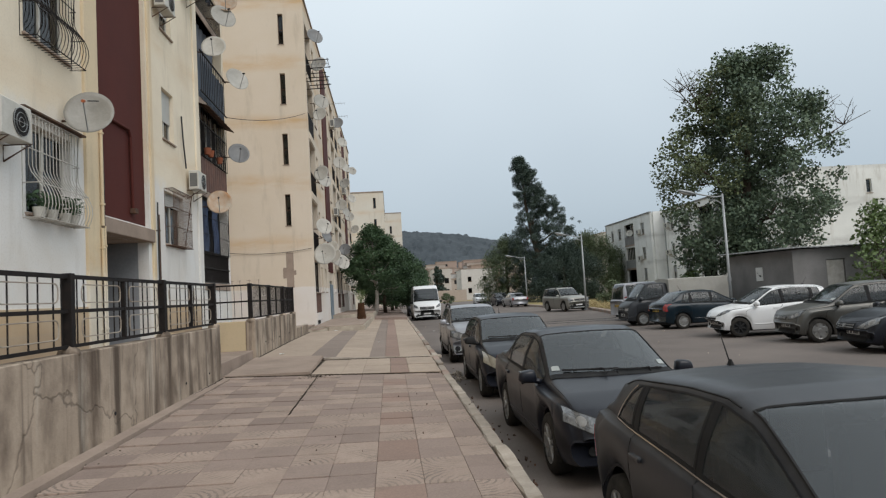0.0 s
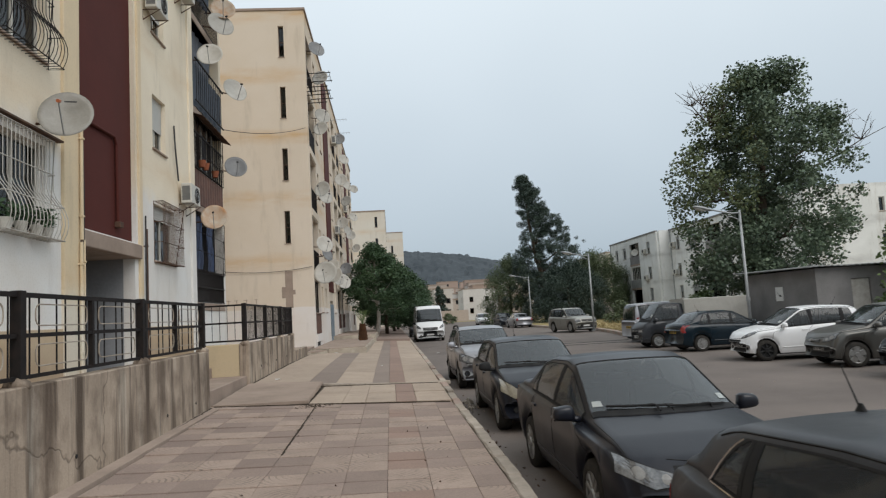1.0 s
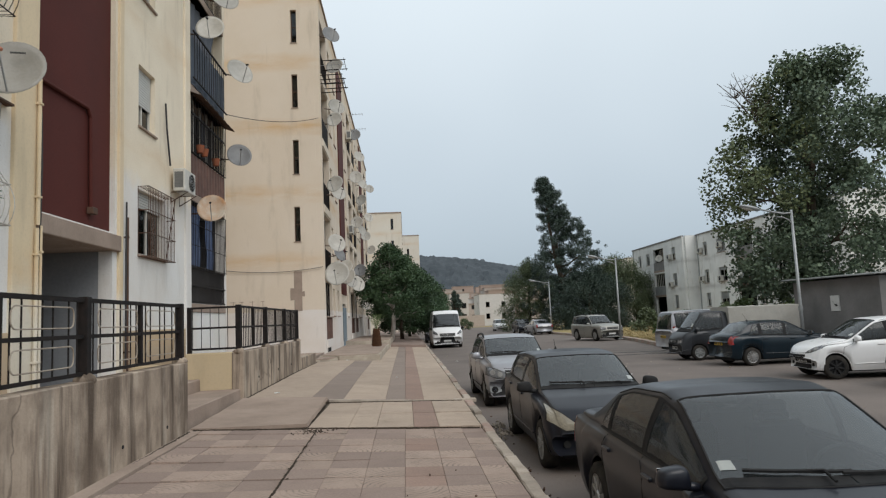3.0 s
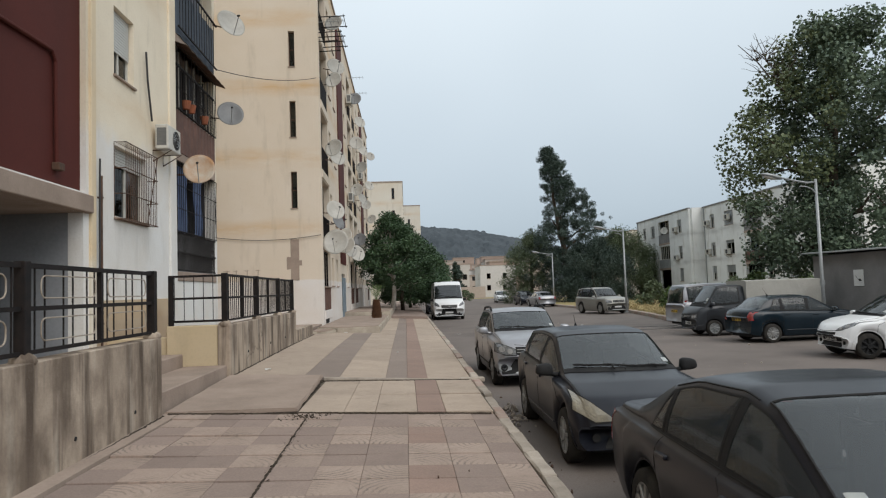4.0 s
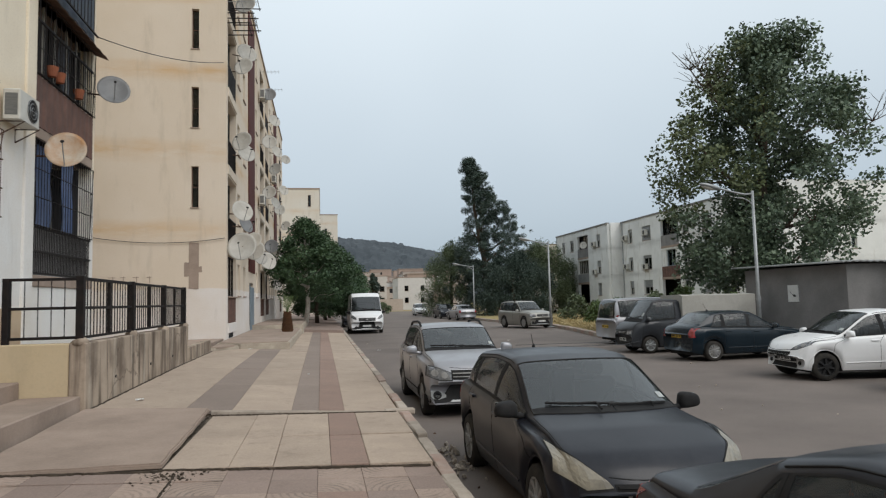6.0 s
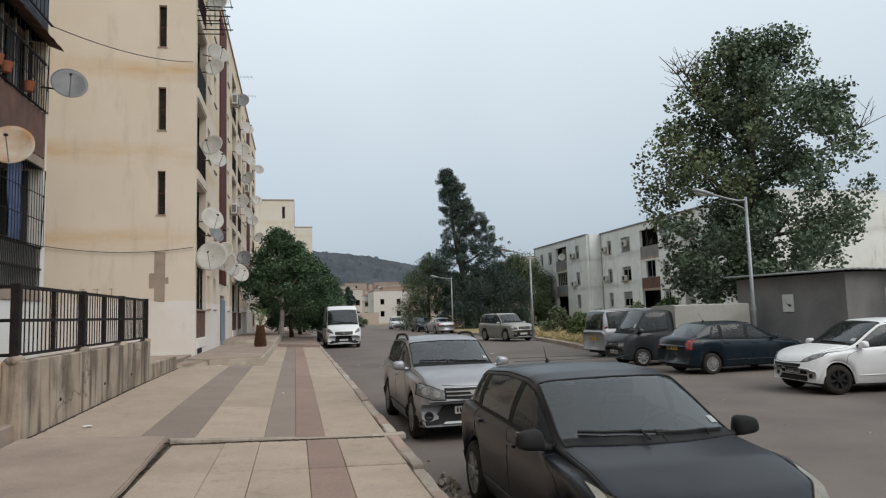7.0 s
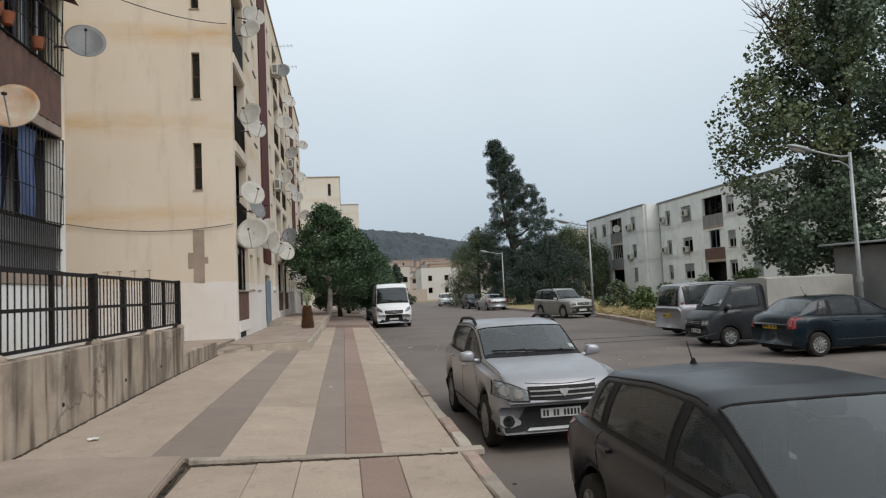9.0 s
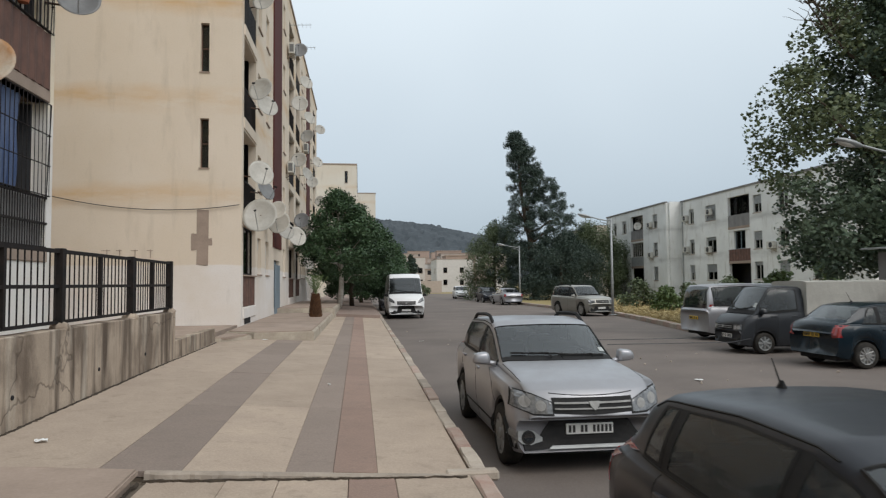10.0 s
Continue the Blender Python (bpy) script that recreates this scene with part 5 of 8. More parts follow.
class Shell:
    """A car's outer skin: cross-sections along its length, bowed in plan at the nose, the screens and the tail."""
    LOWS = (0, 0.06, 0.16, 0.3, 0.46, 0.62, 0.76, 0.88, 0.96, 1)
    UPS = (0, 0.05, 0.18, 0.32, 0.46, 0.6, 0.74, 0.86, 0.95, 1)
    FOOT, SCREEN = 10, 20   # first point of the side windows; first point of the roof and screens

    def __init__(self, s, step):
        L, W = s["L"], s["W"]
        self.s, self.L, self.half = s, L, W / 2
        self.G = s.get("G", (0.925, 0.86))
        ys = {*np.round(np.arange(-L / 2 + 0.1, L / 2 - 0.1, step), 4), -L / 2, -L / 2 + 0.015, -L / 2 + 0.05, L / 2, L / 2 - 0.015, L / 2 - 0.05, *s["ws"]}
        ys |= {round(a, 4) for a in s["rw"] if abs(a) < L / 2}
        for a in s["wheels"]:
            if abs(a) < 3:
                R = s["r"] + 0.055
                ys |= {round(a + R * math.sin(q), 4) for q in np.linspace(-math.pi / 2, math.pi / 2, 13)}
        ys = sorted(ys)
        keep = [ys[0]]
        for y in ys[1:]:
            if y - keep[-1] > 0.009:
                keep.append(y)
        self.ys = np.array(keep)
        ys = self.ys
        self.T = profile(s["top"], ys)
        self.B = np.minimum(profile(s["belt"], ys, 0.2), self.T - 0.05)
        f0, r0 = np.clip((ys - (L / 2 - 0.7)) / 0.7, 0, 1), np.clip((-ys - (L / 2 - 0.6)) / 0.6, 0, 1)
        self.w = self.half * (1 - 0.09 * f0 ** 2.2 - 0.07 * r0 ** 2.4)
        sill = np.full(len(ys), 0.21) + 0.04 * f0 ** 2 + 0.08 * r0 ** 2
        for yw in s["wheels"]:
            R = s["r"] + 0.055
            sill = np.where(np.abs(ys - yw) <= R + 1e-4, np.maximum(sill, s["r"] + np.sqrt(np.maximum(R * R - (ys - yw) ** 2, 0))), sill)
        ws1, rw0 = s["ws"][1], s["rw"][0]
        G = self.G[0] - (self.G[0] - self.G[1]) * eased(ys, -0.1, ws1) - 0.05 * eased(-ys, -rw0 - 0.9, -rw0)
        self.rings = []
        for i in range(len(ys)):
            T, B, w = self.T[i], self.B[i], self.w[i]
            g = T - B
            pts = []
            for f in self.LOWS:
                # a crease under the belt, a slight waist and a tucked sill
                out = 1 - 0.03 * abs((f - 0.6) / 0.5) ** 2.2 - 0.05 * (1 - f) ** 5 + 0.006 * math.exp(-((f - 0.74) / 0.07) ** 2) - 0.02 * eased(f, 0.9, 1.0)
                pts.append((w * out, sill[i] + (B - sill[i]) * f))
            xb = w * G[i]
            zb, zt = B + min(0.02, 0.12 * g), T - min(0.07, 0.45 * g)
            xt = xb - s["tumble"] * max(0, zt - zb)
            for q in self.UPS:
                pts.append((xb + (xt - xb) * q + 0.022 * math.sin(math.pi * q) * min(1, g / 0.3), zb + (zt - zb) * q))
            k = T - zt
            pts += [(xt - 0.028, T - 0.45 * k), (xt - 0.075, T - 0.2 * k), (xt * 0.72, T - 0.05 * k), (xt * 0.38, T + 0.006), (0, T + 0.010)]
            self.rings.append(pts)
        self.ring = np.array(self.rings)

    def bend(self, x, y, z):
        s, L, half = self.s, self.L, self.half
        a = min(1.0, abs(x) / half)
        B = float(np.interp(y, self.ys, self.B))
        up = float(eased(z, B - 0.12, B + 0.04))
        nose = s.get("bow_nose", 0.30) * float(np.clip((y - (L / 2 - 0.62)) / 0.62, 0, 1)) ** 1.4
        tail = s.get("bow_tail", 0.16) * float(np.clip((-y - (L / 2 - 0.5)) / 0.5, 0, 1)) ** 1.4
        ws0, ws1, rw0, rw1 = *s["ws"], *s["rw"]
        bow = s.get("bow", 0.34)
        front = bow * (0.55 * float(eased(y, ws0 - 0.6, ws0)) + 0.45 * float(eased(y, ws0, ws1))) * (1 - float(eased(y, ws1, L / 2 - 0.25)))
        back = s.get("bow_back", 0.20) * float(eased(-y, -rw1 - 0.5, -rw0)) * (1 - float(eased(-y, -rw0, L / 2)))
        return (x, y - nose * a ** 2.4 - front * up * a * a + tail * a ** 2.4 + back * up * a * a, z)

    def at(self, y, j, side, off=0.0):
        """A point of the skin at station y and section place j (0 at the sill), side 1 or -1, lifted by off."""
        def raw(yy, jj):
            j0 = min(int(jj), self.ring.shape[1] - 2)
            f = jj - j0
            p = [np.interp(yy, self.ys, self.ring[:, j0, c]) * (1 - f) + np.interp(yy, self.ys, self.ring[:, j0 + 1, c]) * f for c in (0, 1)]
            return Vector(self.bend(p[0], yy, p[1]))
        p = raw(y, j)
        if off:
            dy = raw(y + 0.02, j) - raw(y - 0.02, j)
            dj = raw(y, min(j + 0.4, self.ring.shape[1] - 1.01)) - raw(y, max(j - 0.4, 0))
            n = dy.cross(dj)
            if n.length > 1e-9:
                n.normalize()
                if n.x + n.z < 0:
                    n = -n
                p = p + n * off
        return Vector((p.x * side, p.y, p.z))

    def strip(self, low, high, side, off, n=14, m=6):
        """A patch of the skin between two lines of (y, j), as vertices and faces."""
        def along(line, s):
            k = min(int(s * (len(line) - 1)), len(line) - 2)
            f = s * (len(line) - 1) - k
            return [a * (1 - f) + b * f for a, b in zip(line[k], line[k + 1])]
        verts = []
        for q in range(m + 1):
            for i in range(n + 1):
                a, b = along(low, i / n), along(high, i / n)
                verts.append(self.at(a[0] + (b[0] - a[0]) * q / m, a[1] + (b[1] - a[1]) * q / m, side, off))
        return verts, [(q * (n + 1) + i, q * (n + 1) + i + 1, (q + 1) * (n + 1) + i + 1, (q + 1) * (n + 1) + i) for q in range(m) for i in range(n)]


def resample(line, n):
    t = np.linspace(0, len(line) - 1, n + 1)
    return [tuple(np.interp(t, range(len(line)), [p[c] for p in line])[k] for c in range(len(line[0]))) for k in range(n + 1)]


def front_patch(bvh, low, high, material, parent, name, end=1, off=0.006, n=12, m=4, thick=0.02, label=""):
    """A piece lying on the nose or the tail, between two lines of (x, z) seen from the front."""
    low, high = resample(low, n), resample(high, n)
    verts, faces, top = [], [], {}
    for q in range(m + 1):
        for i in range(n + 1):
            x, z = (low[i][c] + (high[i][c] - low[i][c]) * q / m for c in (0, 1))
            hit, nor, _, _ = bvh.ray_cast(Vector((x, end * 5, z)), Vector((0, -end, 0)))
            if hit is None:
                continue
            if nor.y * end < 0:
                nor = -nor
            top[i, q] = len(verts)
            verts += [hit + nor * off, hit - nor * thick]
    quads = {(i, q) for i in range(n) for q in range(m) if all(k in top for k in ((i, q), (i + 1, q), (i + 1, q + 1), (i, q + 1)))}
    for i, q in quads:
        faces.append((top[i, q], top[i + 1, q], top[i + 1, q + 1], top[i, q + 1]))
        for (a, b), d in ((((i, q), (i + 1, q)), (i, q - 1)), (((i + 1, q), (i + 1, q + 1)), (i + 1, q)), (((i + 1, q + 1), (i, q + 1)), (i, q + 1)), (((i, q + 1), (i, q)), (i - 1, q))):
            if d not in quads:
                faces.append((top[a], top[a] + 1, top[b] + 1, top[b]))
    return mesh(name, verts, faces, material, parent, label, smooth=False)


def car(name, kind, m, paint, label, step=0.06, hub=ALLOY, spokes=10, lens=LENS, plate=PLATE, rear_plate=PLATE, cladding=False, rails=False, antenna=None, whip=0.24, chrome_line=False, wipers=True, grille=(0.64, 0.40, 0.10), fine=True, mirror=None, slat_m=HUBCAP, slat_n=2, stickers=(-1,), category="car"):
    s = CARS[kind]
    L, W = s["L"], s["W"]
    half = W / 2
    root = thing(name, m, label, category)
    sh = Shell(s, step)
    ys, T, B = sh.ys, sh.T, sh.B
    n = len(sh.rings[0])
    FOOT, SCREEN = sh.FOOT, sh.SCREEN
    verts = [Vector(sh.bend(x * sg, y, z)) for y, r in zip(ys, sh.rings) for sg in (1, -1) for x, z in r]

    def vid(i, side, j):
        return (2 * i + (side if j < n - 1 else 0)) * n + j
    # side windows in the skin's own coordinates: foot and head ends
    top_j, low_j = SCREEN - 1.25, FOOT + 0.9
    panes = [(a[0], a[1], a[2] if len(a) > 2 else a[0], a[3] if len(a) > 2 else a[1]) for a in s["sw"]]

    def in_pane(y, j):
        f = (j - low_j) / (top_j - low_j)
        return -0.001 <= f <= 1.001 and any(a + (at - a) * f - 0.001 <= y <= b + (bt - b) * f + 0.001 for a, b, at, bt in panes)
    groups = {"body": [], "windscreen": [], "rear_window": []}
    for i in range(len(ys) - 1):
        ym = (ys[i] + ys[i + 1]) / 2
        for j in range(n - 1):
            key = "body"
            if j >= SCREEN and s["ws"][0] < ym < s["ws"][1]:
                key = "windscreen"
            elif j >= SCREEN and s["rw"][0] < ym < s["rw"][1]:
                key = "rear_window"
            elif all(in_pane(y, k) for y in (ys[i], ys[i + 1]) for k in (j, j + 1)):
                continue
            for side in (0, 1):
                quad = (vid(i, side, j), vid(i + 1, side, j), vid(i + 1, side, j + 1), vid(i, side, j + 1))
                groups[key].append(quad if side == 0 else quad[::-1])
    for end, i in ((0, 0), (1, len(ys) - 1)):
        for j in range(n - 1):
            quad = list(dict.fromkeys([vid(i, 0, j), vid(i, 0, j + 1), vid(i, 1, j + 1), vid(i, 1, j)]))
            groups["body"].append(tuple(quad if end else quad[::-1]))
    bvh = BVHTree.FromPolygons(verts, [f for fs in groups.values() for f in fs])
    for key, fs in groups.items():
        if fs:
            used = sorted({v for f in fs for v in f})
            back = {v: k for k, v in enumerate(used)}
            mesh(key, [verts[v] for v in used], [tuple(back[v] for v in f) for f in fs], paint if key == "body" else CAR_GLASS, root, smooth=True)

    def line(pts, r, material, nm, parent=None):
        return part(nm, bar(pts, r, 5), material, parent or root)
    nn = 12 if fine else 6
    for side in (1, -1):
        for k, (a, b, at, bt) in enumerate(panes):
            v_, f_ = sh.strip([(a, low_j), (b, low_j)], [(at, top_j), (bt, top_j)], side, 0.003, nn, 6)
            win = mesh("side_window", v_, f_, SIDE_GLASS, root, smooth=True)
            e, de = 0.035, 0.55
            o = [(a, low_j), (b, low_j), (bt, top_j), (at, top_j)]
            c = [(a + e, low_j + de), (b - e, low_j + de), (bt - e, top_j - de), (at + e, top_j - de)]
            vs, fs = [], []
            for q in range(4):
                v_, f_ = sh.strip([o[q], o[(q + 1) % 4]], [c[q], c[(q + 1) % 4]], side, 0.007, nn, 1)
                fs += [tuple(x + len(vs) for x in f) for f in f_]
                vs += v_
            mesh("window_seal", vs, fs, TRIM, win)
            if k + 1 < len(panes):
                a2, _, at2, _ = panes[k + 1]
                v_, f_ = sh.strip([(b, low_j), (a2, low_j)], [(bt, top_j), (at2, top_j)], side, 0.005, 2, 6)
                mesh("pillar", v_, f_, TRIM, root)
        if fine:
            y0, y1 = panes[0][0], panes[-1][1]
            line([sh.at(y, low_j - 0.25, side, 0.004) for y in np.linspace(y0, y1 - 0.02, 16)], 0.008, CHROME if chrome_line else TRIM, "chrome_strip" if chrome_line else "waist_seal")
            if chrome_line:
                line([sh.at(y0 + (panes[0][2] - y0) * q - 0.012, low_j + (top_j - low_j) * q, side, 0.004) for q in np.linspace(-0.03, 0.95, 8)], 0.008, CHROME, "chrome_strip")
            # gaps round the bonnet and the roof gutter
            line([sh.at(y, SCREEN - 0.6, side, 0.0) for y in np.linspace(s["ws"][1] + 0.05, L / 2 - 0.33, 10)], 0.004, TRIM, "panel_gap")
            line([sh.at(y, SCREEN - 0.4, side, 0.001) for y in np.linspace(s["ws"][0] - 0.1, s["rw"][1] + 0.05, 12)], 0.006, TRIM, "roof_gutter")
            line([sh.at(y, SCREEN, side, 0.002) for y in np.linspace(s["ws"][0], s["ws"][1], 12)], 0.009, TRIM, "windscreen_seal")
    if fine:
        for y in s["ws"]:
            line([sh.at(y, j, 1, 0.002) for j in np.linspace(SCREEN, n - 1.02, 8)] + [sh.at(y, j, -1, 0.002) for j in np.linspace(n - 1.02, SCREEN, 8)], 0.008, TRIM, "windscreen_seal")
    # dark underbody and cabin
    part("underbody", boxed(-half + 0.26, half - 0.26, -L / 2 + 0.25, L / 2 - 0.42, 0.17, 0.60), TRIM, root)
    for yw in s["wheels"]:
        if abs(yw) < L / 2:
            part("wheel_well", boxed(-half + 0.2, half - 0.2, yw - s["r"] - 0.05, yw + s["r"] + 0.05, 0.2, s["r"] * 2.1), DARK, root)
    bm = bmesh.new()
    zc = B[len(B) // 2]
    y_front, y_back = s["ws"][1] - 0.2, panes[0][0]
    block(bm, -half + 0.16, half - 0.16, y_back, y_front, 0.6, 0.66)
    block(bm, -half + 0.2, half - 0.2, y_front - 0.5, y_front - 0.12, 0.66, zc - 0.02, 0.05)
    for x in (-0.36, 0.36):
        for y in ((-0.25, -1.05) if kind != "truck_cab" else (-0.5,)):
            if y > y_back - 0.1:
                block(bm, x - 0.23, x + 0.23, y - 0.1, y + 0.05, 0.62, zc + 0.2, 0.04)
                block(bm, x - 0.12, x + 0.12, y - 0.1, y - 0.01, zc + 0.22, zc + 0.36, 0.03)
    part("cabin", bm, CABIN, root)
    if fine:
        bm = bmesh.new()
        pts = [(-0.36 + 0.18 * math.cos(a), y_front - 0.56 + 0.05 * math.sin(a), zc - 0.02 + 0.17 * math.sin(a)) for a in np.linspace(0, 2 * math.pi, 19)]
        tube(bm, pts, 0.016, 6)
        block(bm, -0.42, -0.30, y_front - 0.59, y_front - 0.53, zc - 0.10, zc + 0.02, 0.02)
        part("steering_wheel", bm, CABIN, root)
        zr = float(np.interp(s["ws"][0] + 0.16, ys, T)) - 0.08
        part("rear_view_mirror", boxed(-0.11, 0.11, s["ws"][0] + 0.10, s["ws"][0] + 0.13, zr - 0.035, zr + 0.03, 0.012), TRIM, root)
    # wheels and arch lips
    tyre, rim = wheel_meshes(s["r"], 0.2, spokes, hub)
    for yw in s["wheels"]:
        if abs(yw) > L / 2:
            continue
        for sg in (1, -1):
            wh = new("wheel", tyre)
            wh.parent = root
            wh.matrix_basis = pose(sg * (half - 0.125), yw, s["r"], 0, 0, 0 if sg > 0 else 180)
            rr = new("rim", rim)
            rr.parent = wh
            pts = []
            for q in np.linspace(-8, 188, 20 if fine else 9):
                R = s["r"] + 0.062
                y, z = yw + R * math.cos(radians(q)), s["r"] + R * math.sin(radians(q))
                hit = bvh.ray_cast(Vector((sg * 3, y, z + 0.004)), Vector((-sg, 0, 0)))[0]
                if hit is not None and abs(hit.x) > half * 0.8:
                    pts.append(Vector((hit.x, y, z)))
            if len(pts) > 3:
                line(pts, 0.028 if cladding else 0.012, TRIM if cladding else paint, "wheel_arch")
    # front: lamps, grille, plate
    nose = s.get("nose", 0.0)
    lo_, hi_ = s.get("lamp", (((0.45, 0.64), (0.60, 0.65), (0.74, 0.72)), ((0.47, 0.71), (0.60, 0.79), (0.72, 0.85))))
    for sg in (1, -1):
        lo, hi = [(sg * x, z + nose) for x, z in lo_], [(sg * x, z + nose) for x, z in hi_]
        hl = front_patch(bvh, lo, hi, lens, root, "headlight", n=14, m=6, off=0.008)
        if fine:
            cx, cz = sum(p[0] for p in lo + hi) / 6, sum(p[1] for p in lo + hi) / 6
            grow = lambda p: (p[0] + (p[0] - cx) * 0.07, p[1] + (p[1] - cz) * 0.16)
            front_patch(bvh, [grow(p) for p in lo], [grow(p) for p in hi], TRIM, hl, "lamp_surround", n=14, m=6, off=0.004)
        if fine:
            for k, f in enumerate((0.32, 0.70)):
                a, b = resample(lo, 20)[int(20 * f)], resample(hi, 20)[int(20 * f)]
                cx, cz, r = (a[0] + b[0]) / 2, (a[1] + b[1]) / 2, 0.34 * (b[1] - a[1])
                arc = np.linspace(0, math.pi, 7)
                front_patch(bvh, [(cx - r * math.cos(q), cz - r * math.sin(q)) for q in arc], [(cx - r * math.cos(q), cz + r * math.sin(q)) for q in arc], HUBCAP if lens is LENS else LENS_OLD, hl, "reflector", n=8, m=4, off=0.009)
        fx, fz, fr = (0.645, 0.40, 0.072) if cladding else (0.58, 0.37, 0.045)
        arc = np.linspace(0, math.pi, 9)
        if cladding and fine:
            front_patch(bvh, [(sg * 0.50, 0.36), (sg * 0.62, 0.325), (sg * 0.80, 0.35)], [(sg * 0.50, 0.40), (sg * 0.60, 0.47), (sg * 0.80, 0.47)], GREY_METAL, root, "lamp_bezel", off=0.018, n=8)
        fl = front_patch(bvh, [(sg * fx - fr * math.cos(q), fz - fr * math.sin(q)) for q in arc], [(sg * fx - fr * math.cos(q), fz + fr * math.sin(q)) for q in arc], TRIM, root, "fog_lamp", off=0.022, n=8)
        if cladding and fine:
            r = fr * 0.62
            front_patch(bvh, [(sg * fx - r * math.cos(q), fz - r * math.sin(q)) for q in arc], [(sg * fx - r * math.cos(q), fz + r * math.sin(q)) for q in arc], CHROME, fl, "reflector", off=0.026, n=8)
    gz, gw, gh = grille
    gr = front_patch(bvh, [(-gw, gz - gh * 0.42), (0, gz - gh / 2), (gw, gz - gh * 0.42)], [(-gw * 1.03, gz + gh / 2), (0, gz + gh / 2), (gw * 1.03, gz + gh / 2)], TRIM, root, "grille", n=14, off=0.008)
    for k in range(slat_n):
        z = gz - gh / 2 + gh * (k + 1) / (slat_n + 1)
        front_patch(bvh, [(-gw * 0.97, z - 0.007), (gw * 0.97, z - 0.007)], [(-gw * 0.97, z + 0.007), (gw * 0.97, z + 0.007)], slat_m, gr, "slat", n=14, m=1, off=0.022)
    front_patch(bvh, [(-0.04, gz - 0.005), (0, gz - 0.045), (0.04, gz - 0.005)], [(-0.055, gz + 0.036), (0, gz + 0.036), (0.055, gz + 0.036)], HUBCAP, root, "badge", n=4, m=2, off=0.03)
    if cladding:
        z1 = 0.74 if kind == "panel_van" else 0.56
        front_patch(bvh, [(-half * 0.97, 0.245), (half * 0.97, 0.245)], [(-half * 0.97, 0.36), (-0.52, 0.42), (-0.42, z1), (0.42, z1), (0.52, 0.42), (half * 0.97, 0.36)], TRIM, root, "bumper_cladding", n=25, m=5, off=0.012)
        front_patch(bvh, [(-0.44, 0.275), (0.44, 0.275)], [(-0.40, 0.31), (0.40, 0.31)], GREY_METAL, root, "skid_plate", n=10, m=2, off=0.03)
    else:
        front_patch(bvh, [(-0.50, 0.26), (0.50, 0.26)], [(-0.44, 0.37), (0.44, 0.37)], TRIM, root, "lower_intake", n=10, m=3, off=0.007)
    if fine:
        # the gap between bonnet and bumper
        zs = gz + gh / 2 + 0.02
        pts = [bvh.ray_cast(Vector((x, 5, zs + 0.02 * (abs(x) / 0.4) ** 2)), Vector((0, -1, 0)))[0] for x in np.linspace(-0.44, 0.44, 12)]
        line([p for p in pts if p is not None], 0.005, TRIM, "panel_gap")
    for end, pm, pz in ((1, plate, 0.475 if cladding else 0.46), (-1, rear_plate, 0.72 if kind != "saloon" else 0.8)):
        hit = bvh.ray_cast(Vector((0, end * 4, pz)), Vector((0, -end, 0)))[0]
        if hit is None:
            continue
        y = hit.y + end * 0.022
        pl = part("number_plate", boxed(-0.25, 0.25, y - 0.012, y + 0.012, pz - 0.054, pz + 0.054, 0.004), pm, root)
        if fine:
            for k in range(11):
                if k not in (5, 8):
                    part("character", boxed(-0.232 + k * 0.043, -0.205 + k * 0.043, y + end * 0.012 - 0.003, y + end * 0.012 + 0.003, pz - 0.036, pz + 0.036), INK, pl)
    # rear lamps and tailgate gap
    rz = float(np.interp(-L / 2 + 0.08, ys, T))
    for sg in (1, -1) if kind != "truck_cab" else ():
        tall = kind in ("people_carrier", "off_roader")
        z0, z1 = (rz - 0.45, rz + 0.38) if tall else (rz - 0.42, rz - 0.16) if kind == "round_hatch" else (rz - 0.30, rz - 0.02)
        inner = 0.16 if tall else 0.22
        front_patch(bvh, [(sg * (half - inner), z0), (sg * (half - 0.035), z0 + 0.02)], [(sg * (half - inner + 0.05), z1), (sg * (half - 0.05), z1)], LENS_RED, root, "tail_light", end=-1, n=10, m=5)
    # sides: door gaps, handles, mirrors
    seams = [panes[-1][1] + 0.04] + [(a[1] + b[0]) / 2 for a, b in zip(panes[-2:], panes[-1:])] + [panes[max(0, len(panes) - 2)][0] - 0.02]
    for sg in (1, -1):
        for k, y in enumerate(seams):
            line([sh.at(y - (0.10 * max(0, 0.35 - q) if k == 2 else 0), 1.2 + (FOOT - 1.4) * q, sg, 0.0) for q in np.linspace(0, 1, 9)], 0.0045, TRIM, "door_gap")
        for y in seams[1:]:
            p = sh.at(y + 0.13, 7.0, sg)
            part("door_handle", boxed(p.x - 0.02, p.x + 0.024, p.y - 0.09, p.y + 0.09, p.z - 0.016, p.z + 0.016, 0.008), paint, root)
        if fine and kind != "panel_van":
            line([sh.at(y, 2.6, sg, 0.004) for y in np.linspace(s["wheels"][0] + 0.45, s["wheels"][1] - 0.45, 8)], 0.012, TRIM if cladding else paint, "side_moulding")
        base = sh.at(panes[-1][1] - 0.06, FOOT + 0.6, sg)
        mx, ym, zm = sg * (half + 0.055), base.y + 0.0, base.z + 0.075
        bm = bmesh.new()
        bmesh.ops.create_uvsphere(bm, u_segments=16, v_segments=10, radius=1)
        for v in bm.verts:
            u = [math.copysign(min(1, abs(q)) ** 0.6, q) for q in v.co]
            v.co = (mx + u[0] * (0.105 - 0.012 * u[2]), max(ym + u[1] * 0.075, ym - 0.03), zm + u[2] * (0.072 - 0.012 * sg * u[0]))
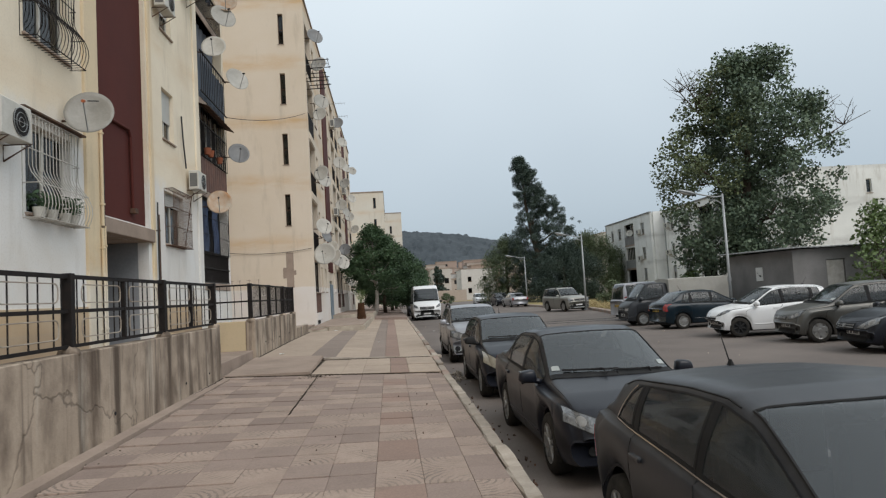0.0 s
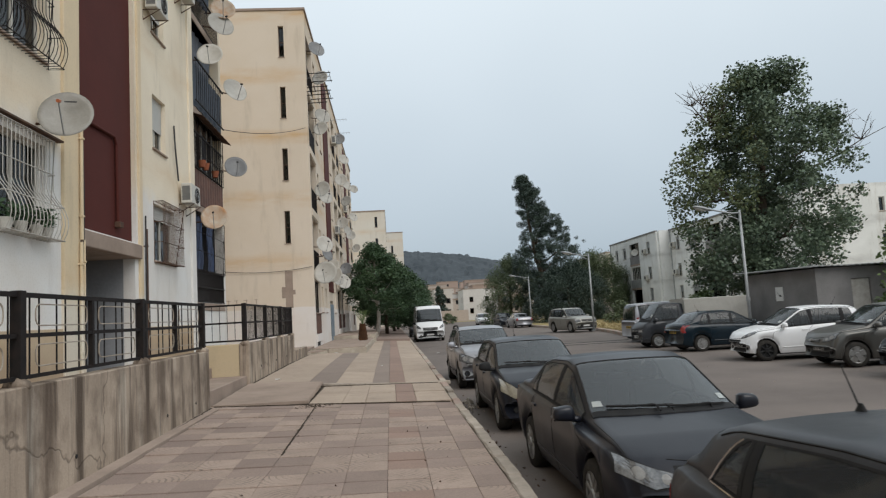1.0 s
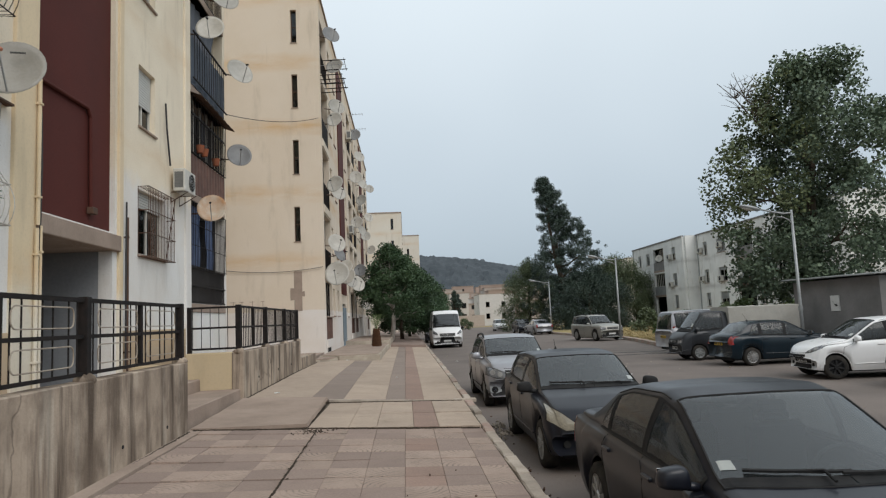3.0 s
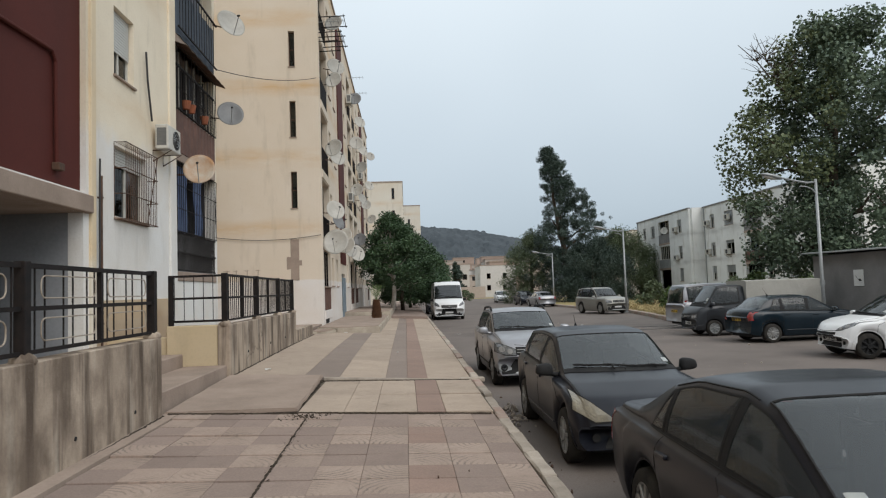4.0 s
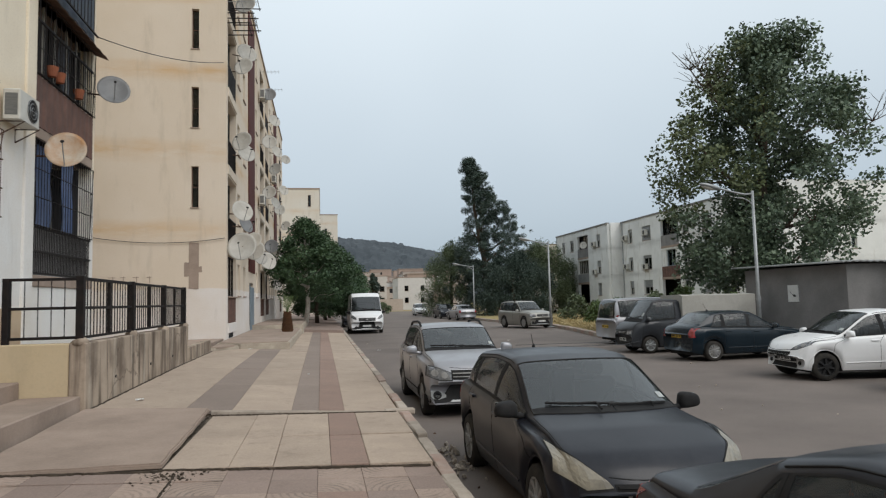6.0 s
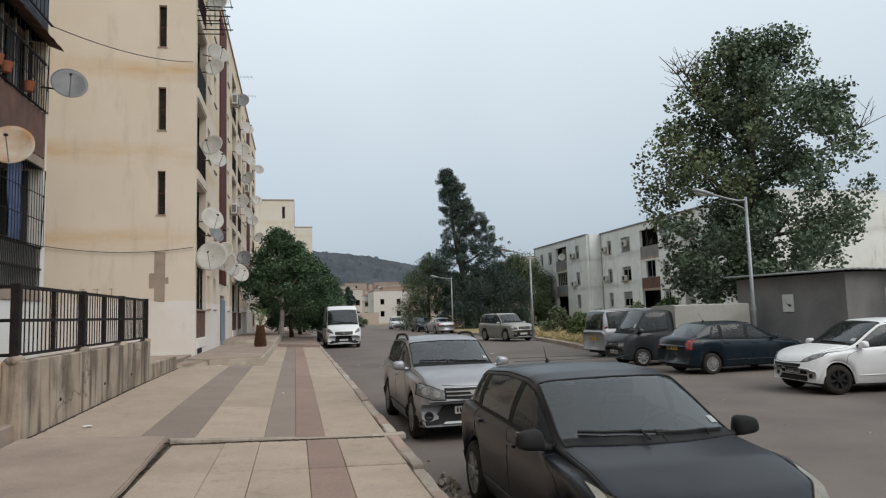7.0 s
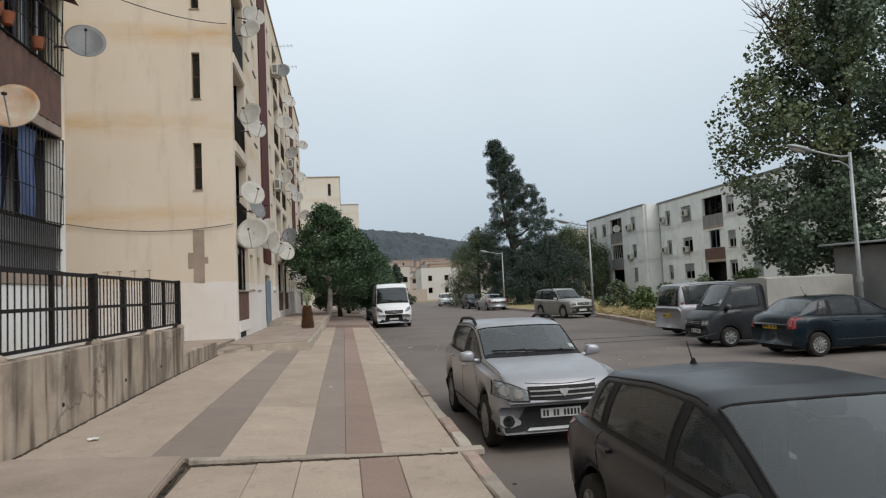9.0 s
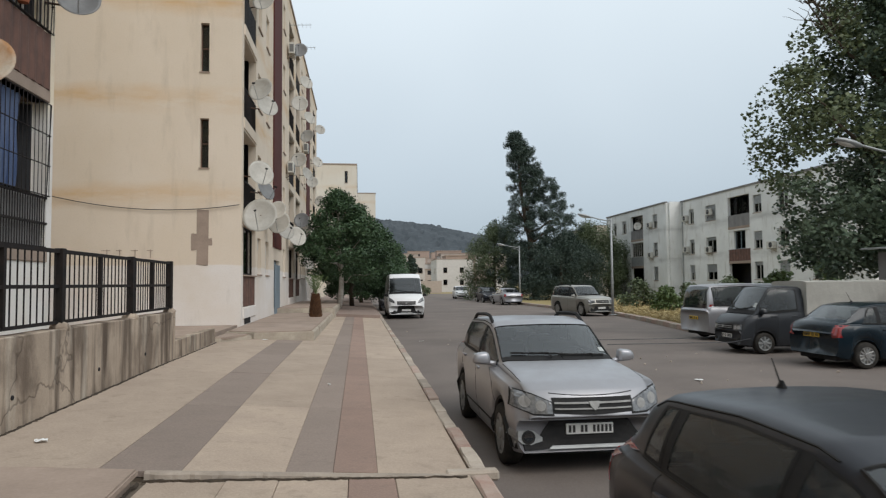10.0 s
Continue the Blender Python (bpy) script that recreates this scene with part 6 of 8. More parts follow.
        tube(bm, [base + Vector((-sg * 0.03, 0.0, 0.0)), (mx - sg * 0.04, ym + 0.01, zm - 0.045)], 0.03, 8)
        mi = part("door_mirror", bm, mirror or paint, root, smooth=True)
        part("mirror_glass", boxed(mx - 0.09, mx + 0.09, ym - 0.036, ym - 0.0305, zm - 0.058, zm + 0.058, 0.002), CHROME, mi)
        if rails:
            y0, y1 = s["ws"][0] - 0.2, panes[0][0] + 0.12
            pts = []
            for q in np.linspace(0, 1, 15):
                p = sh.at(y0 + (y1 - y0) * q, SCREEN + 0.3, sg)
                pts.append(p + Vector((0, 0, -0.02 + 0.085 * min(1, 5 * q, 5 * (1 - q)))))
            line(pts, 0.024, TRIM, "roof_rail")
    if wipers:
        for a, b, lift in ((-0.56, 0.04, 0.07), (-0.02, 0.56, 0.11)):
            pts = []
            for k in range(8):
                x = a + (b - a) * k / 7
                y = s["ws"][1] - lift - 0.03 * k / 7 - 0.34 * (x / half) ** 2 * (bool(s.get("bow", 1)))
                hit = bvh.ray_cast(Vector((x, y, 4)), Vector((0, 0, -1)))[0]
                if hit is not None:
                    pts.append(hit + Vector((0, 0.008, 0.02)))
            wp = part("wiper", bar(pts, 0.012, 5), TRIM, root)
            part("wiper_arm", bar([pts[0] + Vector((0.16, 0.10, -0.03)), pts[2] + Vector((0, 0.01, 0.012)), pts[4]], 0.010, 5), TRIM, wp)
        v_, f_ = [], []
        for side in (1, -1):
            a, b = sh.strip([(s["ws"][1] - 0.012, SCREEN), (s["ws"][1] - 0.012, n - 1.02)], [(s["ws"][1] - 0.10, SCREEN), (s["ws"][1] - 0.10, n - 1.02)], side, 0.004, 8, 2)
            f_ += [tuple(x + len(v_) for x in f) for f in b]
            v_ += a
        mesh("cowl_panel", v_, f_, TRIM, root)
        for sx in stickers if fine else ():
            v_, f_ = sh.strip([(s["ws"][1] - 0.17, SCREEN + 0.7), (s["ws"][1] - 0.17, SCREEN + 1.55)], [(s["ws"][1] - 0.26, SCREEN + 0.7), (s["ws"][1] - 0.26, SCREEN + 1.5)], sx, 0.004, 3, 2)
            mesh("windscreen_sticker", v_, f_, STICKER, root)
    if antenna is not None:
        z = float(np.interp(antenna, ys, T)) + 0.008
        an = part("antenna", bar([(0, antenna, z), (0, antenna - 0.54 * whip, z + whip)], 0.006, 6, 0.003), TRIM, root)
        bm = bmesh.new()
        bmesh.ops.create_cone(bm, cap_ends=True, segments=10, radius1=0.04, radius2=0.012, depth=0.05, matrix=pose(0, antenna, z + 0.02) @ Matrix.Diagonal((0.6, 1.2, 1, 1)))
        part("antenna_base", bm, TRIM, an)
    return root


RZ = -0.25
car("hatchback", "round_hatch", pose(2.43, 3.5, -0.39, 0, 0, 180), PAINT_CHARCOAL, "dusty charcoal hatchback with a chrome window line by the kerb", 0.04, antenna=-1.15, chrome_line=True)
car("saloon_car", "saloon", pose(2.47, 8.45, -0.35, 0, 0, 180.3), PAINT_BLACK, "dusty black saloon car parked by the kerb", 0.04, grille=(0.66, 0.40, 0.10), slat_n=3, stickers=(1, -1))
car("hatchback", "hatch", pose(2.40, 13.46, -0.29, 0, 0, 180), PAINT_BLACK, "dusty black hatchback with yellowed headlights by the kerb", 0.04, hub=HUBCAP, spokes=9, lens=LENS_OLD, antenna=-1.22, whip=0.16, grille=(0.57, 0.40, 0.05), slat_n=1, slat_m=TRIM, mirror=TRIM)
car("crossover_car", "crossover", pose(2.38, 19.72, -0.28, 0, 0, 180.5), PAINT_SILVER, "silver crossover car with roof rails and black lower bumper", 0.04, hub=HUBCAP, spokes=5, cladding=True, rails=True, grille=(0.725, 0.41, 0.16))
car("panel_van", "panel_van", pose(2.60, 50.4, RZ, 0, 0, 180), PAINT_WHITE, "white high-roofed panel van parked by the kerb", 0.08, hub=HUBCAP, grille=(0.86, 0.5, 0.2), fine=False, cladding=True, mirror=TRIM, category="van")
car("city_car", "city", pose(11.86, 20.35, RZ, 0, 0, 82), PAINT_WHITE, "white city car parked nose to the road", 0.05, hub=TRIM, spokes=7, grille=(0.50, 0.44, 0.24), slat_m=TRIM, antenna=-1.1)
car("city_car", "estate", pose(12.55, 17.45, RZ, 0, 0, 82), PAINT_GREY, "grey metallic small car parked nose to the road", 0.05, spokes=5, grille=(0.66, 0.34, 0.08))
car("city_car", "hatch", pose(12.2, 14.3, RZ, 0, 0, 82), PAINT_BLACK, "black small car with a chrome grille parked nose to the road", 0.06, grille=(0.60, 0.32, 0.14))
car("fastback_car", "fastback", pose(12.15, 25.35, RZ, 0, 0, -88), PAINT_TEAL, "dark teal fastback car with its tail to the road", 0.05, hub=ALLOY, spokes=12, rear_plate=PLATE_YELLOW, antenna=-0.9)
car("minivan", "people_carrier", pose(13.35, 32.6, RZ, 0, 0, -86), PAINT_SILVER, "silver minivan with its tail to the road", 0.06, rear_plate=PLATE_YELLOW, category="van")
car("off_road_car", "off_roader", pose(13.0, 49.4, RZ, 0, 0, 193), PAINT_BEIGE, "champagne off-road car parked along the far kerb", 0.08, spokes=6, grille=(0.82, 0.4, 0.16), fine=False, cladding=True, rails=True)
car("saloon_car", "saloon", pose(12.9, 69.5, RZ, 0, 0, 6), PAINT_SILVER, "silver saloon car parked along the far kerb", 0.1, fine=False)
car("hatchback", "city", pose(12.6, 76.5, RZ, 0, 0, 184), PAINT_BLACK, "black hatchback parked along the far kerb", 0.1, fine=False)
car("hatchback", "estate", pose(12.4, 93, RZ, 0, 0, 178), PAINT_WHITE, "white estate car far along the road", 0.12, fine=False)
car("hatchback", "city", pose(15.2, 96, RZ, 0, 0, 4), PAINT_SILVER, "silver hatchback far along the road", 0.12, fine=False)
car("hatchback", "city", pose(2.3, 60.5, RZ, 0, 0, 180), PAINT_CHARCOAL, "dark hatchback parked behind the white van", 0.12, fine=False)


def small_truck():
    root = car("pickup_truck", "truck_cab", pose(10.85, 28.45, RZ, 0, 0, 88), PAINT_TRUCK, "dark grey small truck with a beige canvas cover", 0.05, hub=GREY_METAL, spokes=8, grille=(0.70, 0.40, 0.13), category="truck")
    part("chassis", boxed(-0.6, 0.6, -3.4, -0.6, 0.35, 0.55, 0.02), TRIM, root)
    part("cargo_bed", boxed(-0.78, 0.78, -3.6, -1.0, 0.56, 0.95, 0.02), PAINT_TRUCK, root)
    nx, ny = 16, 18
    verts, faces = [], []
    for j in range(ny + 1):
        y = -3.62 + 2.66 * j / ny
        for i in range(nx + 1):
            s = i / nx * 2 - 1
            x = 0.80 * (1 if s > 0 else -1) * min(1, abs(s) / 0.62)
            z = 1.86 + 0.06 * (1 - s * s) if abs(s) < 0.62 else 1.86 + 0.06 * (1 - 0.62 ** 2) - (abs(s) - 0.62) / 0.38 * 0.98
            sag = 0.035 * math.sin(j / ny * math.pi * 6) ** 2
            w = noise.noise((x * 3, y * 3, z * 3)) * 0.02
            verts.append((x + (w if abs(s) > 0.62 else 0), y, z - (sag if abs(s) < 0.6 else 0) + w))
    for j in range(ny):
        for i in range(nx):
            a = j * (nx + 1) + i
            faces.append((a, a + 1, a + nx + 2, a + nx + 1))
    faces.append(tuple(range(nx + 1)))
    faces.append(tuple(ny * (nx + 1) + i for i in range(nx, -1, -1)))
    part_ = mesh("canvas_cover", verts, faces, CANVAS, root, "beige canvas cover over hoops")
    tyre, rim = wheel_meshes(0.28, 0.2, 8, GREY_METAL)
    for sg in (1, -1):
        wh = new("wheel", tyre)
        wh.parent = root
        wh.matrix_basis = pose(sg * 0.65, -2.4, 0.28, 0, 0, 0 if sg > 0 else 180)
        rr = new("rim", rim)
        rr.parent = wh


small_truck()


# ---- trees and plants ----
# poplar green lightened: a veil of haze is put into the leaf colour
LEAF_POPLAR = leafy("haze_lightened_poplar_leaves", (0.054, 0.086, 0.056), (0.132, 0.176, 0.102))
LEAF_YELLOW = leafy("yellowing_leaves", (0.058, 0.084, 0.034), (0.125, 0.145, 0.058))
LEAF_DARK = leafy("dark_needles", (0.022, 0.040, 0.030), (0.052, 0.078, 0.056))
LEAF_OLIVE = leafy("olive_green_leaves", (0.06, 0.085, 0.04), (0.12, 0.15, 0.07))
LEAF_GREEN = leafy("deep_green_leaves", (0.024, 0.056, 0.022), (0.06, 0.11, 0.044))
LEAF_SHRUB = leafy("light_shrub_leaves", (0.06, 0.10, 0.03), (0.12, 0.17, 0.055))
STRAW = leafy("dry_grass_blades", (0.33, 0.25, 0.11), (0.50, 0.40, 0.20))


def leaves(name, centres, radii, count, size, material, parent, seed, droop=0.0, narrow=0.6, shell=0.45, squash=0.85):
    """Many small bent leaves in clumps: four corners each, folded along the midrib."""
    rng = np.random.default_rng(seed)
    centres, radii = np.array(centres, float), np.array(radii, float)
    pick = rng.choice(len(centres), count, p=radii ** 2 / (radii ** 2).sum())
    d = rng.normal(size=(count, 3))
    d /= np.linalg.norm(d, axis=1)[:, None]
    p = centres[pick] + d * (radii[pick] * rng.random(count) ** shell)[:, None] * np.array((1, 1, squash))
    p[:, 2] -= droop * rng.random(count) ** 2 * radii[pick]
    u = rng.normal(size=(count, 3))
    u[:, 2] = u[:, 2] * 0.7 - droop
    u /= np.linalg.norm(u, axis=1)[:, None]
    v = np.cross(u, rng.normal(size=(count, 3)))
    v /= np.linalg.norm(v, axis=1)[:, None]
    w = np.cross(u, v)
    s = (size * rng.uniform(0.6, 1.3, count))[:, None]
    a, c = p - u * s * 0.5, p + u * s * 0.5
    b = p + v * s * 0.5 * narrow + w * s * 0.12
    e = p - v * s * 0.5 * narrow + w * s * 0.12
    verts = np.stack((a, b, c, e), 1).reshape(-1, 3)
    me = bpy.data.meshes.new(name)
    me.vertices.add(len(verts))
    me.vertices.foreach_set("co", verts.ravel())
    me.loops.add(count * 4)
    me.loops.foreach_set("vertex_index", np.arange(count * 4, dtype=np.int32))
    me.polygons.add(count)
    me.polygons.foreach_set("loop_start", np.arange(0, count * 4, 4, dtype=np.int32))
    me.update(calc_edges=True)
    me.materials.append(material)
    ob = new(name, me)
    ob.parent = parent
    return fixed(ob)


def limb(bm, start, end, r0, r1, bend, rng):
    a, b = Vector(start), Vector(end)
    pts = []
    for k in range(6):
        s = k / 5
        j = Vector(rng.normal(size=3)) * bend * math.sin(math.pi * s)
        pts.append(a.lerp(b, s) + j)
    tube(bm, pts, r0, 7, r1)
    return pts


def tree(name, base, envelope, label, clumps, count, size, material, seed, trunk=(0.3, 0.1), fork=0.35, clump=(0.7, 1.3), droop=0.0, narrow=0.6, bark=BARK, bare=(), second=None, centre=None, category="tree", rmin=0.35, ragged=0.0):
    """envelope: (height above the base, half-width, sideways shift) from low to high."""
    rng = np.random.default_rng(seed)
    root = thing(name, pose(*base), label, category)
    hs = [e[0] for e in envelope]
    bx, by, bz = base
    top = hs[-1]
    cs, rs = [], []
    while len(cs) < clumps:
        h = rng.uniform(hs[0], top)
        w, off = np.interp(h, hs, [e[1] for e in envelope]), np.interp(h, hs, [e[2] for e in envelope])
        a, r = rng.uniform(0, 2 * math.pi), w * rng.uniform(rmin, 1) ** 0.6 * (1 + ragged * abs(rng.normal()))
        c = rng.uniform(*clump)
        r = max(0, r - c * 0.55)
        cs.append((bx + off + r * math.cos(a), by + r * math.sin(a), bz + h))
        rs.append(min(c, 0.25 + w * 0.6))
    bm = bmesh.new()
    tip = (bx + envelope[-1][2] * 0.8, by, bz + top * 0.86)
    limb(bm, (bx, by, bz - 0.1), tip, trunk[0], trunk[1] * 0.4, 0.12, rng)
    fixed(part("trunk", bm, bark, root, smooth=True))
    for c, r in list(zip(cs, rs))[:: max(1, clumps // 14)]:
        s = rng.uniform(fork, 0.75)
        z = bz + min(top * s, c[2] - bz - 0.2) * 0.9
        limbs = bmesh.new()
        limb(limbs, (bx + envelope[-1][2] * 0.7 * (z - bz) / top, by, z), c, trunk[1] * 0.6, 0.015, 0.18, rng)
        fixed(part("limb", limbs, bark, root, smooth=True))
    for tipb in bare:
        s = (bx + envelope[-1][2] * 0.4, by, bz + (tipb[2] - bz) * 0.7)
        limbs = bmesh.new()
        pts = limb(limbs, s, tipb, 0.07, 0.012, 0.12, rng)
        for k in (3, 4):
            for _ in range(6):
                d = Vector((rng.normal() * 0.6, rng.normal() * 0.4, rng.uniform(0.2, 1.2)))
                twig = limb(limbs, pts[k], pts[k] + d, 0.024, 0.007, 0.06, rng)
                for _ in range(2):
                    e = Vector((rng.normal() * 0.3, rng.normal() * 0.2, rng.uniform(0.1, 0.5)))
                    limb(limbs, twig[3], twig[3] + e, 0.012, 0.005, 0.03, rng)
        fixed(part("bare_branch", limbs, bark, root, smooth=True))
    order = []
    if second:
        mat2, k, n = second
        order = sorted((i for i in range(len(cs)) if cs[i][2] > bz + 0.42 * top), key=lambda i: cs[i][0])[:k]
    dense = [i for i in range(len(cs)) if i not in order[: len(order) * 3 // 4]]
    tagged(leaves("crown", [cs[i] for i in dense], [rs[i] for i in dense], count, size, material, root, seed + 1, droop, narrow), kind="stuff")
    if second:
        tagged(leaves("yellowing_foliage", [cs[i] for i in order], [rs[i] for i in order], n, size, mat2, root, seed + 2, droop, narrow), kind="stuff")
    return root


tree("poplar_tree", (17.3, 31.2, -0.4), ((2.4, 2.9, 0.1), (4.2, 4.0, 0.3), (6.0, 4.6, 0.25), (8.0, 4.5, 0.1), (10.0, 3.6, 0.4), (11.6, 2.7, 0.8), (12.8, 1.5, 1.0)), "tall poplar with dark glossy leaves and a few bare branches", 310, 47000, 0.15, LEAF_POPLAR, 11, (0.34, 0.16), clump=(0.4, 0.85), narrow=0.85, rmin=0.05, bare=((13.6, 30.6, 11.2), (14.6, 31.5, 11.5), (23.6, 30.2, 9.2), (22.9, 31.2, 10.3)), second=(LEAF_YELLOW, 55, 5600))
tree("pine_tree", (18.8, 81, -0.4), ((1.5, 4.4, -0.3), (5.0, 4.2, 0.2), (8.0, 4.1, 0.3), (10.2, 3.6, 0.4), (11.2, 2.9, 0.2), (12.6, 2.8, -0.2), (13.6, 2.0, -0.8), (15.0, 1.9, -1.2), (16.0, 1.3, -1.6), (17.0, 1.2, -1.9), (18.0, 0.6, -2.2)), "tall dark casuarina with drooping ragged branches", 700, 80000, 0.32, LEAF_DARK, 23, (0.45, 0.2), clump=(0.2, 0.62), droop=0.3, narrow=0.16, rmin=0.05, ragged=0.16)
tree("pepper_tree", (14.6, 84, -0.4), ((0.3, 3.4, 0), (3.0, 4.2, 0), (5.5, 3.6, 0.4), (8.4, 1.4, 0.6)), "dark green pepper tree with a hanging crown by the kerb", 110, 26000, 0.25, LEAF_OLIVE, 31, (0.3, 0.14), clump=(0.5, 1.2), droop=0.9, narrow=0.25)
tree("pepper_tree", (25.2, 82, -0.4), ((0.3, 4.0, 0), (3.0, 4.6, 0), (5.8, 4.2, 0.0), (8.2, 1.8, 0)), "olive-green pepper tree with a hanging crown beside the flats", 150, 40000, 0.25, LEAF_OLIVE, 37, (0.3, 0.14), clump=(0.5, 1.2), droop=0.9, narrow=0.25)
tree("pepper_tree", (20.5, 77.5, -0.4), ((0.2, 4.4, 0), (2.5, 5.0, 0), (4.8, 4.2, 0.0), (6.8, 1.8, 0)), "low dark tree filling the gap under the casuarina", 150, 36000, 0.25, LEAF_DARK, 41, (0.25, 0.12), clump=(0.5, 1.2), droop=0.8, narrow=0.25)
for i, (x, y, k, w) in enumerate(((-1.0, 46.8, 0, 1.0), (-0.4, 53.5, 1, 1.15), (0.2, 61.5, 2, 1.25), (0.6, 70, 3, 1.3))):
    tree("street_tree", (x, y, 0.68 if i == 0 else 0.3), ((1.5 if i == 0 else 0.7, 1.9 * w, 0.3), (2.3, 2.8 * w, 0.5), (3.2, 2.7 * w, 0.4), (4.2, 2.2 * w, 0.2), (5.0, 1.3 * w, 0.1), (5.7, 0.5 * w, 0.0)), "bushy street tree with a limewashed trunk on the platform" if i == 0 else "bushy street tree along the far footway", 190, 28000, 0.14, LEAF_GREEN, 51 + k, (0.16, 0.09), fork=0.3, clump=(0.3, 0.65), narrow=0.6, bark=LIMEWASH if i == 0 else BARK)
tree("shrub", (18.2, 23.2, -0.3), ((0.4, 1.3, 0), (1.8, 1.6, 0), (3.2, 1.2, -0.2), (4.1, 0.4, -0.4)), "light green shrub beside the cement shed", 34, 3600, 0.17, LEAF_SHRUB, 61, (0.06, 0.04), fork=0.1, clump=(0.35, 0.7), category="shrub")
for i, (x, y, r, h, m) in enumerate(((16.4, 45.5, 0.9, 1.5, LEAF_SHRUB), (18.5, 47.0, 1.1, 1.6, LEAF_OLIVE), (21.0, 46.0, 1.2, 1.5, LEAF_SHRUB), (17.6, 52, 1.3, 1.9, LEAF_OLIVE), (22.5, 50, 1.5, 2.0, LEAF_OLIVE), (20.0, 38.5, 1.5, 2.6, LEAF_SHRUB), (16.9, 36.5, 1.0, 2.2, LEAF_SHRUB), (9.5, 112, 1.6, 1.7, LEAF_OLIVE), (6.8, 110, 1.4, 1.6, LEAF_OLIVE))):
    tree("bush", (x, y, -0.3), ((0.2, r, 0), (h * 0.5, r, 0), (h * 0.85, r * 0.6, 0), (h, r * 0.3, 0)), "green bush on the dry verge" if y < 60 else "dark bush at the bend of the road", 16, 1500, 0.2, m, 71 + i, (0.04, 0.02), fork=0.1, clump=(0.3, 0.6), category="bush")


def palm():
    """A young palm: a shaggy brown stump and a tuft of fronds."""
    root = thing("palm", pose(-1.55, 36.4, 0.48), "young palm with a shaggy brown trunk and few green fronds", "palm")
    rng = np.random.default_rng(5)
    bm = bmesh.new()
    bmesh.ops.create_cone(bm, cap_ends=True, segments=14, radius1=0.21, radius2=0.11, depth=0.85, matrix=pose(0, 0, 0.425))
    for k in range(110):
        a, z = k * 2.4, 0.03 + 0.8 * k / 110
        r = 0.21 - 0.12 * z
        d = Vector((math.cos(a), math.sin(a), 0))
        p = d * (r - 0.02) + Vector((0, 0, z))
        tube(bm, [p, p + d * 0.07 + Vector((0, 0, 0.09))], 0.045, 4, 0.012)
    part("trunk", bm, surface("palm_fibre", (0.12, 0.058, 0.03), (0.06, 0.034, 0.02), 6, 30, 0.95, 0.6), root)
    for k in range(9):
        a = k * 2.4
        lean_ = rng.uniform(0.12, 0.5)
        bm = bmesh.new()
        pts = [Vector((math.cos(a) * lean_ * s, math.sin(a) * lean_ * s, 0.8 + 0.8 * s - 0.3 * lean_ * s * s)) for s in np.linspace(0, 1, 8)]
        tube(bm, pts, 0.014, 4, 0.004)
        for p, q in zip(pts[2:], pts[3:]):
            for sg in (1, -1):
                side = Vector((-math.sin(a), math.cos(a), 0)) * sg * 0.14 + (q - p) * 1.4
                w = Vector((0, 0, 0.02))
                bm.faces.new([bm.verts.new(v) for v in (p, p + side * 0.5 + w, p + side, p + side * 0.5 - w)])
        part("frond", bm, LEAF_SHRUB, root)


palm()


# ---- right-hand verge, shed, lamps ----
def verge():
    line = [(12.4, 35.0), (13.1, 39.0), (13.9, 43.5), (14.5, 48.5), (14.4, 54), (14.0, 60), (13.9, 68), (14.2, 80), (15.5, 105)]
    pts = [Vector((x, y, 0)) for x, y in line]
    xs = [p.x for p in pts]
    ys_ = [p.y for p in pts]
    rows = np.linspace(35, 105, 60)
    edge = np.interp(rows, ys_, xs)
    verts, faces = [], []
    for y, e in zip(rows, edge):
        for s in np.linspace(0, 1, 16):
            x = e + 0.3 + (28.9 - e) * s
            verts.append((x, y, -0.09 + 0.05 * noise.noise((x * 0.5, y * 0.5, 2)) * min(1, s * 6)))
    n = 16
    for j in range(len(rows) - 1):
        for i in range(n - 1):
            a = j * n + i
            faces.append((a, a + 1, a + n + 1, a + n))
    setting(mesh("verge", verts, faces, GRASS_DRY), "dry grass verge before the grey flats", "ground")
    v2 = [(12.7, 35.0, -0.4), (28.9, 35.0, -0.4), (28.9, 35.0, -0.09), (12.7, 35.0, -0.09)]
    setting(mesh("verge_bank", v2, [(0, 1, 2, 3)], SOIL), "earth bank at the end of the parking strip", "ground")
    root = setting(thing("kerb", pose(12.4, 35, -0.25), "worn kerb with faded red and white stones", "kerb"), "worn kerb with faded red and white stones", "kerb")
    y, k = 35.05, 0
    while y < 84:
        x = float(np.interp(y, ys_, xs))
        x2 = float(np.interp(y + 1, ys_, xs))
        a = math.degrees(math.atan2(x2 - x, 1))
        ob = part("kerb_stone", boxed(0, 0.32, 0.01, 0.98, -0.3, 0, 0.02), KERB_RED if k % 2 else KERB, root)
        fixed(ob, pose(x, y, -0.055 + 0.01 * math.sin(k * 2.1), 0, 0, -a))
        y += math.cos(radians(a))
        k += 1
    # the dry grass itself
    rng = np.random.default_rng(9)
    cnt = 15000
    yy = rng.uniform(35.5, 60, cnt)
    ee = np.interp(yy, ys_, xs)
    xx = ee + 0.5 + rng.random(cnt) ** 1.5 * 9
    cl = [(x, y, 0.05) for x, y in zip(xx, yy)]
    g = leaves("dry_grass", cl, np.full(cnt, 0.12), cnt, 0.5, STRAW, root, 10, 0, 0.07, 0.5, 1.0)
    g.parent = None
    g.matrix_parent_inverse = Matrix()
    tagged(g, "tufts of dry yellow grass on the verge", "grass", kind="stuff")


verge()


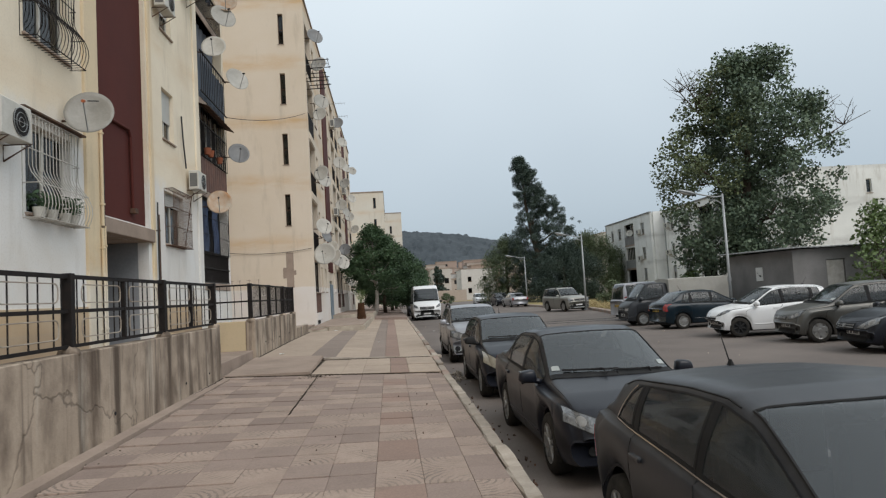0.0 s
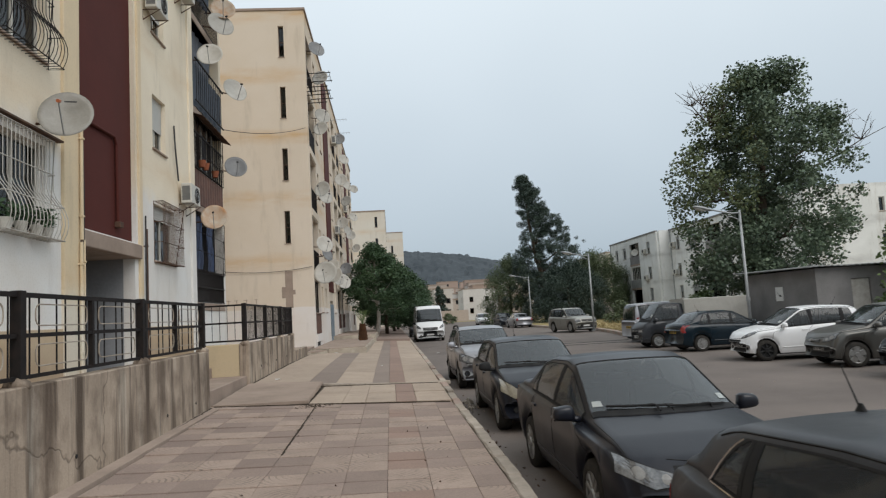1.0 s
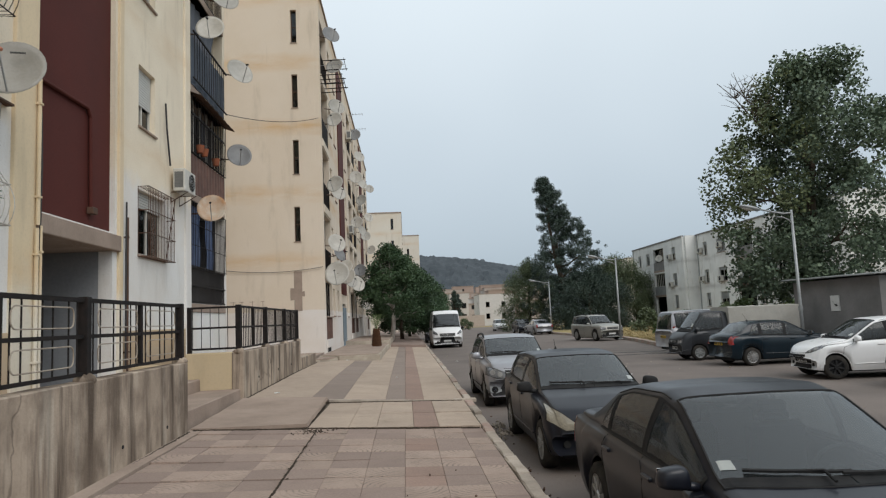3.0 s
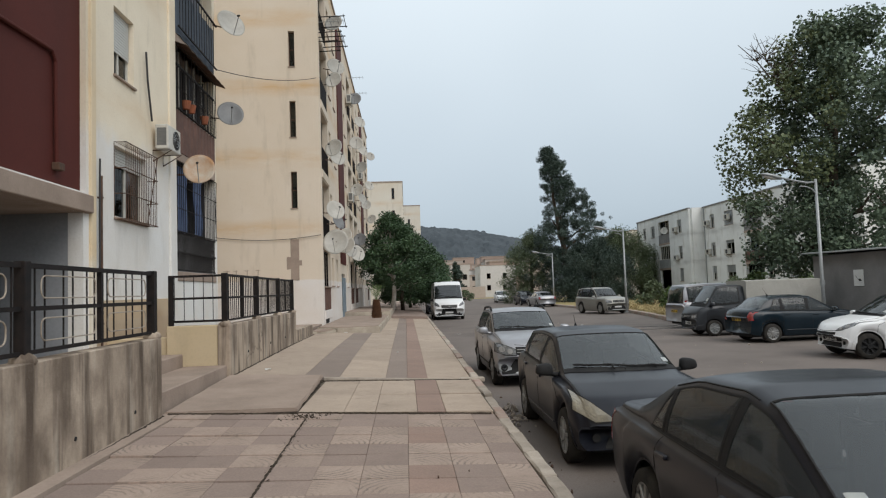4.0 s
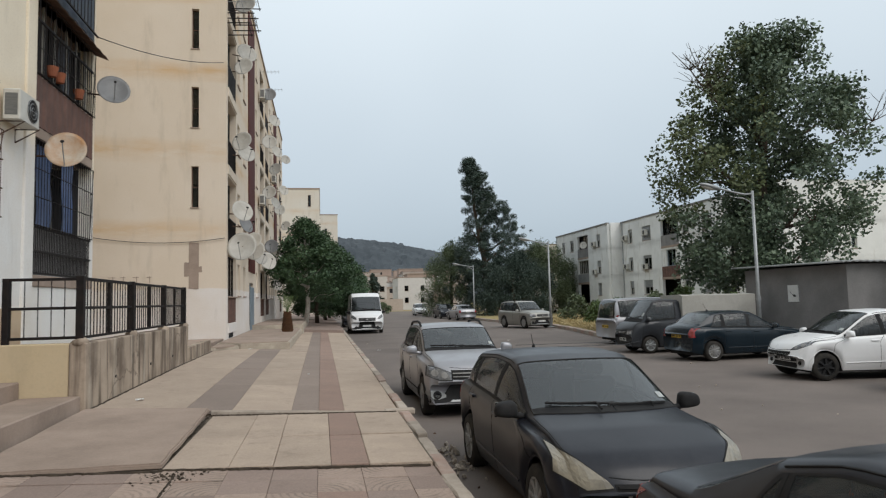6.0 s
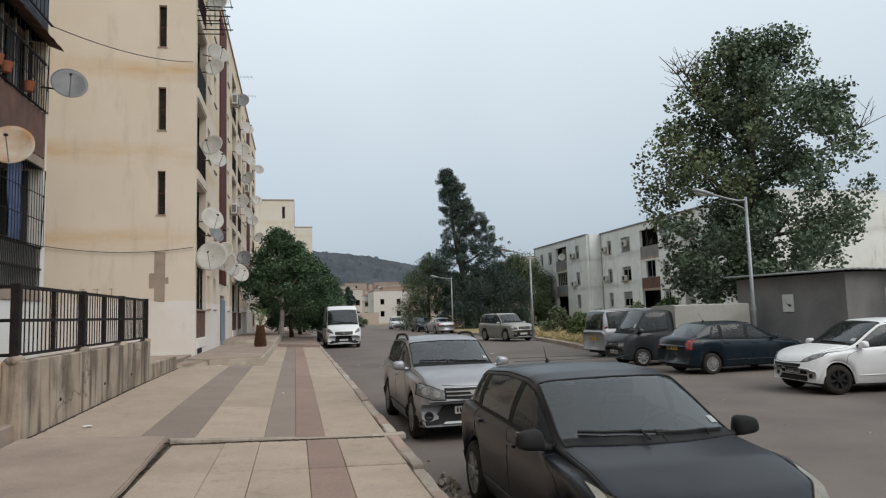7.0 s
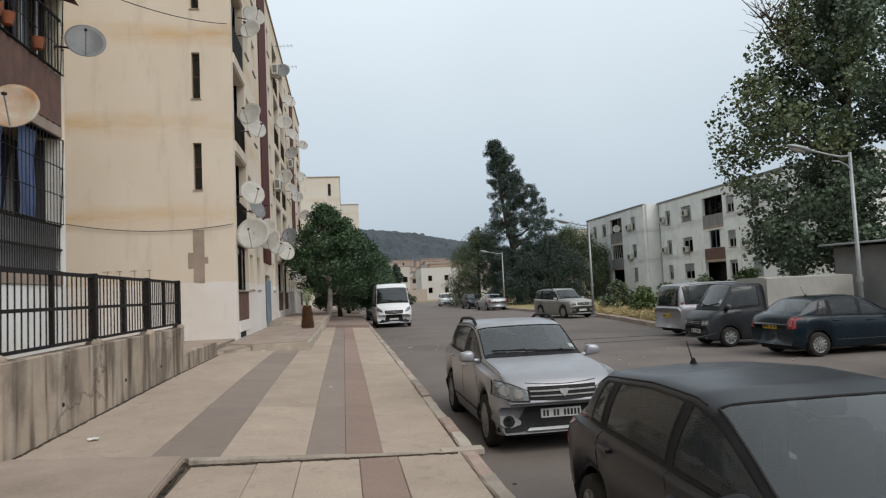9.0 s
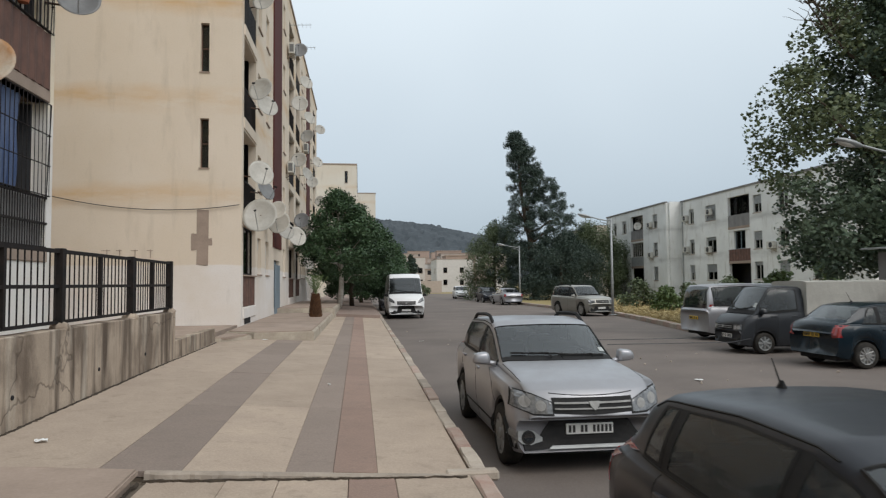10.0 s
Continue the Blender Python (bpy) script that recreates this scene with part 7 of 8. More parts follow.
def shed():
    root = thing("shed", pose(18, 27, -0.3), "low grey cement shed with a flat corrugated roof", "shed")
    door = (16.75 - 15.4, 17.5 - 15.4, 0.15, 2.35)
    fixed(wall("front_wall", (15.4, 24.5, -0.3), (1, 0, 0), (0, -1, 0), 6.5, 2.78, [door], 0.2, GREYWALL, "", root))
    fixed(wall("side_wall", (15.4, 24.702, -0.3), (0, 1, 0), (-1, 0, 0), 4.7, 2.78, [], 0.2, GREYWALL, "", root))
    fixed(part("back_wall", boxed(15.6, 21.9, 29.2, 29.4, -0.3, 2.48), GREYWALL, root))
    fixed(part("far_wall", boxed(21.7, 21.9, 24.7, 29.2, -0.3, 2.48), GREYWALL, root))
    fixed(part("door", boxed(16.77, 17.48, 24.56, 24.62, -0.15, 2.03, 0.01), WHITE_METAL, root, "plain white sheet-metal door"))
    bm = bmesh.new()
    n = 60
    cols = []
    for k in range(n + 1):
        x = 15.05 + 7.1 * k / n
        z = 2.54 + (0.03 if k % 2 else 0) + 0.03 * noise.noise((x * 0.8, 0, 3))
        cols.append([bm.verts.new((x, y, z + d)) for y, d in ((24.2, 0), (29.7, 0.06), (29.7, 0.03), (24.2, -0.03))])
    for a, b in zip(cols, cols[1:]):
        for i in range(4):
            bm.faces.new((a[i], a[(i + 1) % 4], b[(i + 1) % 4], b[i]))
    bm.faces.new(cols[0])
    bm.faces.new(cols[-1])
    bmesh.ops.recalc_face_normals(bm, faces=bm.faces)
    fixed(part("roof", bm, GREY_METAL, root, "thin corrugated sheet roof"))
    sg = thing("wall_sign", pose(15.39, 26.85, 1.6), "square white sign with a dark shape on the shed wall", "sign")
    fixed(part("board", boxed(15.37, 15.398, 26.6, 27.1, 1.34, 1.9, 0.004), PLATE, sg))
    bm = bmesh.new()
    vs = [bm.verts.new((15.366, 26.85 + a, 1.62 + b)) for a, b in ((-0.17, -0.1), (-0.05, -0.12), (0.17, 0.12), (0.1, 0.02), (0.02, -0.03), (-0.1, -0.03))]
    bm.faces.new(vs)
    fixed(part("shape", bm, INK, sg))
    # low masonry and rubble behind the truck
    setting(part("garden_wall", boxed(15.6, 22, 31.5, 31.7, -0.4, 1.5, 0.01), PLASTER_R), "low pale wall behind the shed", "wall")


shed()


def street_lamp(base, h, arm, label):
    """Steel street lamp with a bent arm, brace and cobra head pointing over the road."""
    root = thing("street_lamp", pose(*base), label, "street lamp", "street lamps")
    part("base_plate", boxed(-0.16, 0.16, -0.16, 0.16, 0, 0.03, 0.005), GREY_METAL, root)
    part("pole", bar([(0, 0, 0.03), (0, 0, h * 0.35), (0, 0, h)], 0.075, 12, 0.045), GREY_METAL, root, smooth=True)
    part("collar", bar([(0, 0, h * 0.32), (0, 0, h * 0.35)], 0.085, 12), GREY_METAL, root)
    part("arm", bar([(0, 0, h - 0.1), (-0.3, 0, h - 0.12), (-arm * 0.55, 0, h - 0.05), (-arm, 0, h + 0.08)], 0.032, 8), GREY_METAL, root, smooth=True)
    part("brace", bar([(0, 0, h - 0.55), (-0.12, 0, h - 0.36), (-0.35, 0, h - 0.25), (-arm * 0.45, 0, h - 0.24)], 0.022, 6), GREY_METAL, root, smooth=True)
    bm = bmesh.new()
    bmesh.ops.create_uvsphere(bm, u_segments=16, v_segments=10, radius=1, matrix=pose(-arm - 0.28, 0, h + 0.13, 0, 14, 0) @ Matrix.Diagonal((0.40, 0.15, 0.085, 1)))
    hd = part("lamp_head", bm, GREY_METAL, root, smooth=True)
    bm = bmesh.new()
    bmesh.ops.create_uvsphere(bm, u_segments=14, v_segments=8, radius=1, matrix=pose(-arm - 0.34, 0, h + 0.10, 0, 14, 0) @ Matrix.Diagonal((0.26, 0.11, 0.075, 1)))
    part("lens", bm, PLASTIC_WHITE, hd, smooth=True)
    return root


street_lamp((14.03, 26.77, -0.3), 5.36, 1.25, "grey steel street lamp with a bent arm beside the shed")
street_lamp((13.55, 45.9, -0.1), 5.2, 1.2, "grey steel street lamp on the far kerb")
street_lamp((14.6, 71.2, -0.1), 5.1, 1.4, "grey steel street lamp before the dark trees")


# ---- dishes, air conditioners, cables ----
def dish(m, r, material, label, reach=0.55, head=None):
    """Satellite dish: reflector bowl, feed arm with its head, wall bracket."""
    root = thing("satellite_dish", m, label, "satellite dish", "satellite dishes on the flats")
    n, q = 28, 6
    tilt = pose(0, 0, 0, -22, 0, 0)
    verts, faces = [], []
    for layer in (0, 1):
        verts.append(tilt @ Vector((0, 0.10 * r / 0.4 + 0.012 * layer, 0)))
        for j in range(1, q + 1):
            for k in range(n):
                a = 2 * math.pi * k / n
                rr = r * j / q
                verts.append(tilt @ Vector((rr * math.cos(a), 0.10 * r / 0.4 * (1 - (j / q) ** 2) + 0.012 * layer, 1.08 * rr * math.sin(a))))
    base = 1 + q * n
    for layer in (0, 1):
        o = layer * base
        for k in range(n):
            faces.append((o, o + 1 + k, o + 1 + (k + 1) % n))
            for j in range(q - 1):
                a, b = o + 1 + j * n, o + 1 + (j + 1) * n
                faces.append((a + k, b + k, b + (k + 1) % n, a + (k + 1) % n))
    for k in range(n):
        a = 1 + (q - 1) * n
        faces.append((a + k, base + a + k, base + a + (k + 1) % n, a + (k + 1) % n))
    mesh("reflector", verts, faces, material, root, smooth=True)
    tip = tilt @ Vector((0, -r * 1.05, -r * 0.35))
    foot = tilt @ Vector((0, 0.02, -r * 1.0))
    arm = part("feed_arm", bar([foot, tip], 0.012, 5), GREY_METAL, root)
    part("feed_head", bar([tip + Vector((0, -0.05, 0.02)), tip + Vector((0, 0.06, 0.05))], 0.028, 8), head or DARK, arm)
    part("bracket", bar([(0, 0.13, 0), (0, 0.2, -0.05), (-reach * 0.4, 0.2, -0.12), (-reach, 0.2, -0.12)], 0.02, 6), RUST, root)
    return root


dish(pose(-5.0, 11.92, 5.12, 0, 0, 12), 0.40, DISH_OLD, "greyed cream satellite dish with an orange feed on the flats", 0.5, ORANGE)
bm = bmesh.new()
block(bm, -0.09, 0.09, -0.012, -0.004, -0.01, 0.012)
sc = part("lettering", bm, INK)
sc.name = "dish_lettering"
sc.parent = bpy.data.objects["satellite_dish"]
sc.matrix_basis = pose(0.06, 0.045, 0.2, -22, 0, 0)
NEAR_DISHES = ((20.81, 9.66, 0.37, DISH, 5), (24.1, 9.7, 0.42, DISH, 40), (23.85, 6.95, 0.37, DISH_DARK, 20), (20.85, 4.8, 0.37, DISH_RUST, 10), (22.3, 11.25, 0.42, DISH, 35), (22.6, 11.9, 0.4, DISH_RUST, 15))
for y, z, r, mt, yaw in NEAR_DISHES:
    dish(pose(-5.0, y, z, 0, 0, yaw), r, mt, {DISH: "cream satellite dish clamped to a loggia", DISH_DARK: "dark grey satellite dish clamped to a loggia", DISH_RUST: "rust-stained satellite dish clamped to a loggia"}[mt])
FAR_DISHES = ((31.7, 7.6, 0.4, 0), (33.4, 7.55, 0.38, 0), (32.0, 5.1, 0.42, 0), (33.2, 4.75, 0.36, 1), (31.7, 3.78, 0.55, 0), (36.5, 4.0, 0.45, 0), (39, 3.9, 0.4, 0), (43.9, 4.0, 0.5, 0), (45.1, 13.5, 0.42, 1), (49.6, 13.2, 0.42, 0), (45.2, 10.8, 0.45, 0), (52.2, 11.8, 0.42, 0), (50, 10.2, 0.42, 0), (44.7, 7.85, 0.42, 0), (50.6, 8.1, 0.42, 0), (54.4, 8.2, 0.4, 0), (46.4, 5.0, 0.42, 1), (51.6, 2.9, 0.4, 0), (33.6, 11.6, 0.42, 0), (32.3, 10.6, 0.38, 0), (63.2, 13.6, 0.42, 0), (31.9, 14.3, 0.42, 1), (33.0, 13.3, 0.42, 0), (60, 10.5, 0.42, 0), (62.5, 8.0, 0.42, 0), (58, 5.2, 0.42, 0), (48, 4.6, 0.42, 0), (36, 4.4, 0.36, 0))
random.seed(14)
for y, z, r, dk in FAR_DISHES:
    dish(pose(-2.9, y, z, 0, 0, random.uniform(-30, 60)), r * 0.93, DISH_DARK if dk else DISH, "dark grey satellite dish on the front of the flats" if dk else "cream satellite dish on the front of the flats", 0.52)
for y in (45.5, 48.8, 31.95):
    root = thing("aerial", pose(-3.1, y, 14.9 if y > 40 else 12.9), "thin rooftop television aerial on a bracket", "aerial")
    part("boom", bar([(-0.35, 0, 0), (0.75, 0, 0.05)], 0.012, 5), GREY_METAL, root)
    for k in range(5):
        part("rod", bar([(-0.1 + 0.2 * k, -0.3, 0.02), (-0.1 + 0.2 * k, 0.3, 0.02)], 0.007, 4), GREY_METAL, root)


def air_conditioner(m, label):
    """Outdoor unit: casing, round fan guard, feet on a bracket. Its back is at y = 0, the fan faces +y."""
    root = thing("air_conditioner", m, label, "air conditioner", "air conditioners on the flats")
    part("casing", boxed(-0.4, 0.4, 0.08, 0.36, 0, 0.54, 0.02), PLASTIC_WHITE, root)
    bm = bmesh.new()
    bmesh.ops.create_cone(bm, cap_ends=True, segments=24, radius1=0.21, radius2=0.21, depth=0.01, matrix=pose(-0.1, 0.362, 0.27, 90, 0, 0))
    # solid near-black disc; the shade inside the casing is painted
    part("fan_opening", bm, DARK, root)
    bm = bmesh.new()
    for r in (0.07, 0.14, 0.21):
        tube(bm, [(-0.1 + r * math.cos(a), 0.375, 0.27 + r * math.sin(a)) for a in np.linspace(0, 2 * math.pi, 21)], 0.005, 4)
    tube(bm, [(-0.31, 0.375, 0.27), (0.11, 0.375, 0.27)], 0.005, 4)
    part("fan_guard", bm, GREY_METAL, root)
    part("side_vent", boxed(0.4, 0.405, 0.12, 0.32, 0.08, 0.46), surface("dark_vent_fins", (0.10, 0.10, 0.10), (0.16, 0.16, 0.15), 5, 60, 0.6, 0.3, stretch=(1, 1, 12)), root)
    for x in (-0.3, 0.3):
        part("bracket", bar([(x, 0, -0.25), (x, 0.0, -0.01), (x, 0.4, -0.01), (x, 0.0, -0.25)], 0.014, 4), RUST, root)
    return root


U_, N_ = (0, 1, 0), (1, 0, 0)
for y, z in ((19.55, 4.93), (9.9, 4.17), (17.1, 9.15), (19.5, 10.7)):
    air_conditioner(facing((-5.5, y, z), (0, -1, 0), (1, 0, 0)), "yellowed white air conditioner on the cream wall")
for y, z in ((37.9, 4.2), (44.3, 12.9), (43.9, 7.0), (53, 9.8)):
    air_conditioner(facing((-3.4, y, z), (0, -1, 0), (1, 0, 0)), "white air conditioner on the long front")
for x, y, z in ((30.4, 66.0, 7.35), (30.4, 66.2, 4.1), (30.4, 70.3, 7.2), (30.4, 70.2, 4.3), (29.0, 75.0, 7.0), (29.0, 74.9, 4.0), (29.0, 82.6, 3.3), (30.4, 57.2, 4.0)):
    air_conditioner(facing((x, y, z), (0, 1, 0), (-1, 0, 0)), "white air conditioner on the grey flats")
dish(pose(28.8, 77.8, 7.4, 0, 0, -30), 0.4, DISH, "white satellite dish in a loggia of the grey flats", 0.1)


def cable(pts, r=0.012, label="thin black cable strung along the wall"):
    root = bar(pts, r, 5)
    tagged(part("cable", root, CABLE), label, "cable")


def sag(a, b, drop, n=12):
    a, b = Vector(a), Vector(b)
    return [a.lerp(b, k / n) - Vector((0, 0, drop * 4 * (k / n) * (1 - k / n))) for k in range(n + 1)]


cable(sag((-9.5, 31.44, 4.5), (-3.45, 31.44, 4.05), 0.35))
cable(sag((-5.4, 23.9, 8.25), (-3.5, 31.44, 10.4), 0.2))


def laundry_rack():
    """Iron brackets with cross bars, sticking out of a loggia on the second block."""
    root = thing("laundry_rack", pose(-3.5, 32.2, 12.4), "black iron laundry rack sticking out of an upper loggia", "laundry rack")
    for y, z, l in ((31.75, 12.0, 0.85), (31.75, 12.18, 1.15), (31.8, 12.4, 1.0), (31.8, 13.05, 1.15), (32.9, 12.0, 0.85), (32.9, 12.18, 1.15), (32.9, 12.4, 1.0), (32.9, 13.05, 1.15)):
        fixed(part("bracket", bar([(-3.62, y, z), (-3.45 + l, y, z + 0.05)], 0.022, 5), BLACK_METAL, root))
    for x, z in ((-2.66, 12.04), (-2.4, 12.22), (-2.5, 12.44), (-2.36, 13.09)):
        fixed(part("cross_bar", bar([(x, 31.6, z), (x, 33.05, z)], 0.014, 5), BLACK_METAL, root))


laundry_rack()
cable([(-5.44, 18.75, 6.9), (-5.43, 18.8, 6.3), (-5.44, 19.05, 5.5)], 0.022, "black cable running down to the air conditioner")
cable([(-5.42, 13.45, 5.0), (-5.41, 13.46, 4.2), (-5.41, 13.44, 3.3), (-5.42, 13.47, 1.2)], 0.02, "grey cable running down beside the entrance")
cable([(-5.42, 16.55, 4.2), (-5.42, 16.53, 3.2), (-5.41, 16.5, 1.0)], 0.018, "cable running down beside the stair panel")


def scrawl():
    """Strokes of writing on the gable, too faint to read."""
    root = thing("wall_scrawl", pose(-6.6, 31.49, 2.5), "faint dark strokes of writing on the gable", "graffiti")
    for x, w, h in ((-7.3, 0.3, 0.03), (-6.9, 0.2, 0.03), (-6.5, 0.25, 0.03), (-6.05, 0.2, 0.03)):
        fixed(part("stroke", boxed(x, x + w * 0.8, 31.488, 31.494, 2.7, 2.7 + h * 0.6), CEMENT, root))
        fixed(part("stroke", boxed(x + w / 2 - 0.012, x + w / 2 + 0.012, 31.489, 31.493, 2.5, 2.74), CEMENT, root))


scrawl()


def pots():
    for y, h in ((10.95, 0.2), (11.35, 0.16), (11.8, 0.22), (12.1, 0.18)):
        root = thing("flower_pot", pose(-5.38, y, 3.17), "white flower pot with a leafy plant on the window cage", "flower pot", "flower pots in the window cage")
        bm = bmesh.new()
        bmesh.ops.create_cone(bm, cap_ends=True, segments=14, radius1=0.07, radius2=0.10, depth=0.17, matrix=pose(0, 0, 0.085))
        part("pot", bm, PLASTIC_WHITE, root)
        tagged(leaves("plant", [(-5.38, y, 3.17 + 0.2 + h * 0.5)], [h], 60, 0.15, LEAF_GREEN, root, int(y * 10), 0, 0.3), kind="stuff")
    for y, z in ((21.2, 6.35), (21.6, 6.35), (22.7, 6.35)):
        root = thing("flower_pot", pose(-5.4, y, z), "terracotta flower pot on the loggia ledge", "flower pot", "flower pots on the loggia")
        bm = bmesh.new()
        bmesh.ops.create_cone(bm, cap_ends=True, segments=14, radius1=0.08, radius2=0.12, depth=0.2, matrix=pose(0, 0, 0.1))
        part("pot", bm, TERRACOTTA, root)


pots()


# ---- distance: town and hill ----
def house(x, y, w, d, h, material, seed):
    random.seed(seed)
    root = thing("house", pose(x, y, -0.4), "pale flat-roofed house in the distant town", "house", "houses of the distant town")
    fixed(part("wall", boxed(x - w / 2, x + w / 2, y, y + d, -0.4, h), material, root))
    fixed(part("roof", boxed(x - w / 2 - 0.2, x + w / 2 + 0.2, y - 0.2, y + d, h, h + 0.3), CEMENT, root))
    n = max(1, int(w / 3.2))
    for k in range(n):
        z = 1.2
        while z < h - 1.5:
            if random.random() < 0.85:
                cx = x - w / 2 + w * (k + 0.5) / n
                fixed(part("window", boxed(cx - 0.55, cx + 0.55, y - 0.03, y + 0.1, z, z + 1.3), DARK, root))
            z += 3


TOWN = [surface("town_wall_%d" % k, c, tuple(0.85 * v for v in c), 0.1, 2, 0.9, 0.0) for k, c in enumerate(((0.56, 0.51, 0.46), (0.44, 0.37, 0.32), (0.40, 0.30, 0.25), (0.60, 0.57, 0.54)))]
random.seed(77)
for k in range(44):
    y = random.uniform(215, 430)
    x = random.uniform(0.035, 0.20) * y
    house(x, y, random.uniform(6, 13), 9, random.uniform(0.022, 0.05) * y + 0.5, TOWN[random.choice((0, 1, 2, 3, 1))], k)
random.seed(6)
plain_block(17.2, 25.5, 160, 172, 6.9, "white block of flats at the bend of the road", TOWN[3], [(1.2, 1.2), (3.9, 1.2)], [(1.5, 0.9), (5.2, 0.9)], [(3, 1.2)], -1)
plain_block(12.0, 17.0, 185, 198, 8.2, "cream block of flats with dark openings down the road", TOWN[0], [(1.2, 1.4), (4.2, 1.4)], [(1.0, 1.6), (3.2, 1.2)], [(3, 1.2)], -1)
setting(part("far_wall", boxed(4.5, 17.1, 150, 150.4, -0.4, 2.1), TOWN[1]), "low ochre wall across the end of the road", "wall")
for k, (x, y) in enumerate(((10.8, 152), (13.6, 178))):
    tree("cypress", (x, y, -0.4), ((0.5, 1.3, 0), (3.5, 1.5, 0), (6.0, 1.0, 0), (8.0, 0.3, 0)), "dark cypress before the distant houses", 26, 2200, 0.6, LEAF_DARK, 91 + k, (0.15, 0.08), clump=(0.5, 0.9), narrow=0.35)


def hill():
    m, t, bs, pos = start("wooded_hillside_haze_tint", 0.95)
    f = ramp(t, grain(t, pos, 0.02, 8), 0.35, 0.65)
    # blue-grey woodland tones: distance haze is mixed into the base colour
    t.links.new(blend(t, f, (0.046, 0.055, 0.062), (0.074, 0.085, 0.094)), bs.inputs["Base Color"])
    xs, rows = np.linspace(-260, 620, 260), np.linspace(560, 1000, 50)
    ridge = lambda x: np.interp(x, [-260, -60, 30, 90, 165, 260, 400, 620], [70, 88, 85, 79, 64, 42, 22, 10])
    verts = []
    for y in rows:
        s = min(1, (y - 560) / 340)
        fade = 1 if y <= 900 else 1 - (y - 900) / 140
        for x in xs:
            h = ridge(x * 900 / max(y, 760)) * (s * s * (3 - 2 * s)) * fade
            tr = 4.5 * abs(noise.noise((x * 0.11, y * 0.11, 0))) + 2.5 * noise.noise((x * 0.35, y * 0.3, 5))
            verts.append((x, y, -1 + h + tr * min(1, h / 25)))
    n = len(xs)
    faces = [(j * n + i, j * n + i + 1, (j + 1) * n + i + 1, (j + 1) * n + i) for j in range(len(rows) - 1) for i in range(n - 1)]
    setting(mesh("wooded_hill", verts, faces, m, smooth=False), "dark wooded hill above the distant town, haze tint in its colour", "hill")


hill()


# ---- litter, rubble, weeds ----
def rubble(name, x, y, z, spread, count, size, material, label, seed):
    rng = np.random.default_rng(seed)
    bm = bmesh.new()
    for _ in range(count):
        s = size * rng.uniform(0.4, 1.2)
        m = pose(x + rng.normal() * spread[0], y + rng.normal() * spread[1], z + s * 0.2, *rng.uniform(0, 360, 3)) @ Matrix.Diagonal((s, s * rng.uniform(0.5, 1), s * rng.uniform(0.3, 0.6), 1))
        out = bmesh.ops.create_icosphere(bm, subdivisions=1, radius=0.5, matrix=m)
        for v in out["verts"]:
            v.co += Vector(rng.normal(size=3)) * s * 0.08
    tagged(part(name, bm, material), label, name.replace("_", " "), kind="stuff")


def dirt_and_shade_line(a, b, width, label, seed, off=0.012):
    """A ragged low black ridge: soil along joints and feet, painted shade under the slab's lip."""
    rng = np.random.default_rng(seed)
    a, b = Vector(a), Vector(b)
    d = (b - a).normalized()
    side = Vector((-d.y, d.x))
    n = max(6, int((b - a).length / 0.035))
    bm = bmesh.new()
    rows = []
    for k in range(n + 1):
        p = a.lerp(b, k / n) + side * rng.normal() * width * 0.12
        w = width * max(0.12, 0.55 + 0.6 * noise.noise((k * 0.21, seed, 0)) + 0.25 * rng.normal())
        z = level(p.x, p.y) + off
        rows.append([bm.verts.new((p.x + side.x * s * w, p.y + side.y * s * w, z + h)) for s, h in ((-0.5, -0.012), (-0.25, 0.004), (0.2, 0.009), (0.5, -0.012))])
    for p, q in zip(rows, rows[1:]):
        for i in range(3):
            bm.faces.new((p[i], p[i + 1], q[i + 1], q[i]))
    tagged(part("soil_and_shade_line", bm, DIRT_AND_SHADE), label, "soil", kind="stuff")


DIRT_AND_SHADE = surface("black_soil_and_lip_shade", (0.035, 0.027, 0.02), (0.07, 0.054, 0.04), 9, 50, 0.95, 0.6)
rubble("rubble", -1.62, 13.42, 0.125, (0.17, 0.09), 260, 0.045, DIRT_AND_SHADE, "dark broken cement and dead weeds at the slab's corner", 1)
rubble("rubble", -1.45, 12.3, 0.10, (0.03, 0.55), 60, 0.03, DIRT_AND_SHADE, "crumbs of soil along an open joint", 2)
# black strip put where the overhanging slab shades its riser
dirt_and_shade_line((-3.25, 13.53), (-1.6, 13.6), 0.07, "black ridge under the cement slab's lip, standing in for its shade", 21)
dirt_and_shade_line((-1.65, 13.64), (0.95, 13.655), 0.05, "black soil along the cracked terrace edge", 22)
dirt_and_shade_line((-1.46, 13.45), (-1.42, 9.4), 0.03, "black soil filling an open paving joint", 23)
dirt_and_shade_line((-1.66, 13.74), (-1.68, 16.75), 0.045, "black soil along the slab's side", 24, 0.006)
dirt_and_shade_line((-1.66, 16.80), (0.95, 16.80), 0.06, "black soil at the foot of the crumbling step", 25, 0.006)
dirt_and_shade_line((-3.27, 3.0), (-3.26, 13.4), 0.05, "black soil along the wall's foot", 26)
dirt_and_shade_line((-3.27, 17.0), (-3.27, 27.5), 0.05, "black soil along the upper wall's foot", 27, 0.006)
rubble("rubble", 1.42, 15.0, -0.25, (0.14, 0.35), 60, 0.09, KERB, "broken kerb pieces and litter in the gutter", 3)
rubble("dead_leaves", 1.35, 9.0, -0.28, (0.08, 3.5), 90, 0.05, RUST, "dead leaves along the gutter", 4)
rubble("dead_leaves", -3.1, 9.5, 0.09, (0.10, 2.6), 60, 0.035, JOINT, "crumbs and dead leaves along the wall's foot", 5)
rubble("dead_leaves", -1.0, 8.5, 0.06, (1.2, 2.8), 40, 0.03, RUST, "scattered dead leaves on the paving", 6)
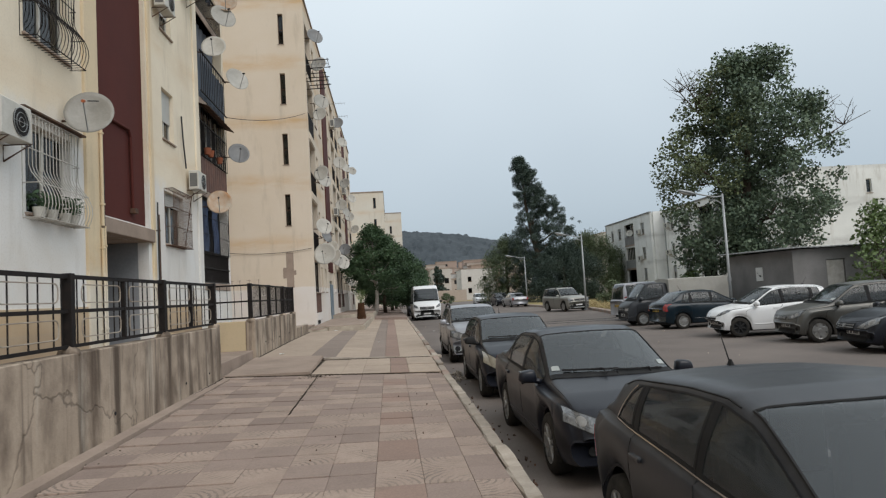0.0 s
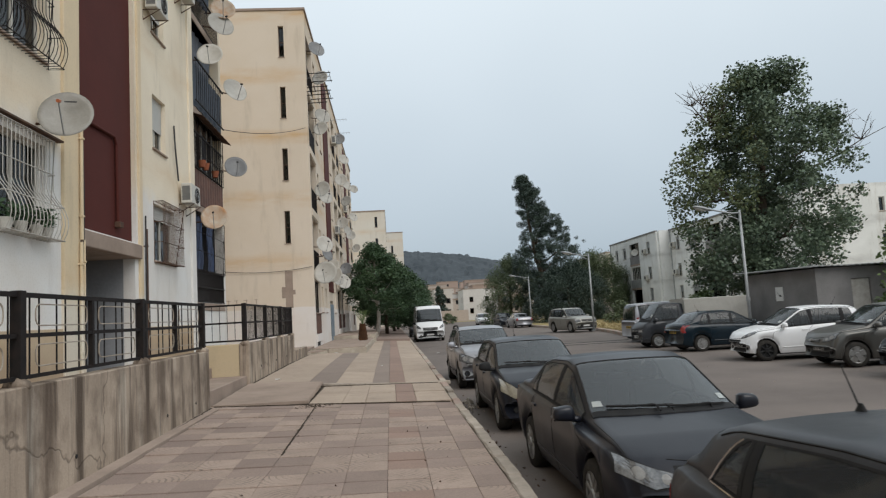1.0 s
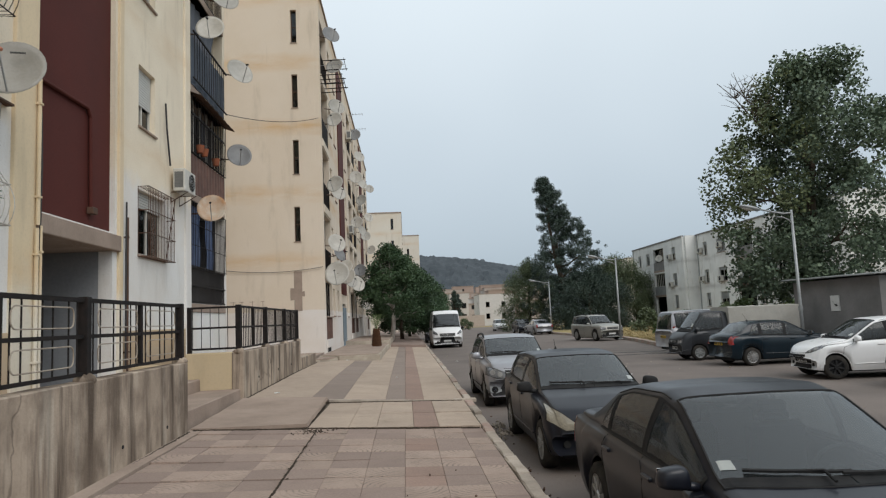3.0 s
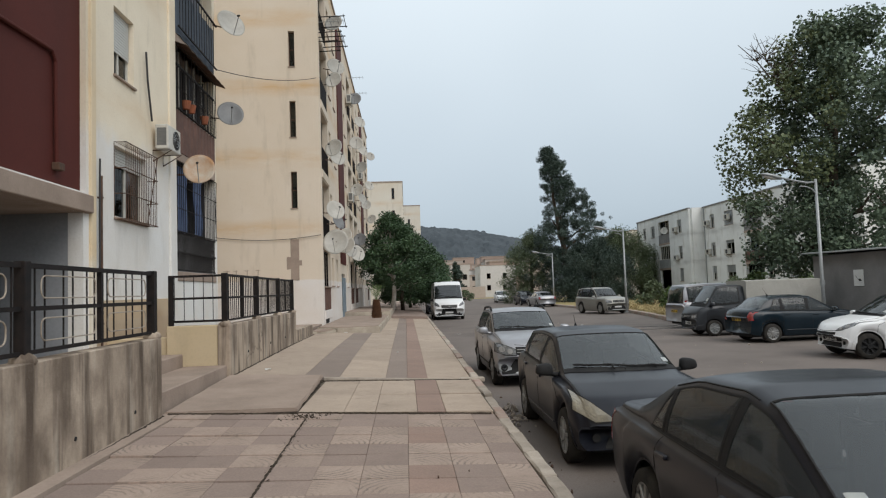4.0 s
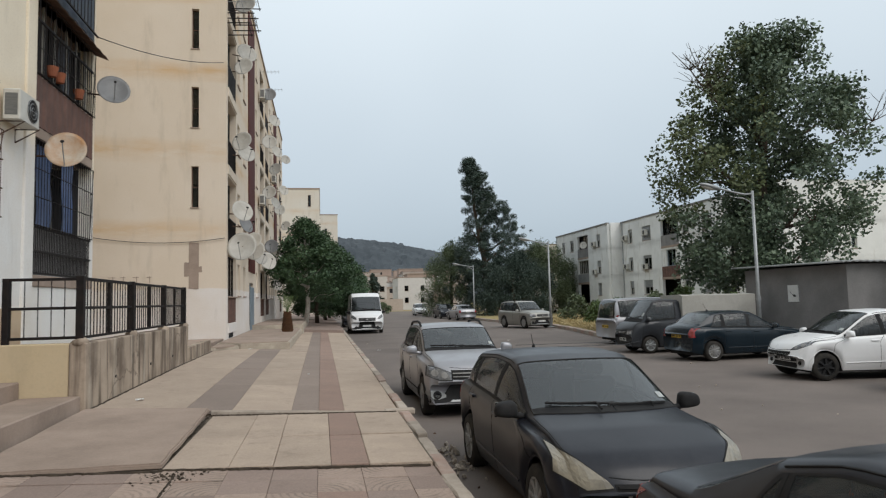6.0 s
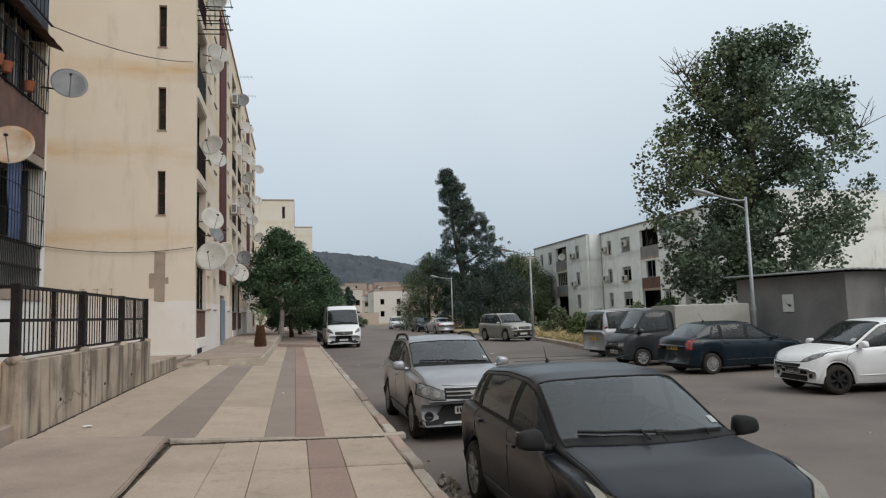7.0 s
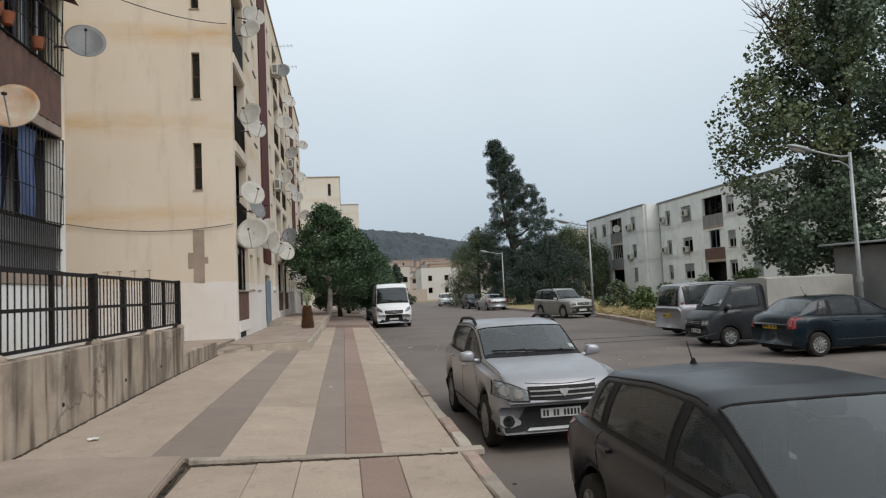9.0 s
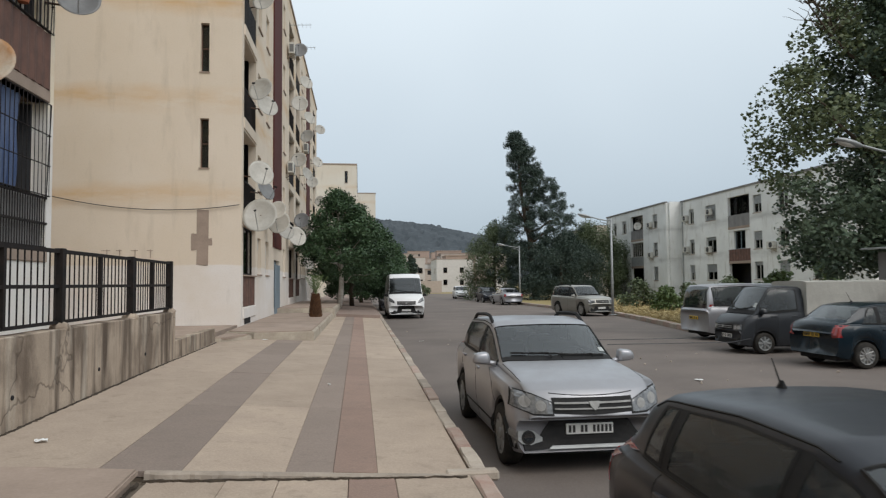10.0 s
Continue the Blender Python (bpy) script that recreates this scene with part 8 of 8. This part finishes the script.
rubble("stones", 6.5, 26, -0.25, (2.2, 9), 70, 0.06, KERB, "small stones scattered on the asphalt", 7)


def litter():
    random.seed(12)
    for x, y, z, s in ((-2.83, 17.75, 0.285, 0.10), (2.1, 33.5, -0.24, 0.12), (6.6, 23.6, -0.24, 0.14), (2.6, 27.5, -0.24, 0.10), (8.3, 36.8, -0.24, 0.12), (-2.3, 28.5, 0.302, 0.12), (-0.4, 21.4, 0.183, 0.05)):
        n = 5
        verts = [(s * (i / n - 0.5) * random.uniform(0.8, 1.2), s * (j / n - 0.5) * 0.8, 0.02 + 0.025 * random.random()) for j in range(n + 1) for i in range(n + 1)]
        faces = [(j * (n + 1) + i, j * (n + 1) + i + 1, (j + 1) * (n + 1) + i + 1, (j + 1) * (n + 1) + i) for j in range(n) for i in range(n)]
        ob = mesh("paper_scrap", verts, faces, PLATE)
        ob.matrix_basis = pose(x, y, z - 0.015, 0, 0, random.uniform(0, 360))
        tagged(ob, "crumpled white scrap of paper on the ground", "litter", "scraps of litter")


litter()


# ---- tiles of the near footway ----
def tiles():
    random.seed(2)
    root = setting(thing("footway", pose(-1, 9, 0.0), "footway of cast beige and grey tiles in a chequer, worn and uneven", "pavement"), "footway of cast beige and grey tiles in a chequer, worn and uneven", "pavement")
    bm = boxed(-3.32, -3.125, 0.5, 13.7, -0.1, 0.0)
    for v in bm.verts:
        v.co.z += level(v.co.x, v.co.y) + 0.004
    fixed(part("cement_margin", bm, CEMENT, root))
    cols = [(-3.11 + 0.42 * k, -3.11 + 0.42 * (k + 1)) for k in range(9)] + [(0.67, 0.985)]
    shapes = {}
    rows, step = 30, 0.44
    y0 = 13.70 - step * rows
    for j in range(rows):
        for i, (a, b) in enumerate(cols):
            w = round(b - a, 3)
            pair_i, pair_j = (i + 1) // 2, (rows - 1 - j) // 2
            odd = (pair_i + pair_j) % 2
            pink = i == 7 and odd
            m = TILE_PINK if pink else TILE_GREY if odd else TILE_BEIGE
            # rings run over four neighbouring tiles: the mesh's origin is their common corner
            sx, sy = (1 if (i + 1) % 2 == 0 else -1), (1 if (rows - 1 - j) % 2 else -1)
            key = (w, m.name, sx, sy)
            if key not in shapes:
                x0, x1 = (0.0012, w - 0.0012) if sx > 0 else (-w + 0.0012, -0.0012)
                q0, q1 = (0.0012, step - 0.0012) if sy > 0 else (-step + 0.0012, -0.0012)
                bm = boxed(x0, x1, q0, q1, -0.03, 0.0, 0.003)
                me = bpy.data.meshes.new("tile")
                bm.to_mesh(me)
                bm.free()
                me.materials.append(m)
                shapes[key] = me
            ob = new("tile", shapes[key])
            ob.parent = root
            y = y0 + step * j
            cx, cy = a if sx > 0 else b, y if sy > 0 else y + step
            slope = math.degrees(math.atan(lean(y + step / 2)))
            fixed(ob, pose(cx, cy, level(cx, cy) + random.uniform(-0.004, 0.004), random.uniform(-0.3, 0.3), slope + random.uniform(-0.35, 0.35), 0))


tiles()
# plain tiles behind the start, joined
bm = bmesh.new()
for j in range(14):
    for i in range(10):
        a, y = -3.11 + 0.41 * i, 0.50 - 0.44 * (j + 1)
        z = level(a, y)
        block(bm, a + 0.003, a + 0.407, y + 0.003, y + 0.437, z - 0.04, z)
tagged(part("paving_tiles", bm, TILE_BEIGE), "cast beige paving tiles behind the chequered stretch", "pavement", kind="stuff")
